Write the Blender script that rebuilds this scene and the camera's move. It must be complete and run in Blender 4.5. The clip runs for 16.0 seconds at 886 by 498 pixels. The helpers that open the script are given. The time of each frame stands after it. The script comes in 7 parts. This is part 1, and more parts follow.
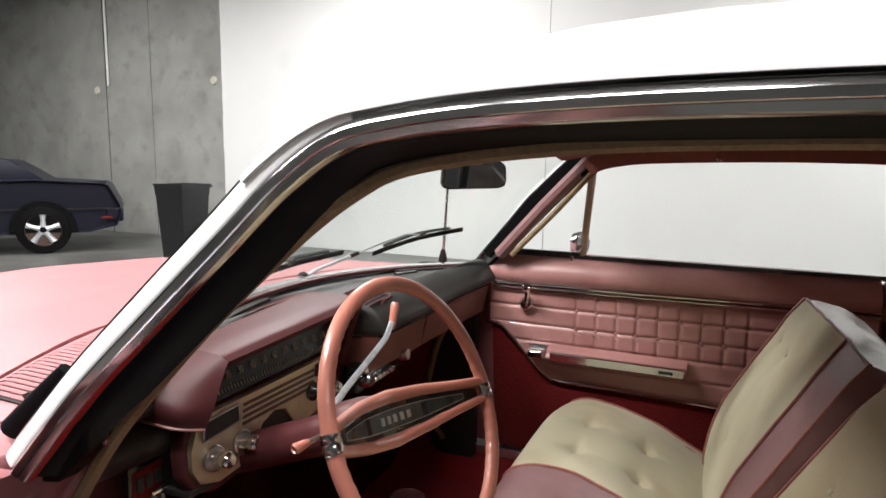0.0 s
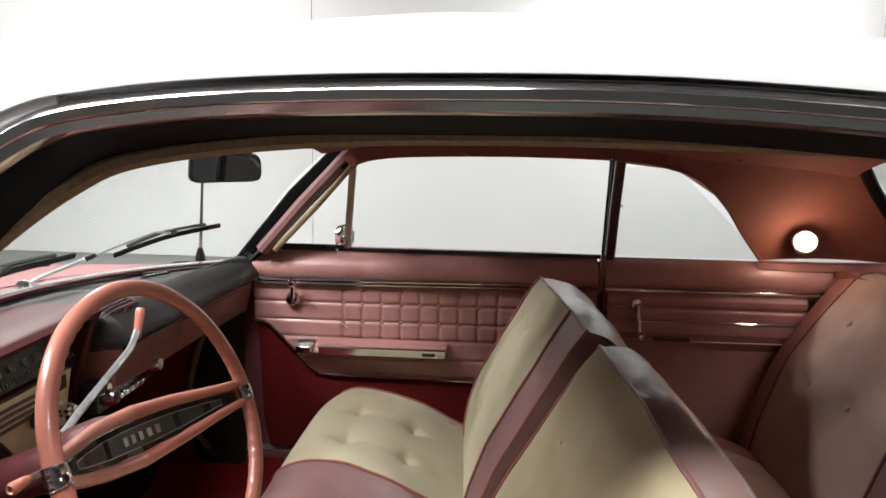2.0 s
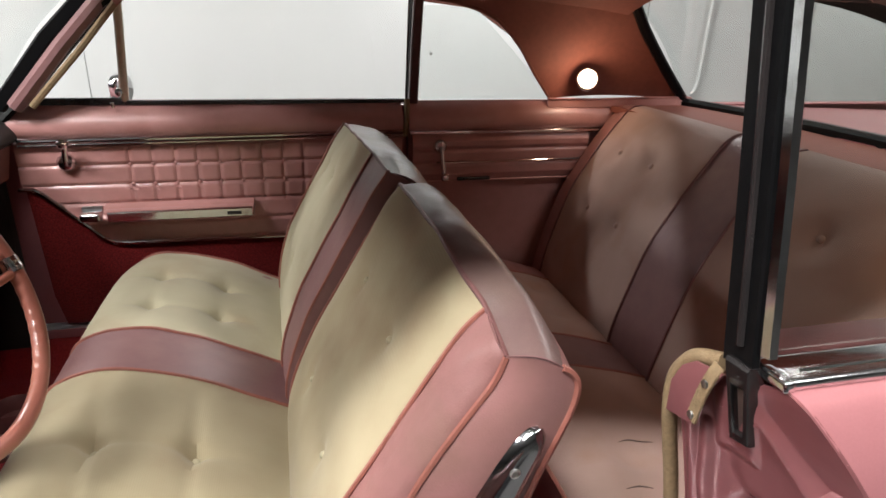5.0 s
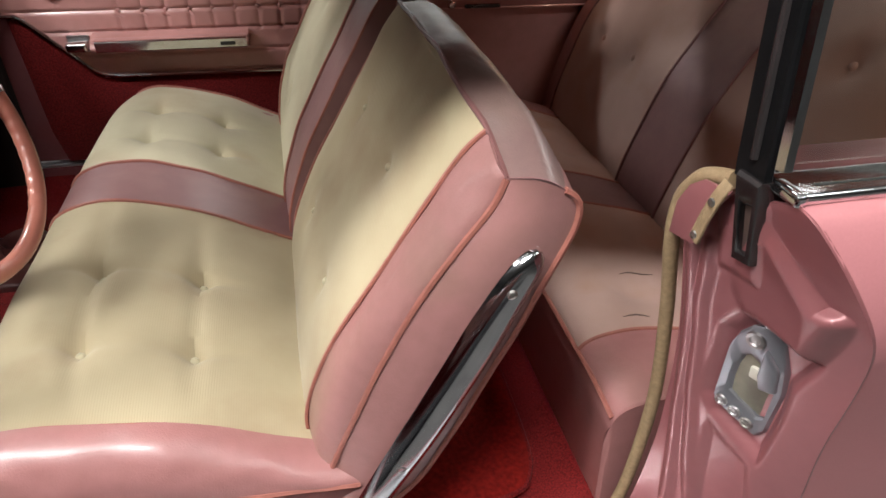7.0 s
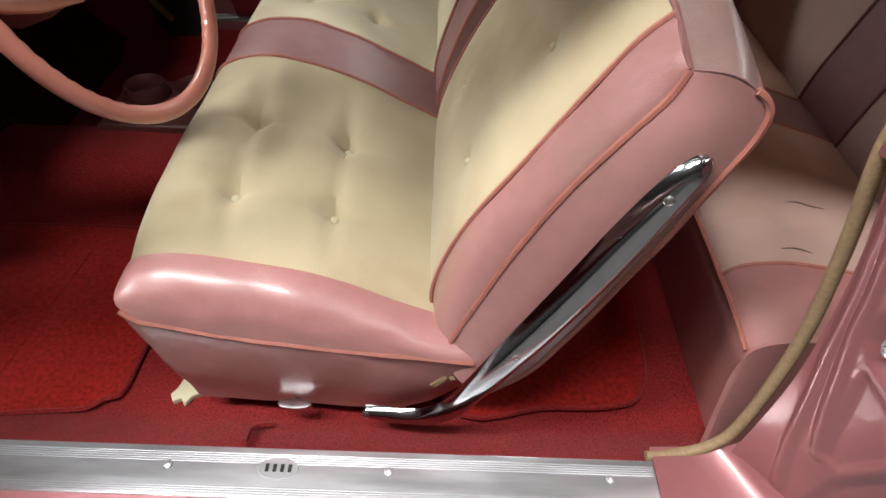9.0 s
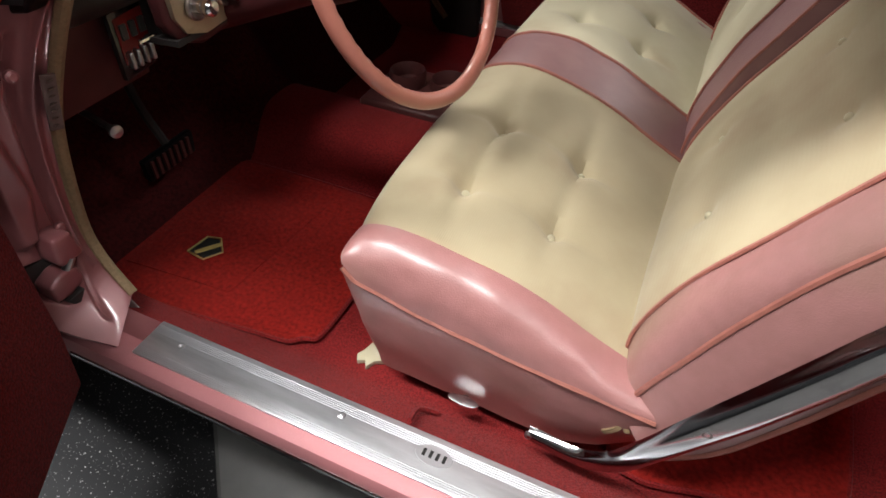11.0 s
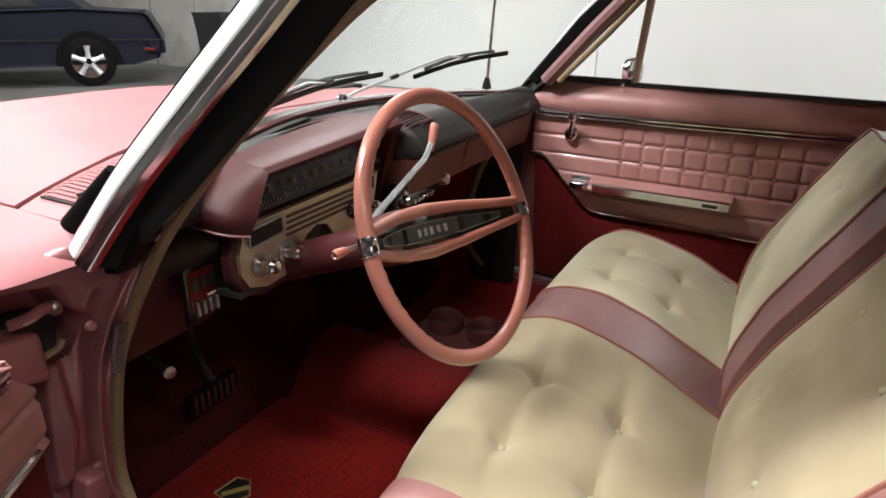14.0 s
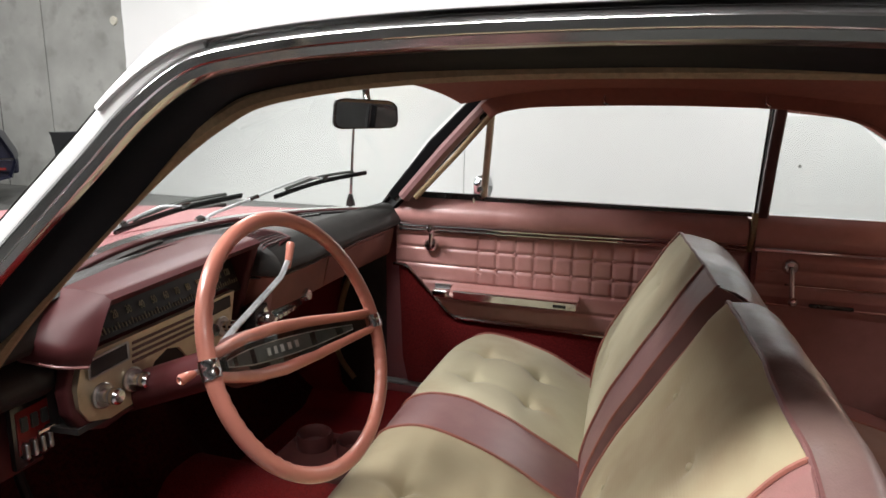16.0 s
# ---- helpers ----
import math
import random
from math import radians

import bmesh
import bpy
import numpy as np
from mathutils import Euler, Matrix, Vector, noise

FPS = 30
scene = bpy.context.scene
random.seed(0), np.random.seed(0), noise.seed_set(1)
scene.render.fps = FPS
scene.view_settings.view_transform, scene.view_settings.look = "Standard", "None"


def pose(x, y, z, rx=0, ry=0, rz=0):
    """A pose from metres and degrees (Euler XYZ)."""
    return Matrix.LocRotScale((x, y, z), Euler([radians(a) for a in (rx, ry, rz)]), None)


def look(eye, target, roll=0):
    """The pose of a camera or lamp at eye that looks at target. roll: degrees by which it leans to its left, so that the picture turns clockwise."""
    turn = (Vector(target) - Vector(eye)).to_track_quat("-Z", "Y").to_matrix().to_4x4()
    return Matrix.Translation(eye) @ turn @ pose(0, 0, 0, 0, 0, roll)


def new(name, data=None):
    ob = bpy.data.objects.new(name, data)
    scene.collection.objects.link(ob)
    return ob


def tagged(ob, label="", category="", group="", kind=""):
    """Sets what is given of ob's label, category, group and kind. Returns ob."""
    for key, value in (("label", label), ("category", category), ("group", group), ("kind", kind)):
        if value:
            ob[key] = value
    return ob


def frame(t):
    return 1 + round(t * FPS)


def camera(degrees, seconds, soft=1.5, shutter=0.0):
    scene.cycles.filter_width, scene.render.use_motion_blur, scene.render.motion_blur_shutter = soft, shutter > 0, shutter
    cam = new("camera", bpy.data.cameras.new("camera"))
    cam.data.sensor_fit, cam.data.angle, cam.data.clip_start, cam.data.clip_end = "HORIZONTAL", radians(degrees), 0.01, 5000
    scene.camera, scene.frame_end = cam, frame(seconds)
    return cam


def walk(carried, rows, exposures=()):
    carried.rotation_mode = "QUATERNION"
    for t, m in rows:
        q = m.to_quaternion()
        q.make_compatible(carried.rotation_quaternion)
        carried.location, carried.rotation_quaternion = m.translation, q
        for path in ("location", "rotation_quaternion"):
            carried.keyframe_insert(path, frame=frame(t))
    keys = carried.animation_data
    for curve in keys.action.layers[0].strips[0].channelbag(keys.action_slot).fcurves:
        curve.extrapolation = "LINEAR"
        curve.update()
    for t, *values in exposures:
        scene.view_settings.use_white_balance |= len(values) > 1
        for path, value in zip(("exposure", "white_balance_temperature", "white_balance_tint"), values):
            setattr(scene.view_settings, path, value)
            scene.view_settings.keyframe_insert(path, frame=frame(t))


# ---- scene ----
cam = camera(70.64, 16.0, soft=1.6)
PATH = [
    (0, 0.5629, -1.2042, 1.3396, 23.75, -7.89, 0.81),
    (0.5, 0.5693, -1.1973, 1.3387, 15.32, -7.8, 0.97),
    (1, 0.5763, -1.1974, 1.3389, 10.5, -7.77, 1.06),
    (1.5, 0.5809, -1.1965, 1.339, 6.73, -7.84, 1.18),
    (2, 0.5873, -1.1964, 1.34, 2.95, -8.15, 1.3),
    (2.5, 0.5938, -1.1986, 1.342, -0.64, -8.61, 1.37),
    (3, 0.6008, -1.2011, 1.3391, -4.52, -8.83, 1.4),
    (3.5, 0.6077, -1.206, 1.3426, -8.12, -9.24, 1.42),
    (4, 0.6137, -1.2076, 1.3367, -11.24, -11.97, 1.48),
    (4.5, 0.619, -1.2029, 1.3275, -13.22, -16.65, 1.49),
    (5, 0.6223, -1.199, 1.3152, -14.19, -20.85, 1.53),
    (5.2, 0.6225, -1.198, 1.3133, -14.38, -22.43, 1.5),
    (7.5, 0.6409, -1.1888, 1.2613, -12.84, -37.95, 1),
    (8, 0.638, -1.1874, 1.2527, -10.24, -41.3, 1),
    (8.5, 0.6291, -1.182, 1.2463, -5.22, -43.51, 1.04),
    (9, 0.6173, -1.1792, 1.2441, 0.63, -44.09, 1.35),
    (9.2, 0.6164, -1.174, 1.2461, 3.58, -44.49, 1.15),
    (11.3, 0.5719, -1.1911, 1.2433, 26.69, -42.19, 1.36),
    (11.5, 0.5697, -1.195, 1.245, 28.6, -41.21, 1.4),
    (12, 0.5634, -1.1976, 1.2478, 32.1, -37.33, 1.46),
    (12.5, 0.557, -1.1969, 1.2643, 33, -33.43, 1.4),
    (13, 0.5633, -1.1972, 1.2727, 31.88, -29.89, 1.28),
    (13.5, 0.5683, -1.1994, 1.2845, 29.64, -26.3, 1.12),
    (14, 0.5737, -1.1988, 1.2946, 27.71, -22.28, 0.98),
    (14.5, 0.5796, -1.2002, 1.3049, 25.67, -18.05, 0.94),
    (15, 0.5892, -1.2017, 1.3155, 22.74, -14.33, 0.94),
    (15.5, 0.5977, -1.2022, 1.321, 19.73, -12.22, 0.95),
    (16, 0.6476, -1.2201, 1.3191, 16.96, -12.2, 1.07),
]
walk(cam, [(t, pose(x, y, z, 90 + pitch, 0, yaw) @ pose(0, 0, 0, 0, 0, roll)) for t, x, y, z, yaw, pitch, roll in PATH])

# ---- world and lights ----
world = bpy.data.worlds.new("world")
world.use_nodes = True
world.node_tree.nodes["Background"].inputs[0].default_value = (0.9, 0.95, 1.0, 1)
world.node_tree.nodes["Background"].inputs[1].default_value = 0.02
scene.world = world
scene.view_settings.exposure = 0.0


def area_lamp(name, eye, target, sx, sy, watts, colour=(1, 0.99, 0.985)):
    data = bpy.data.lights.new(name, "AREA")
    data.shape, data.size, data.size_y, data.energy, data.color = "RECTANGLE", sx, sy, watts, colour
    ob = new(name, data)
    ob.matrix_world = look(eye, target)
    return ob


# Lamps out of view: two placed by cast shadows, the others added to brighten.
LAMPS = [(-1.9, -1.78, 275), (-4.6, -1.0, 335), (0.05, -2.0, 165), (3.2, -2.6, 45), (-3.4, 4.2, 265), (3.2, 5.4, 225), (9.0, 4.8, 150), (-8.5, 3.2, 250)]
CEIL = 4.6
for i, (lx, ly, watts) in enumerate(LAMPS):
    area_lamp("added_hall_light", (lx, ly, CEIL - 0.12), (lx, ly, 0), 1.5, 0.5, watts)


# ---- materials ----
def material(name, colour, rough=0.5, metal=0.0, colour2=None, scale=30.0, amount=0.5, bump=0.0, bump_scale=200.0,
             coat=0.0, coat_rough=0.06, sheen=0.0, spec=0.5, wear=0.0, wear_scale=4.0, wear_colour=None, stretch=(1, 1, 1), wrinkle=0.0):
    m = bpy.data.materials.new(name)
    m.use_nodes = True
    nt = m.node_tree
    b = nt.nodes["Principled BSDF"]
    b.inputs["Roughness"].default_value = rough
    b.inputs["Metallic"].default_value = metal
    b.inputs["Specular IOR Level"].default_value = spec
    b.inputs["Coat Weight"].default_value = coat
    b.inputs["Coat Roughness"].default_value = coat_rough
    b.inputs["Sheen Weight"].default_value = sheen
    tc = nt.nodes.new("ShaderNodeTexCoord")
    mp = nt.nodes.new("ShaderNodeMapping")
    mp.inputs["Scale"].default_value = stretch
    nt.links.new(tc.outputs["Object"], mp.inputs[0])

    def noise_node(sc, detail=4.0):
        n = nt.nodes.new("ShaderNodeTexNoise")
        n.inputs["Scale"].default_value = sc
        n.inputs["Detail"].default_value = detail
        nt.links.new(mp.outputs[0], n.inputs["Vector"])
        return n

    def ramp(src, lo, hi):
        r = nt.nodes.new("ShaderNodeMapRange")
        r.inputs["From Min"].default_value = lo
        r.inputs["From Max"].default_value = hi
        nt.links.new(src, r.inputs["Value"])
        return r.outputs[0]

    def mix(fac, a, c):
        x = nt.nodes.new("ShaderNodeMix")
        x.data_type = "RGBA"
        nt.links.new(fac, x.inputs["Factor"])
        for sock, v in ((x.inputs[6], a), (x.inputs[7], c)):
            if isinstance(v, tuple):
                sock.default_value = (*v, 1)
            else:
                nt.links.new(v, sock)
        return x.outputs[2]

    c2 = colour2 or tuple(v * 0.75 for v in colour)
    n1 = noise_node(scale)
    out = mix(ramp(n1.outputs[0], 0.5 - 0.25 / max(amount, 0.01) * 0.5, 0.5 + 0.25 / max(amount, 0.01) * 0.5), c2, colour)
    if wear:
        n2 = noise_node(wear_scale, 6.0)
        out = mix(ramp(n2.outputs[0], 0.62 - 0.1 * wear, 0.78), out, wear_colour or tuple(v * 0.5 for v in colour))
        r2 = nt.nodes.new("ShaderNodeMapRange")
        r2.inputs["To Min"].default_value = max(rough - 0.08, 0.02)
        r2.inputs["To Max"].default_value = min(rough + 0.15, 1.0)
        nt.links.new(n2.outputs[0], r2.inputs["Value"])
        nt.links.new(r2.outputs[0], b.inputs["Roughness"])
    nt.links.new(out, b.inputs["Base Color"])
    if bump:
        n3 = noise_node(bump_scale, 3.0)
        bp = nt.nodes.new("ShaderNodeBump")
        bp.inputs["Strength"].default_value = bump
        bp.inputs["Distance"].default_value = 0.002
        nt.links.new(n3.outputs[0], bp.inputs["Height"])
        nt.links.new(bp.outputs[0], b.inputs["Normal"])
        if wrinkle:
            n4 = noise_node(17, 5.0)
            n4.inputs["Distortion"].default_value = 1.5
            bw = nt.nodes.new("ShaderNodeBump")
            bw.inputs["Strength"].default_value = wrinkle
            bw.inputs["Distance"].default_value = 0.006
            nt.links.new(n4.outputs[0], bw.inputs["Height"])
            nt.links.new(bw.outputs[0], bp.inputs["Normal"])
    return m


M = {}
M["paint"] = material("pink_paint", (0.45, 0.185, 0.194), 0.42, 0.08, (0.42, 0.17, 0.178), 400, 0.4, coat=0.0, spec=0.25, wear=0.3, wear_scale=2.5, wear_colour=(0.47, 0.17, 0.18))
# Body pink darkened: the shade on jambs and door shell is in the colour.
M["jamb"] = material("shaded_jamb_paint", (0.265, 0.098, 0.103), 0.3, 0.2, (0.24, 0.088, 0.092), 60, 0.4, coat=0.3, wear=0.6, wear_scale=9, wear_colour=(0.27, 0.085, 0.085), bump=0.06, bump_scale=60)
M["stainless"] = material("stainless_frame", (0.82, 0.83, 0.86), 0.38, 0.7, (0.68, 0.69, 0.72), 14, 0.5, wear=0.5, wear_scale=30, wear_colour=(0.45, 0.45, 0.48))
M["agedplate"] = material("aged_plate", (0.12, 0.075, 0.062), 0.5, 0.3, (0.08, 0.05, 0.042), 90, 0.6)
M["white"] = material("white_paint", (0.84, 0.84, 0.83), 0.3, 0, (0.8, 0.8, 0.79), 3, 0.3, coat=0.6)
M["chrome"] = material("chrome", (0.72, 0.72, 0.73), 0.09, 1, (0.66, 0.66, 0.67), 25, 0.4, wear=0.3, wear_scale=40, wear_colour=(0.5, 0.49, 0.47))
M["railchrome"] = material("rail_stainless", (0.54, 0.54, 0.54), 0.09, 1, (0.42, 0.42, 0.42), 12, 0.5, bump=0.07, bump_scale=26, wear=0.3, wear_scale=30, wear_colour=(0.45, 0.44, 0.42), stretch=(0.35, 1, 1))
# Chrome darkened in colour in place of reflecting dark surroundings, with slight wear.
M["dimchrome"] = material("dark_reflection_chrome", (0.42, 0.42, 0.43), 0.06, 1, (0.36, 0.36, 0.37), 18, 0.5, bump=0.06, bump_scale=14, wear=0.3, wear_scale=30, wear_colour=(0.25, 0.25, 0.25))
M["dullchrome"] = material("worn_steel", (0.5, 0.5, 0.5), 0.3, 1, (0.36, 0.35, 0.33), 40, 0.6, wear=0.8, wear_scale=25, wear_colour=(0.2, 0.18, 0.15))
M["ventmetal"] = material("yellowed_bright_metal", (0.62, 0.56, 0.44), 0.32, 0.6, (0.5, 0.44, 0.33), 40, 0.5)
M["zinc"] = material("cast_zinc", (0.34, 0.35, 0.38), 0.34, 0.85, (0.33, 0.34, 0.37), 30, 0.6, wear=0.6, wear_scale=22, wear_colour=(0.2, 0.19, 0.18), bump=0.1, bump_scale=50)
M["zincfloor"] = material("greasy_zinc", (0.26, 0.24, 0.18), 0.4, 0.5, (0.14, 0.125, 0.095), 30, 0.7, wear=0.7, wear_scale=30, wear_colour=(0.14, 0.12, 0.09))
M["alu"] = material("aluminium", (0.80, 0.81, 0.83), 0.3, 0.85, (0.58, 0.59, 0.61), 7, 0.9, wear=1.2, wear_scale=8, wear_colour=(0.30, 0.30, 0.31), stretch=(0.4, 3, 3))
M["rubber"] = material("black_rubber", (0.0035, 0.0035, 0.0038), 0.38, 0, (0.005, 0.005, 0.0055), 60, 0.5, spec=0.12, bump=0.12, bump_scale=90)
M["gloss_black"] = material("black_enamel", (0.012, 0.011, 0.011), 0.25, 0, (0.025, 0.02, 0.02), 20, 0.4, coat=0.3)
M["felt"] = material("gold_windlace", (0.27, 0.185, 0.10), 0.7, 0, (0.20, 0.135, 0.07), 160, 0.7, bump=0.5, bump_scale=500, wear=0.8, wear_scale=40, wear_colour=(0.22, 0.155, 0.085))
M["vinylaged"] = material("aged_rose_vinyl", (0.325, 0.155, 0.145), 0.38, 0, (0.28, 0.135, 0.122), 45, 0.5, bump=0.25, bump_scale=420, wear=1.0, wear_scale=3.2, wear_colour=(0.22, 0.145, 0.105), coat=0.4, coat_rough=0.26, wrinkle=0.2)
M["vinylbrown"] = material("brown_mauve_vinyl", (0.185, 0.115, 0.105), 0.36, 0, (0.15, 0.09, 0.082), 40, 0.5, bump=0.25, bump_scale=420, wear=1.0, wear_scale=4, wear_colour=(0.13, 0.088, 0.07), coat=0.35, coat_rough=0.26, wrinkle=0.25)
M["vinyl"] = material("rose_vinyl", (0.35, 0.16, 0.152), 0.38, 0, (0.31, 0.14, 0.13), 45, 0.5, bump=0.25, bump_scale=420, wear=0.9, wear_scale=5, wear_colour=(0.225, 0.122, 0.10), coat=0.45, coat_rough=0.24, wrinkle=0.16)
M["vinylgrey"] = material("mauve_vinyl", (0.23, 0.12, 0.115), 0.42, 0, (0.2, 0.1, 0.1), 30, 0.5, bump=0.2, bump_scale=420, wear=0.5, wear_scale=8, wear_colour=(0.27, 0.155, 0.14), wrinkle=0.06)
M["doorvinyl"] = material("door_vinyl", (0.45, 0.222, 0.205), 0.34, 0, (0.40, 0.196, 0.18), 40, 0.5, bump=0.15, bump_scale=500, coat=0.15, wear=0.4, wear_scale=5, wear_colour=(0.3, 0.115, 0.1), wrinkle=0.06)
M["piping"] = material("coral_piping", (0.34, 0.125, 0.095), 0.45, 0, (0.25, 0.092, 0.07), 60, 0.5)
M["pipingdark"] = material("mauve_piping", (0.19, 0.085, 0.08), 0.45, 0, (0.14, 0.06, 0.058), 60, 0.5)
M["carpet"] = material("red_carpet", (0.23, 0.017, 0.017), 0.95, 0, (0.10, 0.007, 0.007), 330, 0.85, bump=1.0, bump_scale=420, sheen=0.05, wear=0.7, wear_scale=5, wear_colour=(0.13, 0.008, 0.009), spec=0.1)
# Same red carpet made darker, with the lower doors' shade in its colour.
M["doorcarpetshade"] = material("shaded_door_carpet", (0.16, 0.012, 0.012), 0.95, 0, (0.07, 0.005, 0.005), 260, 0.9, bump=1.0, bump_scale=420, sheen=0.05, wear=0.7, wear_scale=5, wear_colour=(0.09, 0.006, 0.006), spec=0.1)
# The red carpet again, darkened to put the footwell's shade into the colour.
M["toe"] = material("shaded_toe_carpet", (0.05, 0.006, 0.006), 0.95, 0, (0.025, 0.004, 0.004), 120, 0.7, bump=0.8, bump_scale=420, spec=0.1)
M["mat"] = material("red_mat", (0.26, 0.013, 0.009), 0.9, 0, (0.145, 0.007, 0.005), 120, 0.7, bump=0.8, bump_scale=500, sheen=0.03, wear=0.8, wear_scale=6, wear_colour=(0.17, 0.01, 0.008), spec=0.1)
M["headliner"] = material("headliner_cloth", (0.26, 0.085, 0.06), 0.75, 0, (0.21, 0.07, 0.05), 60, 0.4, bump=0.2, bump_scale=500, wear=0.3)
M["wheelplastic"] = material("coral_plastic", (0.50, 0.19, 0.14), 0.28, 0, (0.45, 0.165, 0.12), 25, 0.4, coat=0.3)
M["dashcoral"] = material("dash_coral_paint", (0.16, 0.052, 0.037), 0.42, 0, (0.12, 0.038, 0.028), 14, 0.5, bump=0.1, bump_scale=260, wear=0.5, wear_scale=9, wear_colour=(0.10, 0.034, 0.027))
M["dashblack"] = material("black_dash_pad", (0.024, 0.022, 0.02), 0.5, 0, (0.017, 0.016, 0.015), 60, 0.5, spec=0.35, bump=0.3, bump_scale=350, wear=0.4, wear_scale=6, wear_colour=(0.022, 0.02, 0.018))
M["dashrose"] = material("dash_rose", (0.065, 0.017, 0.018), 0.46, 0, (0.06, 0.015, 0.016), 30, 0.4, bump=0.05, bump_scale=300, spec=0.2)
# Near-black for joints and hidden parts, and for painted shade in recesses.
M["dark"] = material("dark_parts_and_shade", (0.012, 0.01, 0.01), 0.8, 0, (0.02, 0.014, 0.012), 20, 0.5)
M["speedo"] = material("speedometer_face", (0.022, 0.02, 0.016), 0.3, 0, (0.014, 0.013, 0.01), 25, 0.5, spec=0.25)
M["dialmark"] = material("dull_dial_marks", (0.36, 0.33, 0.22), 0.6)
M["gauge"] = material("gauge_face", (0.02, 0.02, 0.018), 0.35)
M["ivory"] = material("ivory_marks", (0.6, 0.57, 0.48), 0.6)
M["wallwhite"] = material("white_wall_paint", (0.80, 0.80, 0.79), 0.75, 0, (0.76, 0.76, 0.755), 1.3, 0.4, bump=0.1, bump_scale=12, wear=0.2, wear_scale=0.9, wear_colour=(0.72, 0.72, 0.71))
# Dark grey stands in for the hall's unlit side, for reflections and fill.
M["unlitwall"] = material("unlit_wall", (0.17, 0.17, 0.166), 0.8, 0, (0.13, 0.13, 0.127), 1.5, 0.6)
M["greyceiling"] = material("grey_ceiling", (0.42, 0.42, 0.41), 0.85, 0, (0.36, 0.36, 0.35), 1.2, 0.5)
M["concrete"] = material("wall_concrete", (0.33, 0.33, 0.31), 0.8, 0, (0.24, 0.24, 0.225), 1.6, 0.7, bump=0.3, bump_scale=9, wear=0.8, wear_scale=3.5, wear_colour=(0.2, 0.2, 0.185))
M["floorconc"] = material("sealed_concrete", (0.12, 0.12, 0.113), 0.3, 0, (0.08, 0.08, 0.075), 1.1, 0.7, wear=0.7, wear_scale=2.2, wear_colour=(0.065, 0.065, 0.062))
M["greymat"] = material("grey_floor_panel", (0.17, 0.17, 0.165), 0.6, 0, (0.13, 0.13, 0.125), 12, 0.6, wear=0.5, wear_scale=6)
M["bluecar"] = material("navy_paint", (0.009, 0.0095, 0.022), 0.4, 0.1, (0.007, 0.0075, 0.017), 40, 0.4, coat=0.1, spec=0.3)
M["binplastic"] = material("bin_plastic", (0.014, 0.014, 0.016), 0.4, 0, (0.022, 0.022, 0.024), 14, 0.5)
M["redlens"] = material("red_lens", (0.16, 0.012, 0.01), 0.25)
M["steelgrey"] = material("steel_inlay", (0.075, 0.08, 0.072), 0.35, 0.5, (0.05, 0.055, 0.05), 60, 0.4)
M["hubblack"] = material("dark_hub_enamel", (0.02, 0.022, 0.018), 0.12, 0.4, (0.03, 0.033, 0.027), 30, 0.4, coat=0.4)
M["bakelite"] = material("brown_plastic", (0.09, 0.027, 0.025), 0.4, 0, (0.045, 0.014, 0.013), 20, 0.4)
M["brassmark"] = material("gold_thread", (0.4, 0.3, 0.1), 0.6)


def cloth_material(name, light, dark, soil):
    m = material(name, light, 0.85, 0, dark, 8, 0.5, wear=0.9, wear_scale=4.5, wear_colour=soil, sheen=0.15, spec=0.2)
    nt = m.node_tree
    b = nt.nodes["Principled BSDF"]
    tc = nt.nodes.new("ShaderNodeTexCoord")
    w = nt.nodes.new("ShaderNodeTexWave")
    w.bands_direction = "X"
    w.inputs["Scale"].default_value = 95
    w.inputs["Distortion"].default_value = 0.5
    nt.links.new(tc.outputs["Object"], w.inputs["Vector"])
    bp = nt.nodes.new("ShaderNodeBump")
    bp.inputs["Strength"].default_value = 0.12
    bp.inputs["Distance"].default_value = 0.001
    nt.links.new(w.outputs["Fac"], bp.inputs["Height"])
    nt.links.new(bp.outputs[0], b.inputs["Normal"])
    return m


def speckle_material():
    """Black vinyl flooring with white flecks."""
    m = bpy.data.materials.new("speckled_vinyl")
    m.use_nodes = True
    nt = m.node_tree
    b = nt.nodes["Principled BSDF"]
    b.inputs["Roughness"].default_value = 0.7
    b.inputs["Specular IOR Level"].default_value = 0.25
    tc = nt.nodes.new("ShaderNodeTexCoord")
    n = nt.nodes.new("ShaderNodeTexNoise")
    n.inputs["Scale"].default_value = 185
    n.inputs["Detail"].default_value = 2
    nt.links.new(tc.outputs["Object"], n.inputs["Vector"])
    r = nt.nodes.new("ShaderNodeValToRGB")
    r.color_ramp.elements[0].position, r.color_ramp.elements[0].color = 0.645, (0.012, 0.012, 0.013, 1)
    r.color_ramp.elements[1].position, r.color_ramp.elements[1].color = 0.72, (0.24, 0.24, 0.24, 1)
    nt.links.new(n.outputs[0], r.inputs[0])
    nt.links.new(r.outputs[0], b.inputs["Base Color"])
    return m


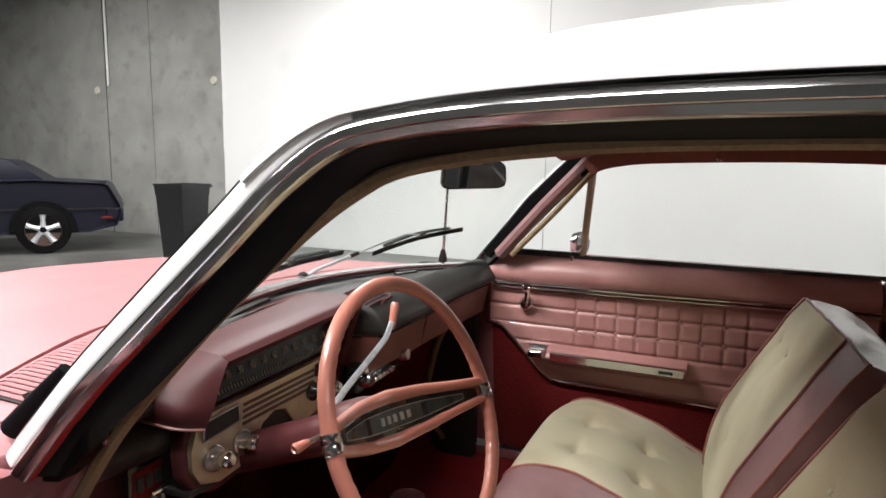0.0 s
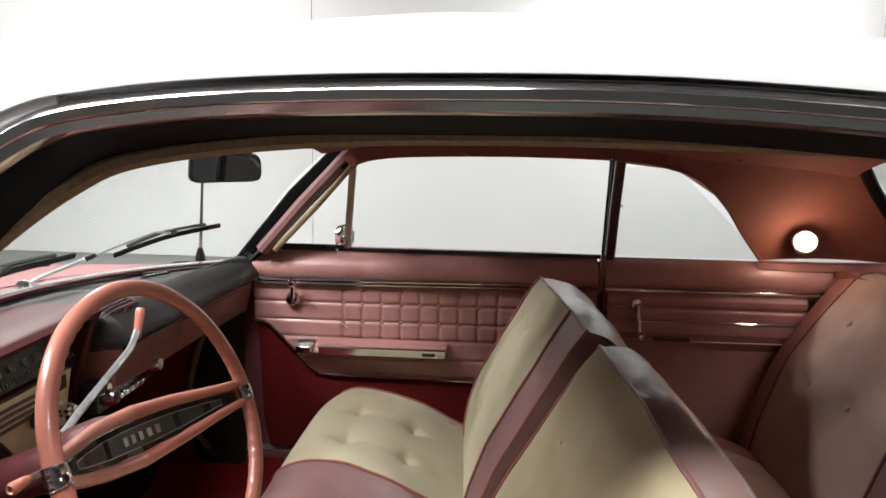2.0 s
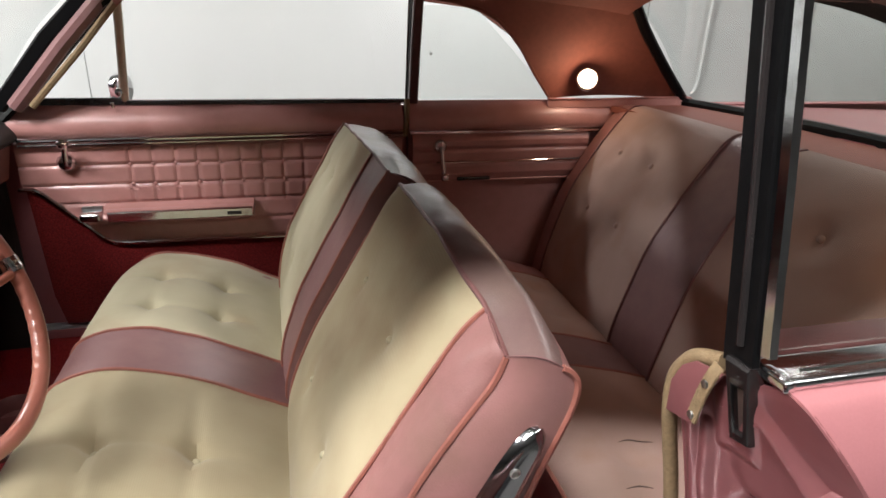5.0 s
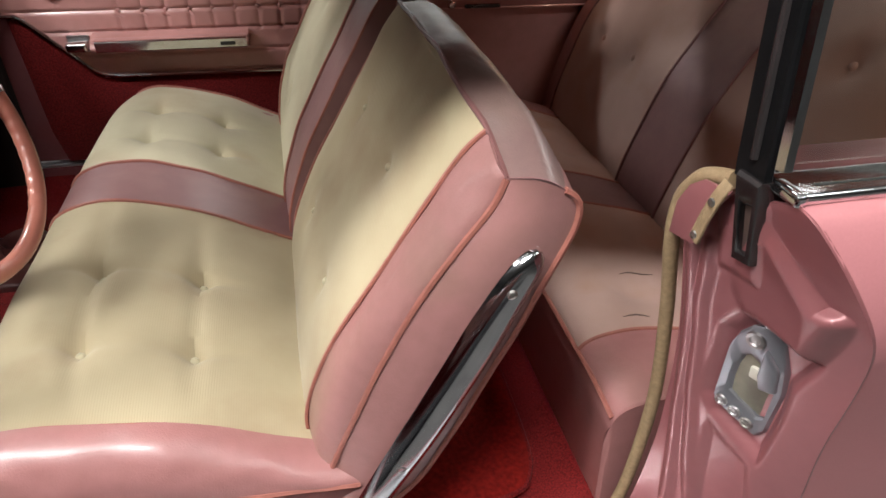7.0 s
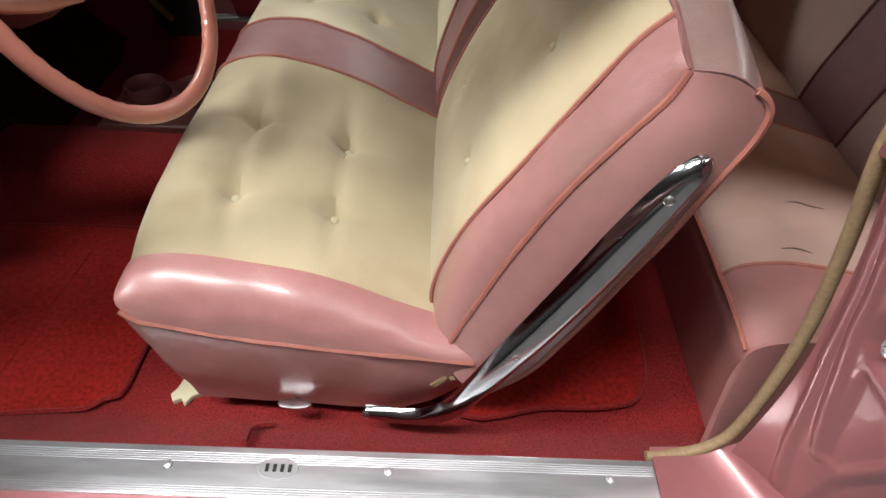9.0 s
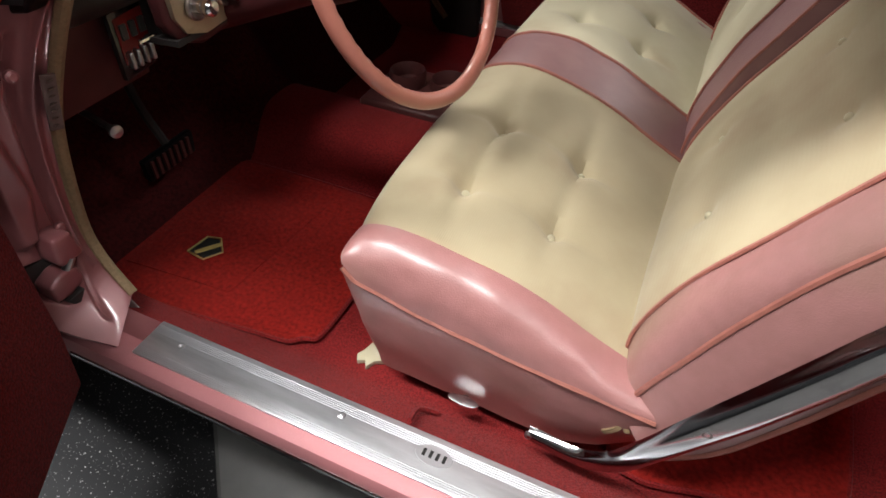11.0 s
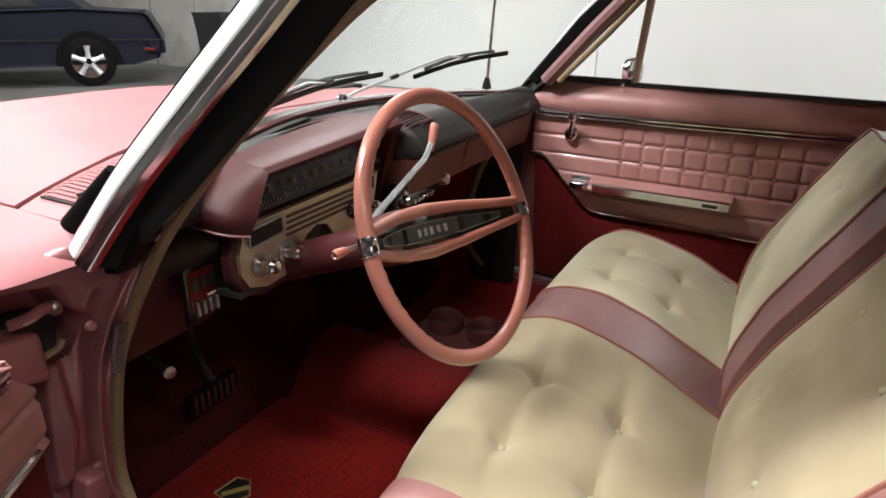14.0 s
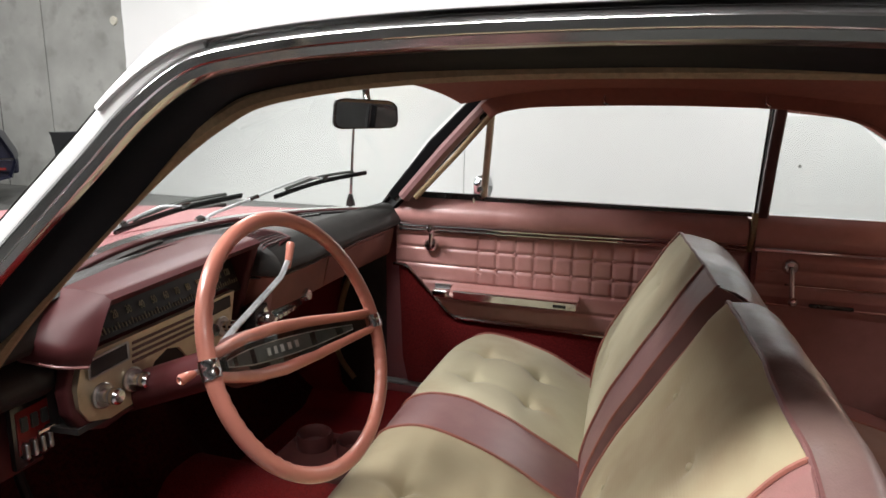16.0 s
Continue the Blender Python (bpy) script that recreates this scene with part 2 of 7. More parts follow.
def glass_material(name, tint):
    m = bpy.data.materials.new(name)
    m.use_nodes = True
    nt = m.node_tree
    nt.nodes.remove(nt.nodes["Principled BSDF"])
    tr, gl, mx, fr = (nt.nodes.new("ShaderNode" + k) for k in ("BsdfTransparent", "BsdfGlossy", "MixShader", "LayerWeight"))
    pw = nt.nodes.new("ShaderNodeMath")
    pw.operation = "POWER"
    pw.inputs[1].default_value = 4.0
    ad = nt.nodes.new("ShaderNodeMath")
    ad.operation = "MULTIPLY_ADD"
    ad.inputs[1].default_value, ad.inputs[2].default_value = 0.6, 0.03
    tr.inputs[0].default_value = (*tint, 1)
    gl.inputs["Roughness"].default_value = 0.02
    fr.inputs["Blend"].default_value = 0.5
    nt.links.new(fr.outputs["Facing"], pw.inputs[0])
    nt.links.new(pw.outputs[0], ad.inputs[0])
    nt.links.new(ad.outputs[0], mx.inputs[0])
    nt.links.new(tr.outputs[0], mx.inputs[1])
    nt.links.new(gl.outputs[0], mx.inputs[2])
    nt.links.new(mx.outputs[0], nt.nodes["Material Output"].inputs[0])
    return m


def emit_material(name, colour, strength):
    m = bpy.data.materials.new(name)
    m.use_nodes = True
    b = m.node_tree.nodes["Principled BSDF"]
    b.inputs["Emission Color"].default_value = (*colour, 1)
    b.inputs["Emission Strength"].default_value = strength
    return m


M["cloth"] = cloth_material("cream_cloth", (0.48, 0.44, 0.305), (0.43, 0.39, 0.265), (0.37, 0.29, 0.185))
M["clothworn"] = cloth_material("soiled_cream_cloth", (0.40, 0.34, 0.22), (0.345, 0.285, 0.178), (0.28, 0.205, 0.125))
M["speckle"] = speckle_material()
M["glass"] = glass_material("clear_glass", (0.93, 0.95, 0.94))
M["mirror"] = material("mirror_glass", (0.8, 0.8, 0.8), 0.02, 1, (0.8, 0.8, 0.8), 5, 0.1)
M["bulb"] = emit_material("lamp_lens", (1.0, 0.72, 0.5), 9.0)
M["tube"] = emit_material("ceiling_tube", (1.0, 0.97, 0.92), 12.0)

# ---- mesh helpers ----
XF = Matrix.Identity(4)


def part(name, bm, mat, parent=None, label="", smooth=True):
    """Links a bmesh as one mesh object, under a thing or part if given."""
    bm.transform(XF)
    if XF.determinant() < 0:
        bmesh.ops.reverse_faces(bm, faces=bm.faces)
    me = bpy.data.meshes.new(name)
    bm.to_mesh(me)
    bm.free()
    me.materials.append(M[mat] if isinstance(mat, str) else mat)
    if smooth:
        me.shade_smooth()
        me.set_sharp_from_angle(angle=radians(38))
    ob = new(name, me)
    if parent is not None:
        ob.parent = parent
        ob.matrix_parent_inverse = parent.matrix_world.inverted()
    if label:
        tagged(ob, label=label)
    return ob


def thing(name, label, category, group="", kind="", at=(0, 0, 0)):
    ob = new(name)
    ob.empty_display_size = 0.1
    ob.matrix_world = Matrix.Translation(XF @ Vector(at))
    bpy.context.view_layer.update()
    return tagged(ob, label, category, group, kind)


def box(x0, x1, y0, y1, z0, z1, bevel=0.0, seg=2):
    bm = bmesh.new()
    bmesh.ops.create_cube(bm, size=1)
    bm.transform(Matrix.LocRotScale(((x0 + x1) / 2, (y0 + y1) / 2, (z0 + z1) / 2), None, (x1 - x0, y1 - y0, z1 - z0)))
    if bevel:
        bmesh.ops.bevel(bm, geom=bm.edges[:], offset=bevel, segments=seg, profile=0.6, affect="EDGES")
    return bm


def grid(f, nu, nv, thick=0.0, close_v=False, cap=False, face=None):
    """A sheet from f(u, v), u and v in 0..1; thick: a second skin that far against the normal, with the rims closed."""
    bm = bmesh.new()
    rows = [[bm.verts.new(f(i / nu, j / nv)) for j in range(nv if close_v else nv + 1)] for i in range(nu + 1)]
    m = nv if close_v else nv + 1
    for i in range(nu):
        for j in range(nv):
            bm.faces.new((rows[i][j], rows[i + 1][j], rows[i + 1][(j + 1) % m], rows[i][(j + 1) % m]))
    if cap:
        for row in (rows[0], rows[-1]):
            try:
                bm.faces.new(row)
            except ValueError:
                pass
    if face:
        bm.normal_update()
        if sum((fc.normal * fc.calc_area() for fc in bm.faces), Vector()).dot(Vector(face)) < 0:
            bmesh.ops.reverse_faces(bm, faces=bm.faces)
    if thick:
        bm.normal_update()
        shift = {v: v.co - v.normal * thick for v in bm.verts}
        back = {v: bm.verts.new(c) for v, c in shift.items()}
        for fc in [x for x in bm.faces]:
            bm.faces.new([back[v] for v in reversed(fc.verts)])
        for e in [e for e in bm.edges if e.is_boundary and e.verts[0] in back and e.verts[1] in back]:
            a, b = e.verts
            bm.faces.new((a, b, back[b], back[a]))
        bmesh.ops.recalc_face_normals(bm, faces=bm.faces)
    elif close_v or cap:
        bmesh.ops.recalc_face_normals(bm, faces=bm.faces)
    return bm


def spline(pts, n=12, closed=False):
    """A smooth line through the points, n steps between two."""
    p = [Vector(q) for q in pts]
    k, out = len(p), []
    for i in range(k if closed else k - 1):
        if closed:
            a, b, c, d = (p[(i + o) % k] for o in (-1, 0, 1, 2))
        else:
            a, b, c, d = p[max(i - 1, 0)], p[i], p[i + 1], p[min(i + 2, k - 1)]
        for s in range(n):
            t = s / n
            out.append(0.5 * ((2 * b) + (c - a) * t + (2 * a - 5 * b + 4 * c - d) * t * t + (3 * b - a - 3 * c + d) * t**3))
    if not closed:
        out.append(p[-1])
    return out


def along(pts, u):
    """The point at the share u of a list of points, by index."""
    s = min(max(u, 0), 1) * (len(pts) - 1)
    i = min(int(s), len(pts) - 2)
    return pts[i].lerp(pts[i + 1], s - i)


def tube(pts, r, seg=8, closed=False, squash=None):
    """A round bar along points; r may be a number or a function of the share of the way."""
    bm = bmesh.new()
    n, rings, side = len(pts), [], None
    for i, p in enumerate(pts):
        a, b = (pts[(i - 1) % n], pts[(i + 1) % n]) if closed else (pts[max(i - 1, 0)], pts[min(i + 1, n - 1)])
        t = (b - a).normalized()
        if side is None:
            side = t.orthogonal().normalized()
        side = (side - t * side.dot(t)).normalized()
        other = t.cross(side)
        q = r(i / max(n - 1, 1)) if callable(r) else r
        rings.append([bm.verts.new(p + (side * math.cos(2 * math.pi * k / seg) + other * math.sin(2 * math.pi * k / seg)) * q) for k in range(seg)])
    for i in range(n if closed else n - 1):
        for k in range(seg):
            bm.faces.new((rings[i][k], rings[(i + 1) % n][k], rings[(i + 1) % n][(k + 1) % seg], rings[i][(k + 1) % seg]))
    if not closed:
        bm.faces.new(rings[0]), bm.faces.new(rings[-1])
    bmesh.ops.recalc_face_normals(bm, faces=bm.faces)
    return bm


def band(pts, w, h, up=(0, 0, 1), bevel=0.0):
    """A strip of width w (across the way, square to up) and thickness h along up, along points."""
    bm = bmesh.new()
    rings, n = [], len(pts)
    for i, p in enumerate(pts):
        t = (pts[min(i + 1, n - 1)] - pts[max(i - 1, 0)]).normalized()
        side = t.cross(Vector(up)).normalized()
        u = side.cross(t)
        c = bevel
        prof = [(-w / 2, -h / 2), (w / 2, -h / 2), (w / 2, h / 2 - c), (w / 2 - c, h / 2), (-w / 2 + c, h / 2), (-w / 2, h / 2 - c)] if c else [(-w / 2, -h / 2), (w / 2, -h / 2), (w / 2, h / 2), (-w / 2, h / 2)]
        rings.append([bm.verts.new(p + side * a + u * b) for a, b in prof])
    k = len(rings[0])
    for i in range(n - 1):
        for j in range(k):
            bm.faces.new((rings[i][j], rings[i + 1][j], rings[i + 1][(j + 1) % k], rings[i][(j + 1) % k]))
    bm.faces.new(rings[0]), bm.faces.new(rings[-1])
    bmesh.ops.recalc_face_normals(bm, faces=bm.faces)
    return bm


def slab(outline, axis, a, b, bevel=0.0, seg=2):
    """A plate with the outline in the two other axes, from a to b along the axis."""
    bm = bmesh.new()

    def at(p, v):
        return {"x": (v, p[0], p[1]), "y": (p[0], v, p[1]), "z": (p[0], p[1], v)}[axis]
    lo, hi = ([bm.verts.new(at(p, v)) for p in outline] for v in (a, b))
    n = len(outline)
    bm.faces.new(lo), bm.faces.new(hi)
    for i in range(n):
        bm.faces.new((lo[i], lo[(i + 1) % n], hi[(i + 1) % n], hi[i]))
    bmesh.ops.recalc_face_normals(bm, faces=bm.faces)
    if bevel:
        bmesh.ops.bevel(bm, geom=bm.edges[:], offset=bevel, segments=seg, profile=0.6, affect="EDGES", clamp_overlap=True)
    return bm


def lathe(profile, at, direction, seg=24):
    """A turned shape: (radius, distance along the direction) pairs."""
    rot = Vector((0, 0, 1)).rotation_difference(Vector(direction)).to_matrix().to_4x4()
    bm = bmesh.new()
    rings = [[bm.verts.new((r * math.cos(2 * math.pi * k / seg), r * math.sin(2 * math.pi * k / seg), h)) for k in range(seg)] for r, h in profile]
    for a, b in zip(rings, rings[1:]):
        for k in range(seg):
            bm.faces.new((a[k], a[(k + 1) % seg], b[(k + 1) % seg], b[k]))
    for ring in (rings[0], rings[-1]):
        bm.faces.new(ring)
    bmesh.ops.remove_doubles(bm, verts=bm.verts, dist=1e-5)
    bmesh.ops.recalc_face_normals(bm, faces=bm.faces)
    bm.transform(Matrix.Translation(at) @ rot)
    return bm


def rim(outer, inner, a, b, n=48):
    """A raised ring between two outlines of (y, z) pairs, from x = a (front) to x = b."""
    def walk_round(poly):
        pts = [Vector((0, *p)) for p in poly] + [Vector((0, *poly[0]))]
        return [along(pts, i / n) for i in range(n)]
    o, i_ = walk_round(outer), walk_round(inner)
    loops = [[(b, p) for p in o], [(a + 0.003, p) for p in o], [(a, p.lerp(q, 0.12)) for p, q in zip(o, i_)], [(a, p.lerp(q, 0.85)) for p, q in zip(o, i_)], [(a + 0.003, q) for q in i_], [(b, q) for q in i_]]
    bm = bmesh.new()
    rings = [[bm.verts.new((x, p.y, p.z)) for x, p in ring] for ring in loops]
    for k in range(6):
        for j in range(n):
            bm.faces.new((rings[k][j], rings[(k + 1) % 6][j], rings[(k + 1) % 6][(j + 1) % n], rings[k][(j + 1) % n]))
    bmesh.ops.recalc_face_normals(bm, faces=bm.faces)
    return bm


def lean(bm, ky, kz, y0, z0):
    """Shears a mesh along x by its distance from y0 and z0."""
    for v in bm.verts:
        v.co.x += ky * (abs(v.co.y) - y0) + kz * (v.co.z - z0)
    return bm


def lerp_table(table, x):
    return float(np.interp(x, [a for a, _ in table], [b for _, b in table]))


def inside(poly, a, b, w):
    """0 outside a polygon of (a, b) pairs, 1 inside, with a soft edge of width w."""
    d, odd, n = 1e9, False, len(poly)
    for i in range(n):
        (x0, y0), (x1, y1) = poly[i], poly[(i + 1) % n]
        ex, ey = x1 - x0, y1 - y0
        t = min(1.0, max(0.0, ((a - x0) * ex + (b - y0) * ey) / (ex * ex + ey * ey)))
        d = min(d, math.hypot(a - x0 - t * ex, b - y0 - t * ey))
        if (y0 > b) != (y1 > b) and a < x0 + (b - y0) / (y1 - y0) * ex:
            odd = not odd
    s = min(1.0, max(0.0, 0.5 + (d if odd else -d) / w))
    return s * s * (3 - 2 * s)


def near_line(line, a, b):
    """Distance from (a, b) to an open line of pairs."""
    d = 1e9
    for (x0, y0), (x1, y1) in zip(line, line[1:]):
        ex, ey = x1 - x0, y1 - y0
        t = min(1.0, max(0.0, ((a - x0) * ex + (b - y0) * ey) / (ex * ex + ey * ey)))
        d = min(d, math.hypot(a - x0 - t * ex, b - y0 - t * ey))
    return d


def button(at, normal, parent, mat, r=0.0085):
    return part("button", lathe([(r, -0.004), (r, 0.002), (r * 0.8, 0.0045), (r * 0.35, 0.006), (0.0005, 0.0062)], at, normal, 12), mat, parent)

# ---- the hall ----
WALL_Y = 6.8
ground = part("ground", box(-16, 12, -9, WALL_Y + 0.2, -0.2, 0.0), "floorconc", None, smooth=False)
tagged(ground, "sealed grey concrete hall floor with a dull shine", "floor", kind="structure")
vinyl_floor = part("floor_covering", slab([(-0.503, -0.353), (1.497, -2.553), (-0.2, -4.1), (-2.2, -1.9)], "z", 0.0, 0.004), "speckle", None, smooth=False)
tagged(vinyl_floor, "black vinyl floor sheet with white flecks", "floor covering", kind="structure")
grey_panel = part("floor_panel", slab([(-0.497, -0.347), (1.503, -2.547), (2.9, -1.28), (0.9, 0.92)], "z", 0.0, 0.006), "greymat", None, smooth=False)
tagged(grey_panel, "plain grey floor panel beside the car", "floor panel", kind="structure")

wall_back = thing("wall_back", "tilt-up concrete hall wall, mostly painted white", "wall", kind="structure", at=(0, WALL_Y, 0))
EDGES = [-16.0, -9.55, -8.44, -6.88, -1.53, 5.38, 8.0, 12.0]
for i, (a, b) in enumerate(zip(EDGES, EDGES[1:])):
    g = (0.014 if b <= -8.0 else 0.006) if b != -6.88 and a != -6.88 else 0.001
    part("panel", box(a + g, b - g, WALL_Y, WALL_Y + 0.2, 0, 5.2, 0.004, 1), "concrete" if b <= -6.8 else "wallwhite", wall_back, smooth=False)
part("joint_filler", box(-16, 12, WALL_Y + 0.015, WALL_Y + 0.18, 0, 5.2), "dark", wall_back, smooth=False)
ragged = bmesh.new()
edge = [(-6.86, 0.0)] + [(-6.88 - 0.05 * abs(noise.noise(Vector((0, 0, k * 0.37)))), k * 0.13) for k in range(1, 40)] + [(-6.86, 5.2)]
for (xa, za), (xb, zb) in zip(edge, edge[1:]):
    vs = [ragged.verts.new(p) for p in ((xa, WALL_Y - 0.004, za), (-6.8, WALL_Y - 0.004, za), (-6.8, WALL_Y - 0.004, zb), (xb, WALL_Y - 0.004, zb))]
    ragged.faces.new(vs)
part("paint_edge", ragged, "wallwhite", wall_back, "ragged edge of the white paint", smooth=False)
for wx, wz in ((-9.77, 2.53), (-7.05, 2.6)):
    part("wall_fixing", lathe([(0.07, 0), (0.06, 0.02), (0.001, 0.025)], (wx, WALL_Y, wz), (0, -1, 0), 16), "ivory", wall_back, "pale round patch on the concrete")
part("conduit", tube([Vector((-9.45, WALL_Y - 0.03, z)) for z in (2.6, 3.6, 5.2)], 0.02, 8), "wallwhite", wall_back)
part("cable", tube(spline([(6.36, WALL_Y - 0.03, 5.2), (6.36, WALL_Y - 0.03, 3.2), (6.31, WALL_Y - 0.03, 1.5), (6.28, WALL_Y - 0.03, 0.5), (6.2, WALL_Y - 0.03, 0.3)], 8), 0.025, 8), "wallwhite", wall_back, "white cable hanging down the wall")
part("wall_mark", lathe([(0.02, 0), (0.015, 0.004), (0.001, 0.005)], (2.42, WALL_Y, 0.81), (0, -1, 0), 10), "concrete", wall_back)
# Unseen walls and ceiling that close the hall and hold down fill light.
for nm, bm in (("wall_left", box(-16.2, -16, -9, 7, 0, 5.2)), ("wall_right", box(12, 12.2, -9, 7, 0, 5.2)), ("wall_front", box(-16, 12, -9.2, -9, 0, 5.2))):
    tagged(part(nm, bm, "unlitwall", None, smooth=False), "unseen plain hall wall, dark grey to stand for an unlit hall", "wall", kind="structure")
tagged(part("ceiling", box(-16, 12, -9, 7, CEIL + 0.25, CEIL + 0.4), "greyceiling", None, smooth=False), "unseen plain hall ceiling, grey to lower the fill light", "ceiling", kind="structure")
# Added luminaire bodies, one at each lamp, none of them in view.
for lx, ly, _ in LAMPS:
    lamp = thing("added_luminaire", "added long white ceiling luminaire with a bright diffuser, out of view", "ceiling light", "ceiling lights", at=(lx, ly, CEIL))
    part("housing", box(lx - 0.8, lx + 0.8, ly - 0.3, ly + 0.3, CEIL, CEIL + 0.25, 0.02), "wallwhite", lamp)
    for k in (-0.18, 0.0, 0.18):
        part("diffuser", tube([Vector((lx - 0.76, ly + k, CEIL - 0.03)), Vector((lx + 0.76, ly + k, CEIL - 0.03))], 0.025, 10), "tube", lamp)


def blue_coupe():
    """The parked car in the background; its flank faces -y."""
    car = thing("parked_coupe", "dark navy two-door coupe with chrome five-spoke wheels, parked by the wall", "car", at=(-8.6, 5.4, 0))
    y0, y1 = 4.62, 6.2
    side = [(-11.3, 0.32), (-11.35, 0.62), (-11.2, 0.80), (-9.9, 0.96), (-8.1, 1.03), (-7.25, 0.985), (-7.18, 0.95), (-7.05, 0.68), (-7.03, 0.58), (-7.1, 0.36), (-7.45, 0.27), (-10.9, 0.24)]

    def ring(y, shrink, drop):
        cx, cz = -8.9, 0.6
        return [Vector((cx + (x - cx) * (1 - shrink * 0.03), y, cz + (z - cz) * (1 - drop))) for x, z in side]
    secs = [ring(y0 + 0.08, 1.0, 0.10), ring(y0 + 0.01, 0.4, 0.05), ring(y0, 0.2, 0.03), ring(y0 + 0.12, 0, 0.0), ring((y0 + y1) / 2, 0, 0.01), ring(y1 - 0.12, 0, 0.02), ring(y1, 0.4, 0.05), ring(y1 - 0.08, 1.0, 0.1)]
    part("body", grid(lambda u, v: along([s[int(round(v * len(side))) % len(side)] for s in secs], u), 7, len(side), close_v=True, cap=True), "bluecar", car)
    roof = [(-10.7, 0.95), (-10.05, 1.27), (-9.7, 1.30), (-8.62, 1.305), (-8.38, 1.285), (-8.2, 1.18), (-7.98, 1.02), (-7.88, 0.98)]
    part("cabin", grid(lambda u, v: Vector((along([Vector((x, 0, z)) for x, z in roof], u).x, y0 + 0.1 + v * (y1 - y0 - 0.2) + 0.16 * (0.5 - v) * 2 * max(0, along([Vector((x, 0, z)) for x, z in roof], u).z - 0.95) / 0.4, along([Vector((x, 0, z)) for x, z in roof], u).z)), 30, 8, cap=False, thick=0.02), "bluecar", car)
    gl = slab([(-10.5, 1.0), (-10.0, 1.27), (-8.95, 1.26), (-8.7, 1.18), (-8.52, 1.03)], "y", y0 + 0.155, y0 + 0.2, 0.005)
    part("side_window", gl, "gauge", car, "dark side window glass")
    part("cabin_side", slab([(-10.65, 0.96), (-10.05, 1.28), (-9.7, 1.31), (-8.62, 1.30), (-8.38, 1.28), (-8.2, 1.17), (-7.92, 0.98)], "y", y0 + 0.165, y0 + 0.19, 0.004), "bluecar", car)
    part("spoiler", box(-7.6, -7.22, y0 + 0.1, y0 + 0.5, 0.975, 1.0, 0.01), "bluecar", car)
    part("trim", band([Vector((x, y0 - 0.006, 0.62)) for x in (-11.2, -9, -7.06)], 0.02, 0.012, (0, 1, 0)), "gloss_black", car)
    part("marker_lamp", box(-7.3, -7.16, y0 - 0.008, y0 + 0.02, 0.47, 0.505, 0.004), "redlens", car, "red side marker lamp")
    part("bumper", box(-7.25, -7.02, y0 + 0.05, y0 + 0.5, 0.42, 0.62, 0.04, 3), "bluecar", car)
    for wx in (-8.02, -10.7):
        w = part("wheel", lathe([(0.2, 0.0), (0.325, 0.0), (0.335, 0.03), (0.335, 0.19), (0.32, 0.225), (0.235, 0.232), (0.225, 0.19)], (wx, y0 + 0.2, 0.335), (0, -1, 0), 40), "rubber", car, "black tyre")
        part("rim", lathe([(0.228, 0.2), (0.222, 0.222), (0.205, 0.2), (0.19, 0.14), (0.05, 0.12), (0.001, 0.12)], (wx, y0 + 0.2, 0.335), (0, -1, 0), 36), "agedplate", w)
        for k in range(5):
            a = 2 * math.pi * k / 5 + 0.3
            d = Vector((math.cos(a), 0, math.sin(a)))
            c = Vector((wx, y0 - 0.0, 0.335))
            part("spoke", tube([c + d * 0.04, c + d * 0.12, c + d * 0.21], lambda s: 0.046 - 0.012 * math.sin(math.pi * s), 8), "stainless", w)
        part("hub_cap", lathe([(0.055, 0), (0.05, 0.025), (0.001, 0.03)], (wx, y0 + 0.02, 0.335), (0, -1, 0), 16), "chrome", w)
        arch = [(Vector((wx + 0.4 * math.cos(a), y0 - 0.004, 0.335 + 0.4 * math.sin(a)))) for a in np.linspace(-0.1, math.pi + 0.1, 20)]
        # Flat black plate on the flank that paints the shaded gap round the wheel.
        part("arch_shade", slab([(p.x, p.z) for p in arch], "y", y0 - 0.012, y0 + 0.1, 0.0), "rubber", car)
    return car


XF = Matrix.Translation((-8.0, 4.46, 0)) @ Matrix.Rotation(radians(50), 4, "Z") @ Matrix.Translation((8.02, -4.62, 0))
blue_coupe()
XF = Matrix.Identity(4)


def bin_thing():
    b = thing("wheeled_bin", "black plastic refuse bin with a rim at its mouth", "bin", at=(-5.335, 4.415, 0))
    cx, cy = -5.335, 4.415

    def sec(h, w):
        return [Vector((cx + sx * w, cy + sy * w, h)) for sx, sy in ((-1, -1), (0, -1.04), (1, -1), (1.04, 0), (1, 1), (0, 1.04), (-1, 1), (-1.04, 0))]
    hs = [(0.03, 0.155), (0.06, 0.165), (0.9, 0.208), (0.92, 0.214), (1.0, 0.218), (1.03, 0.228), (1.045, 0.228), (1.04, 0.2), (0.9, 0.19), (0.2, 0.15)]
    part("tub", grid(lambda u, v: sec(*hs[int(round(u * (len(hs) - 1)))])[int(round(v * 8)) % 8], len(hs) - 1, 8, close_v=True, cap=True), "binplastic", b)
    for sx in (-1, 1):
        part("wheel", lathe([(0.02, 0), (0.1, 0.005), (0.1, 0.05), (0.02, 0.055)], (cx + sx * 0.17 - 0.0275, cy + 0.2, 0.1), (1, 0, 0), 20), "rubber", b)
    part("handle", tube(spline([(cx - 0.19, cy + 0.22, 1.0), (cx - 0.18, cy + 0.27, 1.02), (cx + 0.18, cy + 0.27, 1.02), (cx + 0.19, cy + 0.22, 1.0)], 6), 0.014, 8), "binplastic", b)
    return b


bin_thing()

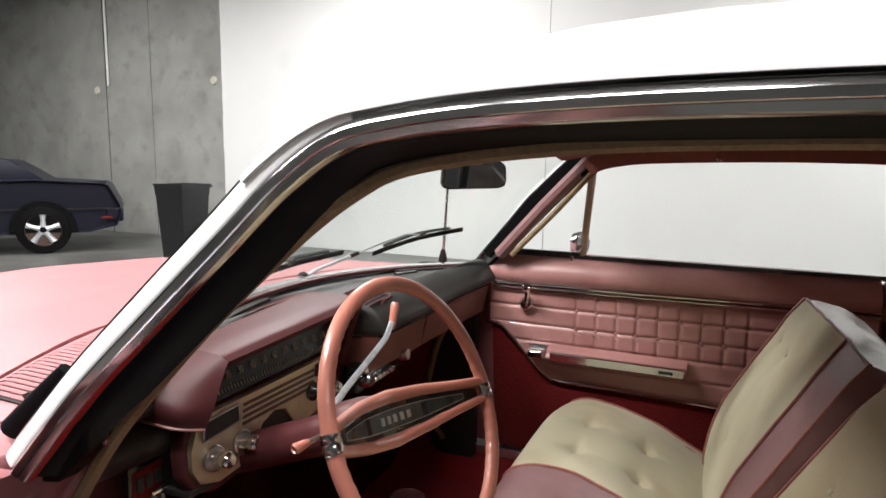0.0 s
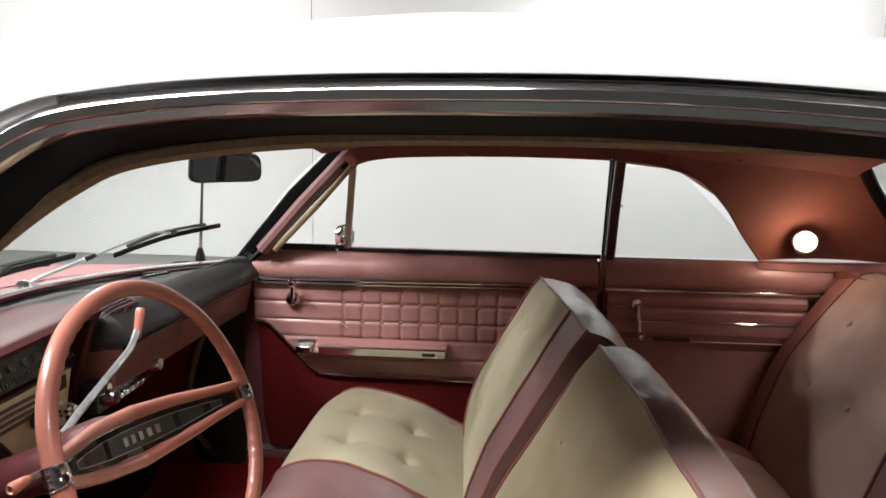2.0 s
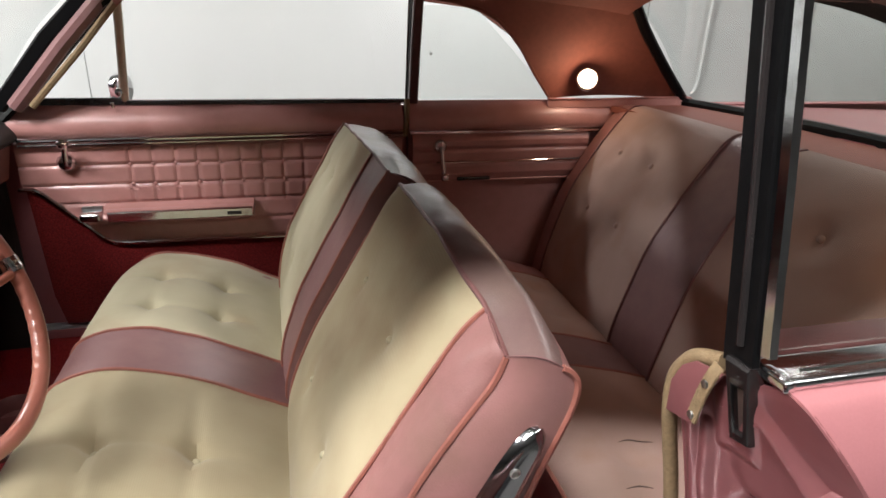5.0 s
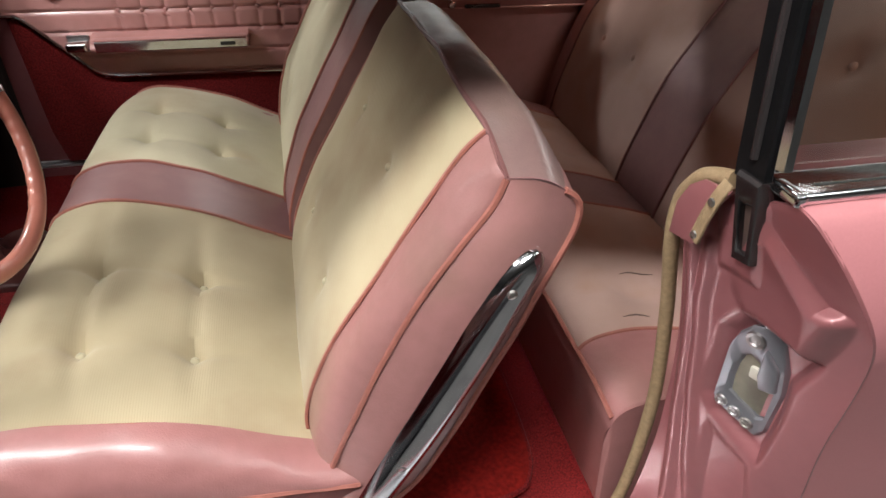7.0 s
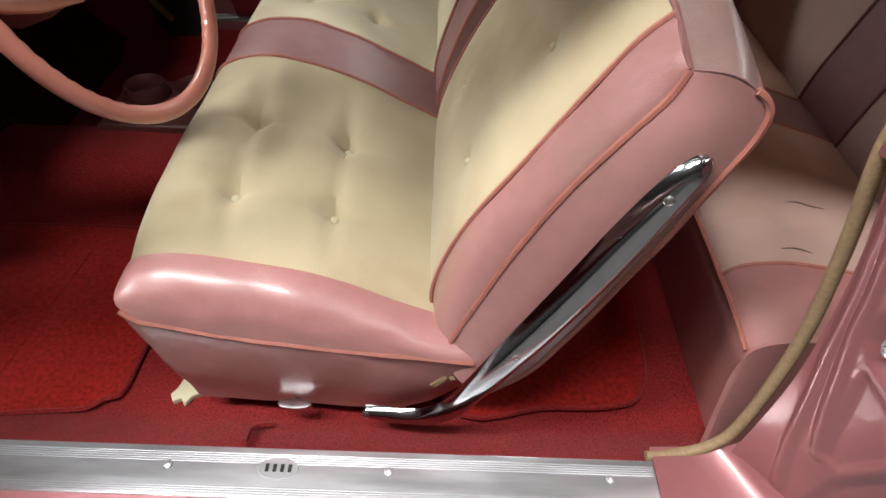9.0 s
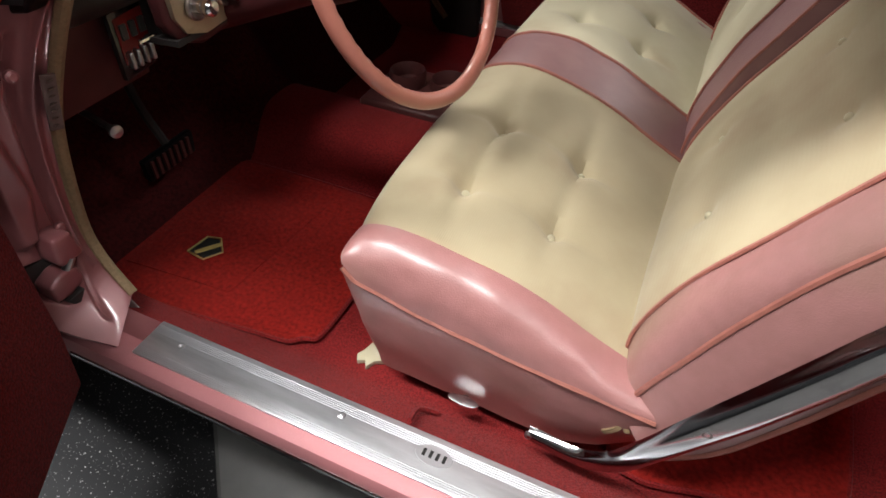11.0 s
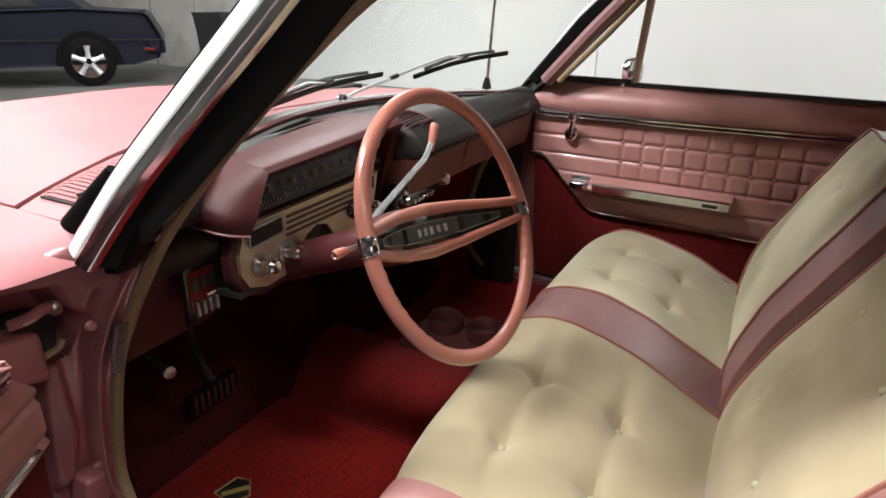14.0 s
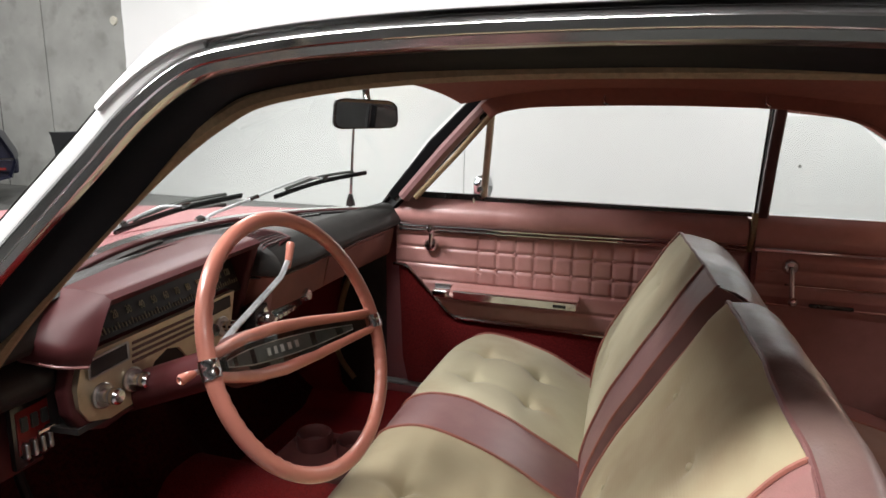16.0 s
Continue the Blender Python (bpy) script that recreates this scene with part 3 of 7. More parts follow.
# ---- the pink coupe: shell ----
def top_z(x, y):
    """Height of bonnet, cowl and fender tops."""
    return lerp_table([(-2.2, 0.85), (-2.0, 0.885), (-1.6, 0.94), (-0.9, 0.985), (-0.45, 0.998), (0, 0.998)], x) - 0.022 * (y / 0.7) ** 2.4


car = thing("hardtop_coupe", "pink 1960s two-door hardtop with a white roof, driver's door open", "car", at=(0.4, 0, 0))
PILLAR = spline([(-0.2145, -0.738, 0.974), (-0.126, -0.717, 1.081), (-0.03, -0.695, 1.18), (0.06, -0.675, 1.27), (0.13, -0.66, 1.34), (0.195, -0.648, 1.385), (0.27, -0.64, 1.403),
                 (0.38, -0.637, 1.414), (0.53, -0.635, 1.42), (0.75, -0.635, 1.42), (0.98, -0.64, 1.405), (1.15, -0.65, 1.385), (1.33, -0.665, 1.335), (1.52, -0.69, 1.24), (1.75, -0.72, 1.07)], 8)
RAIL = [(-0.3, 1.35), (0.1, 1.375), (0.195, 1.388), (0.27, 1.403), (0.38, 1.414), (0.53, 1.42), (0.75, 1.42), (0.98, 1.405), (1.15, 1.39), (1.33, 1.375), (1.52, 1.36), (1.75, 1.33)]


def pillar_frame(i):
    p, q = PILLAR[max(i - 1, 0)], PILLAR[min(i + 1, len(PILLAR) - 1)]
    t = (q - p).normalized()
    out = Vector((0, -1, 0))
    up = t.cross(out).normalized()
    return PILLAR[i], (up if up.z > 0 else -up), out


def pillar_strip(offsets, i0=0, i1=None, thick=0.006, wide=None):
    """A strip along the pillar and roof rail; offsets: (up, out) pairs, scaled in up by wide(i)."""
    i1 = len(PILLAR) - 1 if i1 is None else i1
    n = i1 - i0

    def f(u, v):
        i = i0 + int(round(u * n))
        p, up, out = pillar_frame(i)
        a, b = offsets[int(round(v * (len(offsets) - 1)))]
        s = wide(PILLAR[i].x) if wide else 1.0
        return p + up * a * s + out * b
    return grid(f, n, len(offsets) - 1, thick=thick)


def black_wide(x):
    return lerp_table([(-0.3, 0.6), (-0.2, 0.75), (-0.1, 1.0), (0.05, 1.0), (0.2, 0.9), (0.4, 0.76), (1.0, 0.76), (1.2, 0.6), (2, 0.5)], x)


MIRRORED = Matrix.Diagonal((1, -1, 1, 1))
for side in (Matrix.Identity(4), MIRRORED):
    XF = side
    k_end = None if side == Matrix.Identity(4) else next(i for i, p in enumerate(PILLAR) if p.x > 1.0)
    k_roof = next(i for i, p in enumerate(PILLAR) if p.x > 0.2)
    if side == Matrix.Identity(4):
        part("pillar_trim", pillar_strip([(0.0055, -0.03), (0.0045, 0.0), (0.002, 0.0095), (-0.002, 0.0135), (-0.008, 0.0155), (-0.0125, 0.016), (-0.0155, 0.0155)], 0, k_roof + 2), "white", car, "white painted windscreen pillar")
        part("roof_edge", pillar_strip([(0.031, -0.05), (0.0255, -0.03), (0.021, -0.012), (0.018, 0.006), (0.013, 0.0135), (0.006, 0.0175), (-0.001, 0.0195), (-0.009, 0.0198)], k_roof - 12, k_end, 0.006, lambda x: lerp_table([(0.05, 0.12), (0.1, 0.22), (0.15, 0.45), (0.19, 0.75), (0.24, 1.0)], x)), "white", car, "white painted roof edge")
        part("roof_corner", pillar_strip([(0.030, -0.04), (0.027, -0.02), (0.022, -0.004), (0.014, 0.006), (0.004, 0.011)], k_roof - 10, k_roof + 3, 0.005, lambda x: lerp_table([(0.09, 0.04), (0.12, 0.2), (0.16, 0.6), (0.2, 0.8), (0.24, 0.7)], x)), "white", car, "white painted roof corner")
        part("pillar_moulding", pillar_strip([(0.0135, -0.02), (0.0125, -0.003), (0.0105, 0.005), (0.0075, 0.007), (0.003, 0.003)], 0, k_roof - 6, 0.003), "dimchrome", car, "thin dark-bright pillar moulding")
    RAIL_PROFILE = [(-0.0105 + (a - 0.011) * 0.665, b + 0.002) for a, b in [(0.011, 0.003), (0.008, 0.008), (0.004, 0.0105), (0.0, 0.012), (-0.003, 0.016), (-0.008, 0.018), (-0.013, 0.0175), (-0.016, 0.0135), (-0.018, 0.0115), (-0.021, 0.012), (-0.024, 0.0145), (-0.0265, 0.014), (-0.028, 0.011), (-0.029, 0.006)]]
    part("drip_rail", pillar_strip(RAIL_PROFILE, 0, k_end), "railchrome", car, "polished stainless drip rail moulding")
    part("door_seal", pillar_strip([(-0.029, 0.006), (-0.042, -0.002), (-0.052, -0.018), (-0.064, -0.032)], 0, k_end, 0.012, black_wide), "rubber", car, "black rubber door seal")
    if side == Matrix.Identity(4):
        part("seal_bead", pillar_strip([(-0.037, -0.003), (-0.041, 0.004), (-0.046, 0.004), (-0.050, -0.01)], 2, k_end, 0.004, black_wide), "rubber", car)
    if side == Matrix.Identity(4):
        part("windscreen_corner", tube(spline([(-0.262, -0.715, 0.985), (-0.235, -0.705, 1.02), (-0.19, -0.69, 1.07)], 5), lambda q: 0.019 - 0.010 * q, 12), "rubber", car, "black rubber corner of the windscreen")
        part("seal_foot", slab([(-0.251, 0.952), (-0.19, 0.985), (-0.113, 1.02), (-0.118, 0.985), (-0.177, 0.931), (-0.205, 0.925)], "y", -0.722, -0.69, 0.006, 3), "rubber", car, "black rubber foot of the door seal")
    lace = spline([(-0.262, -0.70, 0.385), (-0.31, -0.695, 0.45), (-0.326, -0.69, 0.53), (-0.29, -0.685, 0.705), (-0.231, -0.682, 0.83), (-0.127, -0.675, 0.984), (-0.01, -0.655, 1.118), (0.112, -0.637, 1.235), (0.2, -0.622, 1.305),
                   (0.277, -0.612, 1.338), (0.45, -0.602, 1.359), (0.7, -0.6, 1.364), (0.98, -0.602, 1.358), (1.1, -0.61, 1.345)], 6)
    part("windlace", tube(lace if side == Matrix.Identity(4) else lace[:30], 0.0105, 8), "felt", car, "worn gold cloth windlace")

    # front jamb with its hinges
    inner = lace[:36]
    outer = spline([(-0.20, -0.80, 0.375), (-0.27, -0.85, 0.45), (-0.325, -0.87, 0.56), (-0.34, -0.88, 0.74), (-0.335, -0.885, 0.86), (-0.29, -0.86, 0.935), (-0.25, -0.76, 0.968)], 6)

    CREASE = [(0.727, 0.90), (0.733, 0.84), (0.732, 0.81), (0.727, 0.72), (0.729, 0.648), (0.732, 0.50), (0.745, 0.45), (0.77, 0.40)]
    PLATE = [(0.803, 0.772), (0.764, 0.782), (0.748, 0.634), (0.768, 0.55), (0.80, 0.55), (0.82, 0.66)]
    RECESS = [(0.85, 0.885), (0.822, 0.915), (0.77, 0.915), (0.758, 0.876), (0.736, 0.858), (0.75, 0.79), (0.80, 0.775), (0.85, 0.79)]
    LOWGAP = [(0.82, 0.523), (0.75, 0.503), (0.728, 0.497), (0.742, 0.475), (0.765, 0.455), (0.80, 0.45), (0.825, 0.48)]

    def jamb(u, v):
        a, b = along(inner, u * 0.86), along(outer, u)
        p = a.lerp(b, v)
        y, z = abs(p.y), p.z
        d = near_line(CREASE, y, z)
        fade = min(1.0, max(0.0, (0.97 - v) / 0.1)) * min(1.0, v / 0.04)
        lift = -0.007 * math.exp(-(d / 0.004) ** 2)
        lift += 0.005 * math.exp(-((v - 0.13) / 0.03) ** 2) * (0.2 < u < 0.95)
        lift += 0.014 * inside(PLATE, y, z, 0.014)
        lift -= 0.055 * inside(RECESS, y, z, 0.010)
        lift -= 0.04 * inside(LOWGAP, y, z, 0.010)
        lift -= 0.016 * inside([(0.79, 0.76), (0.9, 0.76), (0.9, 0.52), (0.80, 0.54)], y, z, 0.02)
        p.x += lift * fade
        return p
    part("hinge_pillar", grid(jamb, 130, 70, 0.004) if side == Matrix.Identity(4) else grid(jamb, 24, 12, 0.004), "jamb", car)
    if side == Matrix.Identity(4):
        # Dark sheets laid into the hinge recesses and gap as painted shade.
        part("recess_shade", slab([(-0.738, 0.858), (-0.752, 0.79), (-0.80, 0.775), (-0.85, 0.79), (-0.85, 0.835), (-0.79, 0.868)], "x", -0.36, -0.312, 0.004), "dark", car, "dark sheet painted as shade in the hinge recess")
        uh = part("door_hinge", slab([(-0.788, 0.772), (-0.79, 0.85), (-0.845, 0.858), (-0.85, 0.785)], "x", -0.335, -0.27, 0.008, 3), "jamb", car, "pink painted door hinge")
        part("hinge_link", tube(spline([(-0.28, -0.822, 0.872), (-0.27, -0.80, 0.876), (-0.262, -0.783, 0.885), (-0.26, -0.767, 0.884)], 5), 0.008, 8), "jamb", uh)
        part("hinge_pin", lathe([(0.010, -0.012), (0.010, 0.006), (0.006, 0.009), (0.001, 0.009)], (-0.262, -0.768, 0.884), (0.5, -0.3, 0.8), 12), "dullchrome", uh)
        part("hinge_spring", tube(spline([(-0.285, -0.80, 0.80), (-0.278, -0.785, 0.808), (-0.272, -0.77, 0.815), (-0.27, -0.763, 0.825)], 4), 0.005, 6), "felt", uh)
        lh = part("door_hinge", slab([(-0.732, 0.507), (-0.738, 0.558), (-0.772, 0.562), (-0.782, 0.52), (-0.775, 0.507)], "x", -0.335, -0.285, 0.007, 3), "jamb", car, "pink painted lower door hinge")
        part("hinge_leaf", slab([(-0.752, 0.462), (-0.757, 0.498), (-0.785, 0.50), (-0.812, 0.49), (-0.812, 0.455), (-0.785, 0.452)], "x", -0.325, -0.283, 0.007, 3), "jamb", lh)
        part("hinge_pin", tube([Vector((-0.292, -0.77, 0.495)), Vector((-0.29, -0.755, 0.512))], 0.008, 10), "dullchrome", lh)
        part("recess_shade", slab([(-0.728, 0.502), (-0.75, 0.512), (-0.83, 0.525), (-0.83, 0.46), (-0.80, 0.436), (-0.76, 0.44), (-0.742, 0.475)], "x", -0.36, -0.322, 0.004), "dark", car, "dark sheet painted as shade in the hinge recess")
        part("gap_shade", slab([(-0.764, 0.452), (-0.80, 0.452), (-0.785, 0.428)], "x", -0.30, -0.277, 0.002), "dark", car)
        dp = part("data_plate", band([Vector((-0.226, -0.699, 0.832)), Vector((-0.247, -0.697, 0.782)), Vector((-0.268, -0.694, 0.732))], 0.019, 0.003, (0.8, -0.3, 0.3)), "agedplate", car, "small embossed data plate, its marks unreadable")
        for k in range(7):
            c = Vector((-0.2285, -0.699, 0.822)).lerp(Vector((-0.264, -0.6945, 0.742)), k / 6)
            part("embossed_bar", tube([c + Vector((0.002, -0.005, 0)), c + Vector((0.002, 0.005, 0))], 0.0018, 5), "agedplate", dp)
        for by, bz, bx in ((-0.736, 0.842, -0.243), (-0.736, 0.556, -0.312)):
            part("bolt", lathe([(0.009, -0.004), (0.009, 0.005), (0.005, 0.008), (0.001, 0.008)], (bx, by, bz), (1, -0.2, 0.1), 10), "jamb", car)

    # fender, cowl side and rocker
    fender = [(-0.30, -0.90, 0.36), (-0.31, -0.945, 0.6), (-0.305, -0.955, 0.8), (-0.29, -0.935, 0.90), (-0.265, -0.90, 0.94), (-0.24, -0.84, top_z(-0.24, 0.84)), (-0.225, -0.77, top_z(-0.22, 0.77)), (-0.21, -0.703, top_z(-0.2, 0.703))]
    fs = spline(fender, 5)

    def fender_f(u, v):
        p = along(fs, v).copy()
        d = top_z(p.x, abs(p.y))
        p.x -= u**2.5 * 1.85
        p.z -= 0.026 * math.exp(-u**2.5 * 1.85 / 0.025) * min(1.0, max(0.0, (v - 0.5) * 4))
        p.z += (top_z(p.x, abs(p.y)) - d) * min(1, v * 1.6)
        p.y += 0.03 * u * u * (1 - v)
        return p
    part("fender", grid(fender_f, 40, 30, 0.003), "paint", car)
    part("rocker", grid(lambda u, v: Vector((-0.32 + u * 1.45, *[(-0.772, 0.3725), (-0.806, 0.3725), (-0.820, 0.366), (-0.826, 0.350), (-0.822, 0.325), (-0.78, 0.265), (-0.7, 0.2)][int(round(v * 6))])), 4, 6, 0.003), "paint", car)
    part("rocker_moulding", band([Vector((-0.3, -0.826, 0.335)), Vector((0.5, -0.826, 0.335)), Vector((1.12, -0.826, 0.335))], 0.012, 0.008, (0, -1, 0), 0.002), "chrome", car)
    sill = part("sill_plate", box(-0.168, 0.93, -0.80, -0.724, 0.374, 0.380, 0.002, 2), "alu", car, "scuffed ribbed aluminium sill plate")
    part("sill_top", box(-0.28, 0.93, -0.788, -0.724, 0.345, 0.3735, 0.003), "jamb", car)
    foot_in = spline([(0.9315, -0.70, 0.3735), (0.985, -0.70, 0.379), (1.03, -0.705, 0.395), (1.052, -0.712, 0.425), (1.08, -0.715, 0.47)], 5)
    foot_out = spline([(0.9315, -0.796, 0.3735), (1.02, -0.796, 0.3745), (1.07, -0.796, 0.380), (1.10, -0.80, 0.400), (1.145, -0.82, 0.45)], 5)

    def sill_end(u, v):
        p = along(foot_in, u).lerp(along(foot_out, u), min(1.0, v / 0.9))
        k = max(0.0, v - 0.9) / 0.1
        p += Vector((0.02 * u, -0.006, -0.014)) * k ** 1.5
        return p
    part("sill_end", grid(sill_end, 30, 20, 0.004), "jamb", car)
    for k in range(9):
        y = -0.796 + k * 0.0034 + (0.034 if k > 3 else 0)
        part("rib", box(-0.165, 0.926, y, y + 0.0016, 0.3795, 0.3812), "alu", sill)
    for sx in (-0.10, 0.221, 0.542, 0.863):
        part("screw", lathe([(0.007, 0), (0.006, 0.002), (0.0015, 0.0035), (0.001, 0.002)], (sx, -0.755, 0.3805), (0, 0, 1), 12), "alu", sill)
    badge = part("maker_badge", slab([(0.381 + 0.03 * math.cos(a), -0.756 + 0.016 * math.sin(a)) for a in np.linspace(0, 2 * math.pi, 25)[:-1]], "z", 0.3805, 0.3822, 0.0005, 1), "alu", sill, "oval stamped badge")
    for k in range(4):
        part("badge_bar", box(0.363 + k * 0.011, 0.368 + k * 0.011, -0.762, -0.75, 0.382, 0.3832), "gauge", badge)

    # rear jamb and quarter panel
    lockin = spline([(1.04, -0.715, 0.385), (1.055, -0.715, 0.50), (1.06, -0.715, 0.62), (1.045, -0.715, 0.78), (1.015, -0.715, 0.92), (1.008, -0.715, 0.962), (1.010, -0.728, 0.982), (1.012, -0.75, 0.992)], 6)
    part("windlace", tube(spline([(0.925, -0.712, 0.370), (0.975, -0.708, 0.376), (1.015, -0.705, 0.396), (1.038, -0.703, 0.44), (1.047, -0.702, 0.54), (1.048, -0.70, 0.66), (1.03, -0.70, 0.80), (1.008, -0.702, 0.91), (1.005, -0.704, 0.958), (1.005, -0.718, 0.986), (1.006, -0.736, 1.002), (1.01, -0.764, 1.012)], 5), 0.0085, 10), "felt", car, "worn gold cloth windlace")
    lockout = spline([(1.135, -0.842, 0.33), (1.15, -0.872, 0.50), (1.13, -0.882, 0.61), (1.105, -0.888, 0.76), (1.095, -0.896, 0.86), (1.08, -0.90, 0.92), (1.05, -0.888, 0.972), (1.02, -0.862, 1.018), (1.012, -0.840, 1.029)], 6)

    lc = part("lace_bracket", slab([(-0.711, 0.925), (-0.711, 0.962), (-0.724, 0.987), (-0.742, 1.002), (-0.782, 1.010), (-0.767, 0.985), (-0.752, 0.935)], "x", 0.995, 0.999, 0.0015, 2), "jamb", car, "small pink bracket over the windlace end")
    part("lace_tongue", band(spline([(0.998, -0.772, 1.014), (0.993, -0.770, 1.002), (0.992, -0.762, 0.975), (0.992, -0.755, 0.944)], 4), 0.014, 0.003, (-1, 0, 0), 0.001), "felt", lc, "folded end of the gold windlace")
    for ry, rz in ((-0.756, 0.95), (-0.767, 0.992)):
        part("rivet", lathe([(0.0045, 0), (0.004, 0.002), (0.001, 0.003)], (0.9905, ry, rz), (-1, 0, 0), 8), "dullchrome", lc)
    for ry, rz, rx in ((-0.766, 0.968, 1.018), (-0.805, 0.972, 1.022)):
        part("screw", lathe([(0.007, -0.004), (0.007, 0.002), (0.004, 0.005), (0.001, 0.005)], (rx, ry, rz), (-1, 0, 0), 10), "jamb", car)

    FLUTE_A = [(0.729, 0.97), (0.728, 0.81), (0.733, 0.656), (0.752, 0.50), (0.77, 0.42)]
    FLUTE_B = [(0.748, 0.93), (0.740, 0.85), (0.745, 0.72), (0.762, 0.60), (0.78, 0.52)]
    SHOULDER = [(0.806, 0.99), (0.835, 0.957), (0.861, 0.931), (0.881, 0.934), (0.860, 0.871), (0.82, 0.873), (0.788, 0.874), (0.77, 0.90), (0.78, 0.95)]
    POCKET = [(0.768, 0.835), (0.760, 0.726), (0.772, 0.706), (0.832, 0.684), (0.843, 0.77), (0.843, 0.815), (0.862, 0.866), (0.82, 0.868), (0.788, 0.866)]
    PANEL = [(0.772, 0.682), (0.826, 0.662), (0.834, 0.60), (0.802, 0.525), (0.780, 0.525)]
    FOOT = [(0.842, 0.592), (0.806, 0.50), (0.80, 0.43), (0.86, 0.42), (0.885, 0.60)]

    def lock_f(u, v):
        p = along(lockin, u).lerp(along(lockout, u), v)
        y, z = abs(p.y), p.z
        fade = min(1.0, max(0.0, (0.985 - v) / 0.10)) * min(1.0, v / 0.03)
        lift = 0.006 * math.exp(-(near_line(FLUTE_A, y, z) / 0.006) ** 2) + 0.006 * math.exp(-(near_line(FLUTE_B, y, z) / 0.007) ** 2)
        lift += 0.004 * inside([(0.757, 0.99), (0.758, 0.915), (0.800, 0.918), (0.810, 1.01)], y, z, 0.012)
        lift += 0.017 * inside(SHOULDER, y, z, 0.018) * min(1.0, max(0.0, (y - 0.765) / 0.09)) ** 1.3
        lift -= 0.013 * inside(POCKET, y, z, 0.018)
        lift -= 0.005 * inside(PANEL, y, z, 0.014)
        lift -= 0.010 * inside(FOOT, y, z, 0.014)
        p.x -= lift * fade
        return p
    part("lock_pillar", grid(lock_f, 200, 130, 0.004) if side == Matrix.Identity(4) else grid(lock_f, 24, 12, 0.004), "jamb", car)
    qs = spline([(0, -0.84, 0.2), (0, -0.842, 0.33), (0, -0.872, 0.5), (0, -0.882, 0.61), (0, -0.888, 0.76), (0, -0.896, 0.86), (0, -0.90, 0.92), (0, -0.888, 0.972), (0, -0.862, 1.018), (0, -0.840, 1.029), (0, -0.78, 1.030)], 4)

    def quarter_f(u, v):
        p = along(qs, v).copy()
        z = p.z
        e = lerp_table([(0.2, 1.13), (0.33, 1.135), (0.5, 1.15), (0.61, 1.13), (0.76, 1.105), (0.86, 1.095), (0.92, 1.08), (0.972, 1.05), (1.018, 1.02), (1.029, 1.012)], z) - 0.002
        p.x = e + u * (3.4 - e)
        p.y += 0.05 * u * u
        return p
    part("quarter_panel", grid(quarter_f, 14, 72, 0.003), "paint", car)
    belt = part("belt_moulding", box(1.006, 1.8, -0.842, -0.800, 1.028, 1.0385, 0.004, 3), "chrome", car, "polished belt moulding")
    part("belt_groove", box(1.03, 1.8, -0.8285, -0.8255, 1.0375, 1.0392, 0.0005), "gauge", belt)
    part("belt_cap", box(1.003, 1.014, -0.844, -0.812, 1.0275, 1.0395, 0.004, 3), "chrome", belt)
    # quarter window: rubber leading edge, bright frame and pane
    q = [Vector((1.0, -0.7965, 1.03)), Vector((1.0, -0.793, 1.05)), Vector((1.0, -0.771, 1.19)), Vector((1.0, -0.744, 1.35))]
    part("window_seal", band(q, 0.036, 0.012, (1, 0, 0), 0.004), "rubber", car, "black rubber edge of the quarter window")
    part("seal_lip", tube([p + Vector((-0.007, -0.004, 0)) for p in q[1:]], 0.004, 8), "gloss_black", car)
    fr = part("window_frame", band([p + Vector((0.004, -0.0255, 0)) for p in q[1:]], 0.0145, 0.012, (1, 0, 0), 0.004), "chrome", car, "bright quarter window frame")
    part("frame_top", band([Vector((1.01, -0.772, 1.35)), Vector((1.2, -0.765, 1.33)), Vector((1.33, -0.77, 1.25)), Vector((1.5, -0.80, 1.07))], 0.014, 0.02, (0, -1, 0), 0.003), "chrome", fr)
    part("pane", grid(lambda u, v: Vector((1.01 + u * (0.49 - 0.3 * v), -0.812 + 0.045 * v, 1.05 + v * 0.28)), 6, 6, 0.004), "glass", fr).visible_shadow = False
    part("window_slot", lean(rim([(-0.788, 1.036), (-0.780, 0.936), (-0.803, 0.941), (-0.815, 1.036)], [(-0.791, 1.004), (-0.786, 0.949), (-0.798, 0.952), (-0.806, 1.008)], 1.001, 1.05), 0.1, -0.33, 0.78, 0.99), "gloss_black", car, "black window channel end")
    part("slot_liner", lean(slab([(-0.789, 1.008), (-0.784, 0.945), (-0.800, 0.948), (-0.808, 1.012)], "x", 1.008, 1.045, 0.001), 0.1, -0.33, 0.78, 0.99), "agedplate", car)
    part("quarter_ledge", box(1.03, 1.8, -0.798, -0.755, 1.026, 1.037, 0.003), "bakelite", car)
XF = Matrix.Identity(4)
# striker: cast ring round an open cup, leaning with the pillar face
ST_OUT = [(-0.786, 0.843), (-0.795, 0.857), (-0.809, 0.863), (-0.824, 0.855), (-0.834, 0.822), (-0.836, 0.791), (-0.829, 0.723), (-0.82, 0.708), (-0.779, 0.722), (-0.773, 0.732), (-0.776, 0.776), (-0.779, 0.82)]
ST_IN = [(-0.792, 0.812), (-0.799, 0.819), (-0.808, 0.814), (-0.813, 0.802), (-0.824, 0.803), (-0.828, 0.788), (-0.826, 0.744), (-0.817, 0.738), (-0.796, 0.746), (-0.786, 0.752), (-0.786, 0.775), (-0.788, 0.795)]
LEAN = (0.50, -0.14, 0.78, 0.78)
st = part("lock_striker", lean(rim(ST_OUT, ST_IN, 1.061, 1.10), *LEAN), "zinc", car, "worn cast zinc door lock striker with an open cup")
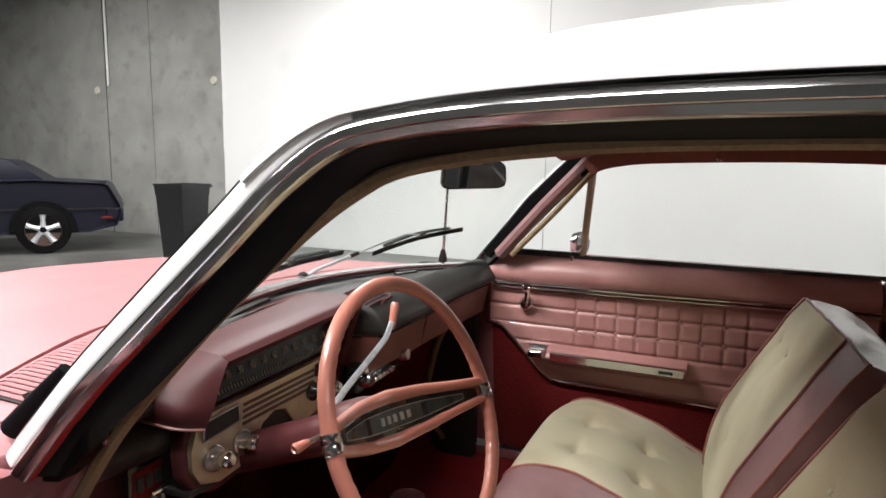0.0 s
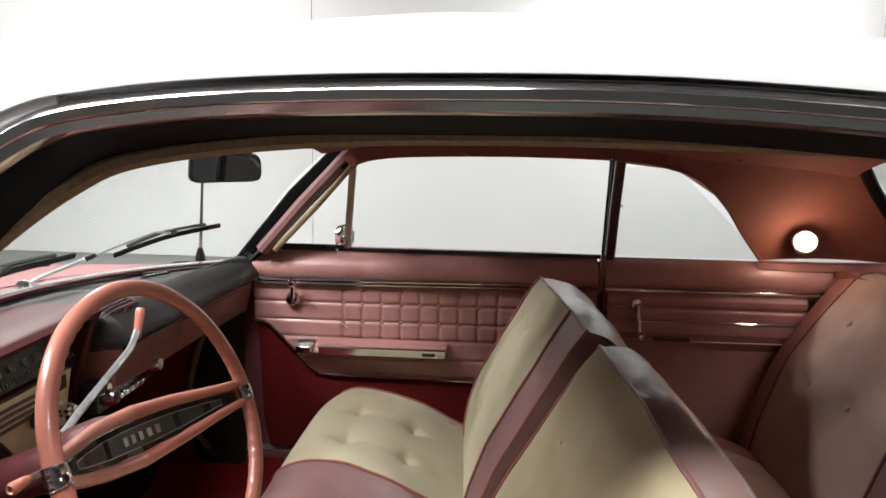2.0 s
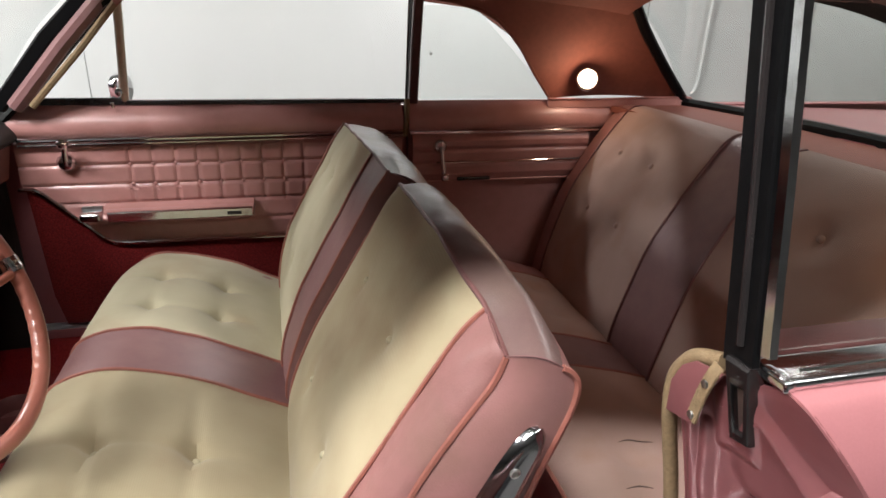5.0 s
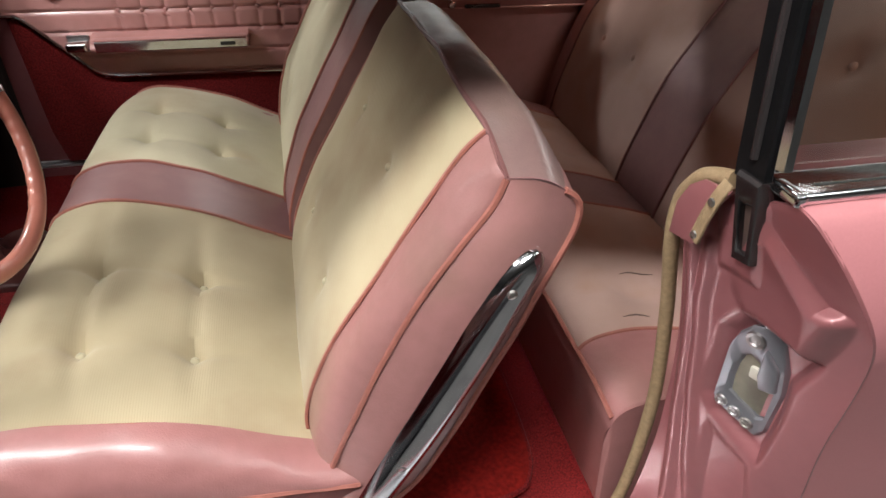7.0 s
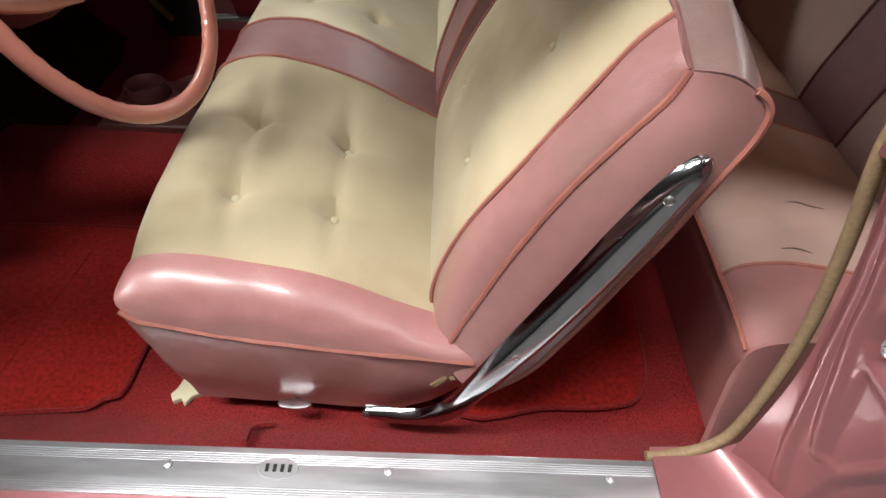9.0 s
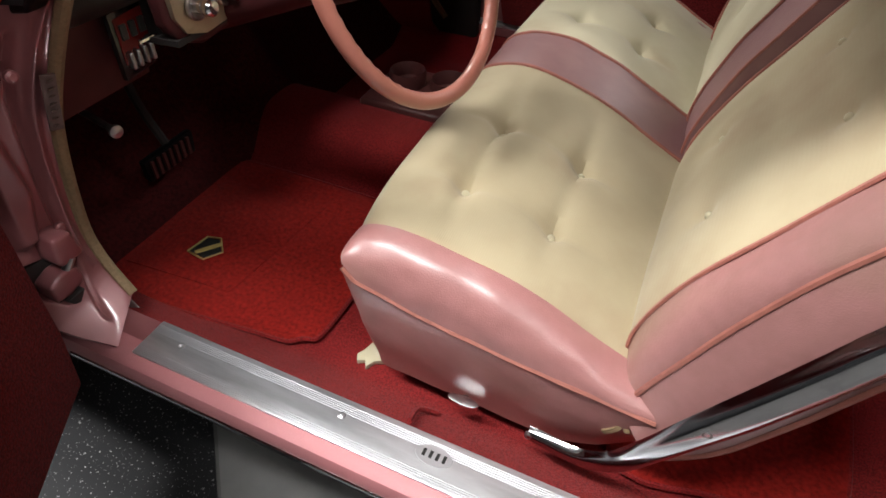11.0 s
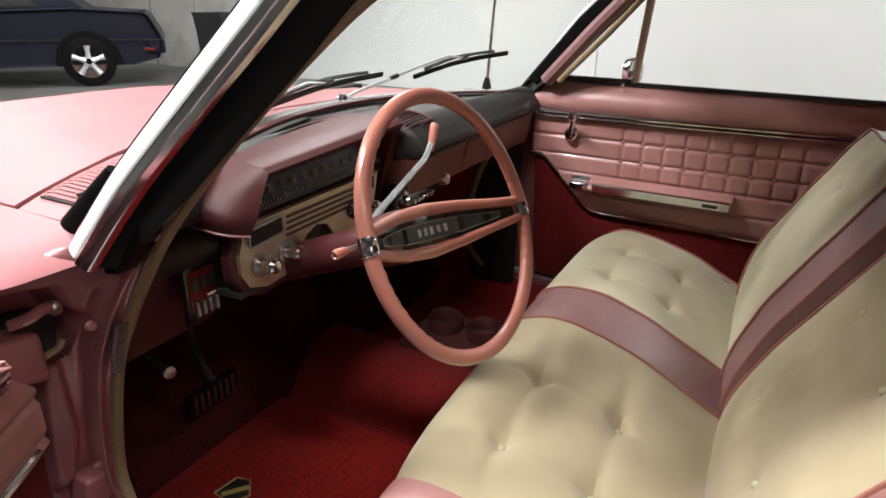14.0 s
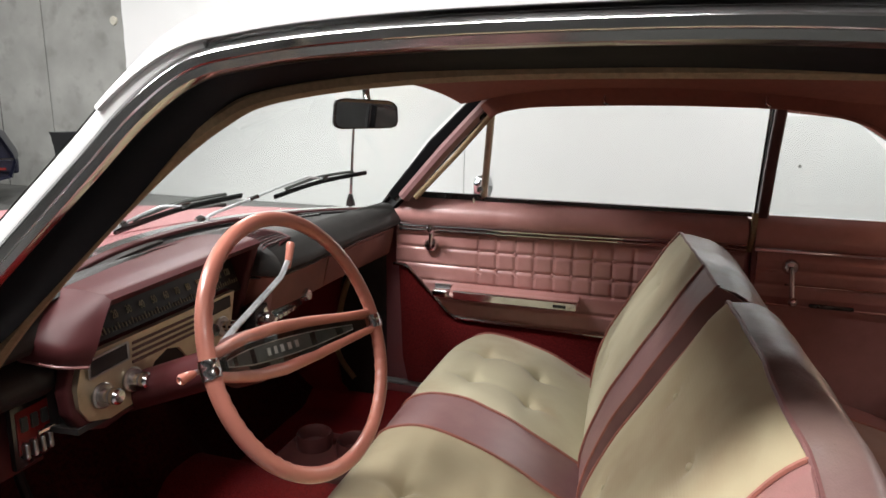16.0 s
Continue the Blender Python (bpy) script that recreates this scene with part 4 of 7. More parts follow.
part("striker_cup", lean(slab([(0.97 * y - 0.024, 0.97 * z + 0.0235) for y, z in ST_OUT], "x", 1.0685, 1.10, 0.003, 2), *LEAN), "zincfloor", st, "greasy floor of the striker cup")
part("striker_tab", lean(box(1.064, 1.075, -0.813, -0.800, 0.786, 0.803, 0.003, 2), *LEAN), "ivory", st, "pale plastic stop")
part("striker_tongue", lean(slab([(-0.814, 0.84), (-0.829, 0.82), (-0.831, 0.787), (-0.816, 0.782), (-0.812, 0.80)], "x", 1.0565, 1.065, 0.004, 3), *LEAN), "zinc", st)
for yy, zz, r in ((-0.802, 0.842, 1.25), (-0.783, 0.733, 0.9), (-0.798, 0.728, 0.9), (-0.812, 0.722, 0.9)):
    part("bolt", lathe([(0.009 * r, 0), (0.008 * r, 0.003), (0.005 * r, 0.0035), (0.004 * r, 0.002), (0.001, 0.002)], (1.0615 + 0.50 * (abs(yy) - 0.78) - 0.14 * (zz - 0.78), yy, zz), (-1, -0.5, -0.14), 12), "dullchrome", st)


def roof_f(u, v):
    y = (v - 0.5) * 2
    x0 = 0.05 + 0.11 * y * y
    x = x0 + u * (1.62 - x0)
    edge = lerp_table(RAIL, x)
    crown = lerp_table([(0, 0.07), (0.25, 0.105), (0.4, 0.122), (0.55, 0.127), (1.0, 0.127), (1.6, 0.1)], x)
    return Vector((x, y * 0.64, edge + crown * (1 - abs(y) ** 3.2)))


part("roof", grid(roof_f, 40, 40, 0.01), "white", car, "white painted steel roof")
part("headliner", grid(lambda u, v: roof_f(u, 0.04 + 0.92 * v) - Vector((0, 0, 0.05)), 30, 24, 0.004), "headliner", car, "rust-red cloth headliner")
part("headliner_edge", band(spline([(0.212, 0.618, 1.326), (0.235, 0.61, 1.343), (0.29, 0.602, 1.358), (0.4, 0.598, 1.369), (0.7, 0.597, 1.376), (0.98, 0.602, 1.371), (1.12, 0.615, 1.356)], 5), 0.05, 0.008, (0, -1, 0), 0.002), "headliner", car, "rust-red cloth edge of the headliner")
for sx in (0.55, 0.95, 1.3):
    part("coat_hook", tube(spline([(sx, 0.585, 1.375), (sx, 0.575, 1.36), (sx + 0.01, 0.57, 1.352)], 4), 0.004, 6), "chrome", car)


def ws_base(y):
    return Vector((-0.405 + 0.29 * (y / 0.75) ** 2, y, 1.035 - 0.03 * (y / 0.75) ** 2))


def ws_top(y):
    return Vector((0.07 + 0.13 * (y / 0.63) ** 2, y, 1.43 - 0.04 * (y / 0.63) ** 2))


def windscreen_f(u, v):
    s = (v - 0.5) * 2
    return ws_base(s * 0.715).lerp(ws_top(s * 0.605), u) + Vector((-0.03, 0, 0.02)) * math.sin(math.pi * u)


part("windscreen", grid(windscreen_f, 10, 24, 0.005), "glass", car, "clear curved windscreen").visible_shadow = False
part("windscreen_seal", band([windscreen_f(1, v) for v in np.linspace(0.02, 0.98, 25)], 0.024, 0.014, (0, 0, 1), 0.003), "rubber", car)
part("windscreen_seal", band([windscreen_f(0, v) + Vector((0, 0, -0.004)) for v in np.linspace(0, 1, 25)], 0.03, 0.02, (0, 0, 1)), "chrome", car, "bright lower windscreen moulding")
part("windscreen_seal", band([Vector((-0.108, 0.676, 1.05)), Vector((0.039, 0.659, 1.226)), Vector((0.188, 0.644, 1.370))], 0.036, 0.018, (0, -1, 0), 0.005), "rubber", car)
part("pillar_garnish", band([Vector((-0.066, 0.668, 1.052)), Vector((0.076, 0.648, 1.21)), Vector((0.219, 0.63, 1.357))], 0.038, 0.03, (0, -1, 0), 0.012), "vinylgrey", car, "rose windscreen pillar cover")
part("windlace", tube([Vector((-0.022, 0.662, 1.055)), Vector((0.116, 0.642, 1.197)), Vector((0.24, 0.625, 1.335))], 0.009, 8), "felt", car, "worn gold cloth windlace")


def cowl_edge(y):
    """Where the bonnet's rear edge lies."""
    return -0.62 + 0.175 * (y / 0.667) ** 2


def hood_f(u, v):
    y = (v - 0.5) * 2
    x = cowl_edge(y * 0.70) - 0.005 - u * 1.5
    return Vector((x, y * 0.70, top_z(x, abs(y * 0.70)) + 0.003 * math.exp(-((abs(y) - 0.6) / 0.1) ** 2) - 0.03 * max(0, u - 0.9)))


part("bonnet", grid(hood_f, 24, 30, 0.006), "paint", car, "pink bonnet")


def cowl_f(u, v):
    y = (v - 0.5) * 2 * 0.74
    a = ws_base(y) + Vector((0.01, 0, 0))
    x = a.x + u * (cowl_edge(y * 0.945) - a.x)
    z = top_z(x, abs(y))
    return Vector((x, y * 0.945, z + (max(a.z - 0.02, z) - z) * (1 - u) ** 2))


cowl = part("cowl", grid(cowl_f, 8, 30, 0.004), "paint", car)
for k in range(22):
    for s in (-1, 1):
        y = s * (0.37 + 0.0135 * k)
        x0 = cowl_edge(y) + 0.014
        x1 = x0 + lerp_table([(0.36, 0.06), (0.46, 0.07), (0.58, 0.10), (0.66, 0.10)], abs(y))
        pts = [Vector((x0 + (x1 - x0) * t, y, top_z(x0 + (x1 - x0) * t, abs(y)))) for t in (0, 0.15, 0.85, 1)]
        part("louvre_slot", band([p + Vector((0, 0, 0.004)) for p in pts], 0.0075, 0.003, (0, 0, 1)), "dark", cowl)
        part("louvre", tube([p + Vector((0, 0.0065, 0.003 + 0.003 * (i in (1, 2)))) for i, p in enumerate(pts)], 0.0042, 6), "paint", cowl)


def wiper(pivot, elbow, mid, tip0, tip1):
    """Arm from the pivot to the elbow, a short link on to the blade's middle, a bowed blade and its bridge."""
    w = thing("windscreen_wiper", "chrome wiper arm with a black rubber blade", "wiper", "windscreen wipers", at=pivot)
    p, e, m, a, b = (Vector(q) for q in (pivot, elbow, mid, tip0, tip1))
    arm = part("arm", band([p, p.lerp(e, 0.12) + Vector((0, 0, 0.006)), p.lerp(e, 0.45) + Vector((0, 0, 0.004))], 0.017, 0.008, (-0.5, -0.4, 1), 0.003), "stainless", w)
    part("arm_rod", tube([p.lerp(e, 0.4) + Vector((0, 0, 0.004)), p.lerp(e, 0.7) + Vector((0, 0, 0.004)), e, m], 0.0032, 8), "stainless", arm)
    part("arm_collar", band([p.lerp(e, 0.42) + Vector((0, 0, 0.005)), p.lerp(e, 0.5) + Vector((0, 0, 0.005))], 0.02, 0.011, (-0.5, -0.4, 1), 0.003), "chrome", arm)
    part("pivot_cap", lathe([(0.016, -0.02), (0.016, 0.006), (0.008, 0.014), (0.001, 0.015)], pivot, (-0.3, 0, 1), 14), "chrome", w)
    line = spline([a, a.lerp(b, 0.5) + Vector((-0.012, 0, 0.006)), b], 6)
    part("blade", band(line, 0.006, 0.012, (0.5, 0, 1)), "rubber", w)
    part("blade_bridge", band([q + Vector((-0.002, 0, 0.009 + 0.006 * (1 - abs(i - 6) / 6))) for i, q in enumerate(line)][2:-2], 0.008, 0.005, (0.5, 0, 1)), "steelgrey", w)
    part("bridge_clip", band([m, m.lerp(b, 0.12) + Vector((0, 0, 0.004))], 0.013, 0.012, (0.5, 0, 1), 0.003), "chrome", w)


wiper((-0.425, 0.13, 1.035), (-0.262, 0.408, 1.132), (-0.245, 0.455, 1.125), (-0.336, 0.339, 1.077), (-0.162, 0.592, 1.134))
wiper((-0.40, -0.26, 1.045), (-0.377, -0.063, 1.102), (-0.385, 0.01, 1.092), (-0.392, -0.185, 1.063), (-0.359, 0.218, 1.095))

# interior sail panels, rear window, parcel shelf
for s in (1, -1):
    XF = Matrix.Identity(4) if s == 1 else MIRRORED
    wcurve = spline([(0.98, 0.618, 1.352), (1.1, 0.62, 1.338), (1.22, 0.632, 1.30), (1.31, 0.66, 1.225), (1.38, 0.695, 1.14), (1.455, 0.735, 1.058)], 8)
    if s == -1:
        wcurve = spline([(0.98, 0.618, 1.37), (1.1, 0.62, 1.364), (1.22, 0.632, 1.345), (1.34, 0.66, 1.27), (1.42, 0.695, 1.16), (1.48, 0.735, 1.058)], 8)
    bcurve = spline([(1.50, 0.50, 1.405), (1.60, 0.55, 1.37), (1.70, 0.61, 1.27), (1.82, 0.665, 1.155), (1.93, 0.705, 1.052)], 10)
    part("sail_panel", grid(lambda u, v: along(wcurve, u).lerp(along(bcurve, u), v) + Vector((0, 0.03 * math.sin(math.pi * v), 0.01 * math.sin(math.pi * v))), 24, 16, 0.006), "headliner", car, "rust-red cloth sail panel")
    part("window_reveal", tube(wcurve, 0.005, 6), "headliner", car)
    part("sail_base", band([Vector((1.44, 0.712, 1.047)), Vector((1.6, 0.706, 1.045)), Vector((1.78, 0.70, 1.05)), Vector((1.95, 0.695, 1.05))], 0.03, 0.012, (0, -1, 0), 0.003), "doorvinyl", car, "rose strip under the sail panel")
    part("base_bead", tube([Vector((1.445, 0.703, 1.061)), Vector((1.6, 0.699, 1.059)), Vector((1.78, 0.693, 1.064)), Vector((1.93, 0.69, 1.064))], 0.003, 6), "doorvinyl", car)
    part("rear_window_seal", tube(bcurve[8:], 0.016, 8), "rubber", car)
    lampc = Vector((1.548, 0.665, 1.126))
    nrm = Vector((-0.35, -0.9, 0.15)).normalized()
    cl = part("courtesy_lamp", lathe([(0.036, -0.03), (0.036, 0.0), (0.034, 0.003), (0.031, 0.003)], lampc, nrm, 28), "chrome", car, "round courtesy lamp, lit")
    data = bpy.data.lights.new("courtesy_lamp_light", "POINT")
    data.shadow_soft_size, data.energy, data.color = 0.02, 0.75, (1.0, 0.7, 0.48)
    glow = new("courtesy_lamp_light", data)
    glow.matrix_world = Matrix.Translation(XF @ (lampc + nrm * 0.045))
    part("lens", lathe([(0.031, 0.0), (0.029, 0.005), (0.018, 0.008), (0.001, 0.009)], lampc, nrm, 28), "bulb", cl, "glowing warm lens")
XF = Matrix.Identity(4)


def backlite_f(u, v):
    s = (v - 0.5) * 2
    top, bot = Vector((1.54 + 0.06 * s * s, s * 0.55, 1.425 - 0.055 * s * s)), Vector((2.02 - 0.09 * s * s, s * 0.705, 1.04))
    return top.lerp(bot, u) + Vector((0.02, 0, 0.02)) * math.sin(math.pi * u)


part("rear_window", grid(backlite_f, 8, 20, 0.005), "glass", car, "clear curved rear window").visible_shadow = False
part("rear_window_seal", band([backlite_f(1, v) for v in np.linspace(0, 1, 20)], 0.04, 0.04, (0, 0, 1), 0.01), "rubber", car)
part("rear_window_seal", band([backlite_f(0, v) for v in np.linspace(0, 1, 20)], 0.03, 0.03, (0, 0, 1), 0.01), "headliner", car)
part("parcel_shelf", grid(lambda u, v: Vector((1.66 + u * (0.34 - 0.09 * (2 * v - 1) ** 2), (v - 0.5) * 1.42, 1.036 + 0.004 * math.sin(9 * v))), 6, 12, 0.02), "headliner", car, "rust-red parcel shelf")
# plain panels that close the nose and the tail
part("nose_panel", slab([(-0.84, 0.36), (0.84, 0.36), (0.86, 0.6), (0.80, 0.80), (0.5, 0.835), (0.0, 0.845), (-0.5, 0.835), (-0.80, 0.80), (-0.86, 0.6)], "x", -2.14, -2.10, 0.012, 3), "paint", car)
part("tail_panel", slab([(-0.80, 0.34), (0.80, 0.34), (0.84, 0.6), (0.80, 0.94), (0.0, 0.975), (-0.80, 0.94), (-0.84, 0.6)], "x", 3.33, 3.37, 0.012, 3), "paint", car)
part("boot_lid", grid(lambda u, v: Vector((2.0 + u * 1.4 - 0.09 * (2 * v - 1) ** 2 * (1 - u), (v - 0.5) * 1.52, 1.035 - 0.05 * u)), 6, 10, 0.006), "paint", car)
part("floor_pan", box(-0.9, 3.3, -0.78, 0.78, 0.2, 0.24), "dark", car, smooth=False)
part("firewall", box(-0.86, -0.8, -0.75, 0.75, 0.24, 0.98), "dark", car, smooth=False)
part("rear_bulkhead", box(1.9, 1.93, -0.75, 0.75, 0.24, 1.02), "dark", car, smooth=False)


def floor_f(u, v):
    x, y = -0.78 + u * 2.1, (v - 0.5) * 1.46
    z = 0.285 + 0.06 * max(0, (abs(y) - 0.62) / 0.1) ** 1.0 * (abs(y) > 0.62)
    z = min(z, 0.345)
    tun = 0.13 * math.exp(-(y / 0.13) ** 4) * (1.0 if x < 0.9 else 0.7)
    toe = 0.42 * max(0, (-0.42 - x) / 0.36) ** 1.2
    return Vector((x, y, z + tun + toe + 0.003 * noise.noise(Vector((x * 9, y * 9, 0)))))


part("carpet", grid(lambda u, v: floor_f(0.17 + 0.83 * u, v), 60, 60, 0.012), "carpet", car, "worn red loop carpet over the floor")
part("toe_board", grid(lambda u, v: floor_f(0.17 * u, v), 20, 40, 0.012), "toe", car, "carpeted toe board with footwell shade in its colour")
part("carpet_fold", tube(spline([(0.311, -0.70, 0.349), (0.309, -0.66, 0.325), (0.336, -0.643, 0.305)], 5), 0.005, 6), "carpet", car)
for s in (-1, 1):
    XF = Matrix.Identity(4)
    part("kick_panel", slab([(-0.8, 0.3), (-0.8, 0.95), (-0.28, 0.93), (-0.30, 0.75), (-0.335, 0.55), (-0.31, 0.36), (-0.27, 0.32)], "y", s * 0.688, s * 0.70, 0.003), "carpet" if s == 1 else "bakelite", car)
    part("hinge_cover", box(-0.37, -0.15, s * 0.72 - 0.02, s * 0.72 + 0.02, 0.25, 1.0, 0.01), "dark", car) if s == 1 else None
    # rear side trim
    XF = Matrix.Identity(4) if s == 1 else MIRRORED
    qx = 0.985 if s == 1 else 1.10
    part("quarter_trim", grid(lambda u, v: Vector((qx + u * (1.835 - qx), 0.71 + 0.022 * max(0, (v - 0.85) / 0.15), 0.3 + v * (0.755 if s == 1 else 0.64))), 4, 10, 0.02), "doorvinyl", car, "rose vinyl quarter trim panel")
    if s == -1:
        continue
    part("quarter_pad", grid(lambda u, v: Vector((qx + u * (1.835 - qx), 0.70 - 0.022 * math.sin(math.pi * v) ** 0.6 + 0.03 * v, 0.965 + 0.087 * v)), 4, 10, 0.01), "doorvinyl", car)
    part("trim_strip", band([Vector((x, 0.69, 0.962)) for x in (qx, 1.3, 1.62)], 0.012, 0.01, (0, -1, 0), 0.003), "chrome", car)
    part("quarter_field", grid(lambda u, v: Vector((qx + 0.01 + u * 0.59, 0.697 - 0.012 * min(1.0, 6 * v, 6 * (1 - v)) + 0.005 * math.exp(-((0.81 + 0.15 * v - 0.91) / 0.006) ** 2) + 0.004 * math.exp(-((0.81 + 0.15 * v - 0.868) / 0.006) ** 2), 0.805 + 0.155 * v)), 6, 60, 0.006), "doorvinyl", car, "pleated rose vinyl field")
    part("quarter_bead", tube([Vector((x, 0.684, 0.868)) for x in (1.07, 1.3, 1.56)], 0.0028, 6), "chrome", car)
    part("quarter_edge", tube([Vector((x, 0.69, 0.806)) for x in (qx + 0.01, 1.3, 1.57)], 0.004, 6), "doorvinyl", car)
    if s == -1:
        continue
    cr = part("window_crank", lathe([(0.022, 0), (0.022, 0.012), (0.016, 0.02), (0.001, 0.022)], (1.08, 0.692, 0.92), (0, -1, 0), 18), "chrome", car, "chrome window crank")
    part("crank_arm", tube([Vector((1.08, 0.668, 0.92)), Vector((1.083, 0.655, 0.87)), Vector((1.086, 0.65, 0.835))], 0.007, 8), "chrome", cr)
    part("crank_knob", lathe([(0.006, 0), (0.012, 0.008), (0.013, 0.022), (0.008, 0.028), (0.001, 0.029)], (1.086, 0.652, 0.832), (0, -1, 0), 14), "chrome", cr)
    part("ash_tray", box(1.14, 1.25, 0.684, 0.70, 0.806, 0.818, 0.004), "gloss_black", car)
    part("pillar_gap", tube([Vector((0.975, 0.712, 0.95)), Vector((0.978, 0.70, 1.0)), Vector((0.98, 0.715, 1.06))], 0.009, 8), "felt", car, "worn gold windlace")
    part("centre_post", band([Vector((1.0, 0.72, 1.05)), Vector((1.0, 0.69, 1.2)), Vector((1.0, 0.645, 1.355))], 0.028, 0.02, (0, -1, 0), 0.004), "bakelite", car, "dark edge where door and quarter glass meet") if s == 1 else None
XF = Matrix.Identity(4)

# ---- front bench seat ----
CUSH = spline([(0.20, 0, 0.36), (0.165, 0, 0.43), (0.142, 0, 0.52), (0.137, 0, 0.575), (0.155, 0, 0.62), (0.19, 0, 0.643), (0.24, 0, 0.655), (0.30, 0, 0.652), (0.37, 0, 0.632), (0.44, 0, 0.604), (0.52, 0, 0.562), (0.60, 0, 0.522), (0.66, 0, 0.505)], 8)
TUFTS = [(bx, by) for bx in (0.283, 0.434) for by in (-0.432, -0.256, 0.256, 0.430)]
CREAM, LOW = 0.30, [(0.13, 0.60), (0.155, 0.59), (0.19, 0.564), (0.30, 0.536), (0.45, 0.513), (0.59, 0.498), (0.67, 0.49)]


def cushion_point(u, y):
    """The top of the front cushion at the share u from the front's foot to the rear, and at y."""
    p = along(CUSH, u).copy()
    p.y = y
    e = abs(y) / 0.575
    p.z -= (0.016 + 0.025 * math.exp(-((p.x - 0.29) / 0.13) ** 2)) * e**5 * (1 if y < 0 else 0.4)
    p.x += 0.018 * e**8 * max(0.0, (0.32 - p.x) / 0.18)
    for bx, by in TUFTS:
        dx, dy = p.x - bx, y - by
        d = math.hypot(dx, dy)
        p.z -= 0.013 * math.exp(-(d / 0.02) ** 2) + 0.010 * math.exp(-(d / 0.06) ** 2)
        if p.z > 0.5:
            p.z -= 0.006 * math.exp(-(dy / 0.010) ** 2) * math.exp(-(dx / 0.06) ** 2)
            p.z -= 0.005 * math.exp(-(dx / 0.010) ** 2) * math.exp(-(dy / 0.06) ** 2)
    if abs(y + 0.31) < 0.3 and p.z > 0.5:
        w = max(0.0, 1 - abs(y + 0.31) / 0.25)
        p.z -= (0.012 * math.exp(-((p.x - 0.283 + 0.06 * (y + 0.34)) / 0.016) ** 2) + 0.005 * math.exp(-((p.x - 0.434 + 0.05 * (y + 0.34)) / 0.012) ** 2)) * w**0.5
    p.z += 0.008 + 0.0025 * noise.noise(Vector((p.x * 14, y * 9, 3)))
    return p


seat = thing("front_bench_seat", "cream and rose two-tone front bench seat with buttons", "car seat", at=(0.4, 0, 0.34))


def cushion_panel(name, y0, y1, mat, label="", u0=CREAM):
    return part(name, grid(lambda u, v: cushion_point(u0 + u * (1 - u0), y0 + v * (y1 - y0)), 60, max(6, int(abs(y1 - y0) / 0.008)), 0.01), mat, seat, label)


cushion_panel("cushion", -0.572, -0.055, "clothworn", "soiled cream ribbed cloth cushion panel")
cushion_panel("cushion", 0.112, 0.625, "cloth", "cream ribbed cloth cushion panel")
cushion_panel("cushion_strap", -0.055, 0.112, "vinylgrey", "mauve vinyl centre band")
part("cushion_front", grid(lambda u, v: cushion_point(u * CREAM, -0.60 + v * 1.2) + Vector((0.004, 0, 0)), 16, 30, 0.01), "vinyl", seat)
for y in (-0.055, 0.112, -0.572, 0.625):
    part("piping", tube([cushion_point(CREAM + (1 - CREAM) * k / 50, y) + Vector((0, 0, 0.001)) for k in range(51)], 0.0038, 6), "piping", seat, "coral vinyl piping")
for s in (-1, 1):
    XF = Matrix.Identity(4) if s == -1 else MIRRORED

    def bolster(u, v):
        a = cushion_point(CREAM + u * (1 - CREAM), -0.572)
        zl = lerp_table(LOW, a.x)
        w = math.pi / 2 * v
        p = Vector((a.x, -0.572 - 0.064 * math.sin(w), zl + (a.z - zl) * (0.35 * (1 - v) + 0.65 * math.cos(w)) + 0.008 * math.sin(math.pi * v)))
        p.x += 0.012 * v * (1 - u) ** 7
        p += Vector((0, -1, 0.6)) * 0.0035 * noise.noise(Vector((a.x * 18, v * 4, 7)))
        return p
    part("bolster", grid(bolster, 50, 14, 0.006), "vinyl", seat, "rose vinyl cushion bolster")
    part("piping", tube([bolster(k / 50, 1.0) + Vector((0, -0.0045, 0.001)) for k in range(51)], 0.0048, 6), "piping", seat, "coral vinyl piping")

    def skirt(u, v):
        t = bolster(u, 1.0)
        zb = lerp_table([(0.12, 0.37), (0.2, 0.338), (0.54, 0.318), (0.60, 0.35), (0.68, 0.43)], t.x)
        p = t.lerp(Vector((t.x + 0.045 * (1 - u) ** 5, -0.606, zb)), v)
        p.y -= 0.004 * math.sin(math.pi * v) + 0.003 * noise.noise(Vector((t.x * 12, v * 3, 1)))
        return p
    part("skirt", grid(skirt, 40, 12, 0.006), "vinyl", seat, "rose vinyl seat skirt")
    part("seat_track", box(0.24, 0.60, -0.60, -0.56, 0.33, 0.36, 0.004), "dark", seat)
XF = Matrix.Identity(4)
for bx, by in TUFTS:
    k = min(range(101), key=lambda i: abs(cushion_point(CREAM + (1 - CREAM) * i / 100, by).x - bx))
    button(cushion_point(CREAM + (1 - CREAM) * k / 100, by) + Vector((0, 0, 0.001)), (-0.2, 0, 1), seat, "cloth")
part("track_rag", slab([(0.142, -0.585), (0.150, -0.60), (0.163, -0.592), (0.172, -0.606), (0.18, -0.588), (0.20, -0.578), (0.215, -0.56), (0.18, -0.54), (0.155, -0.55), (0.15, -0.572)], "z", 0.284, 0.297, 0.003), "cloth", seat, "torn pale padding at the seat foot")

FRONT = spline([(0.612, 0, 0.455), (0.588, 0, 0.52), (0.598, 0, 0.60), (0.640, 0, 0.70), (0.697, 0, 0.80), (0.752, 0, 0.895), (0.793, 0, 0.965), (0.822, 0, 1.0)], 8)
REAR = spline([(0.675, 0, 0.42), (0.73, 0, 0.475), (0.782, 0, 0.562), (0.857, 0, 0.728), (0.910, 0, 0.862), (0.926, 0, 0.90), (0.932, 0, 0.928), (0.926, 0, 0.946)], 8)
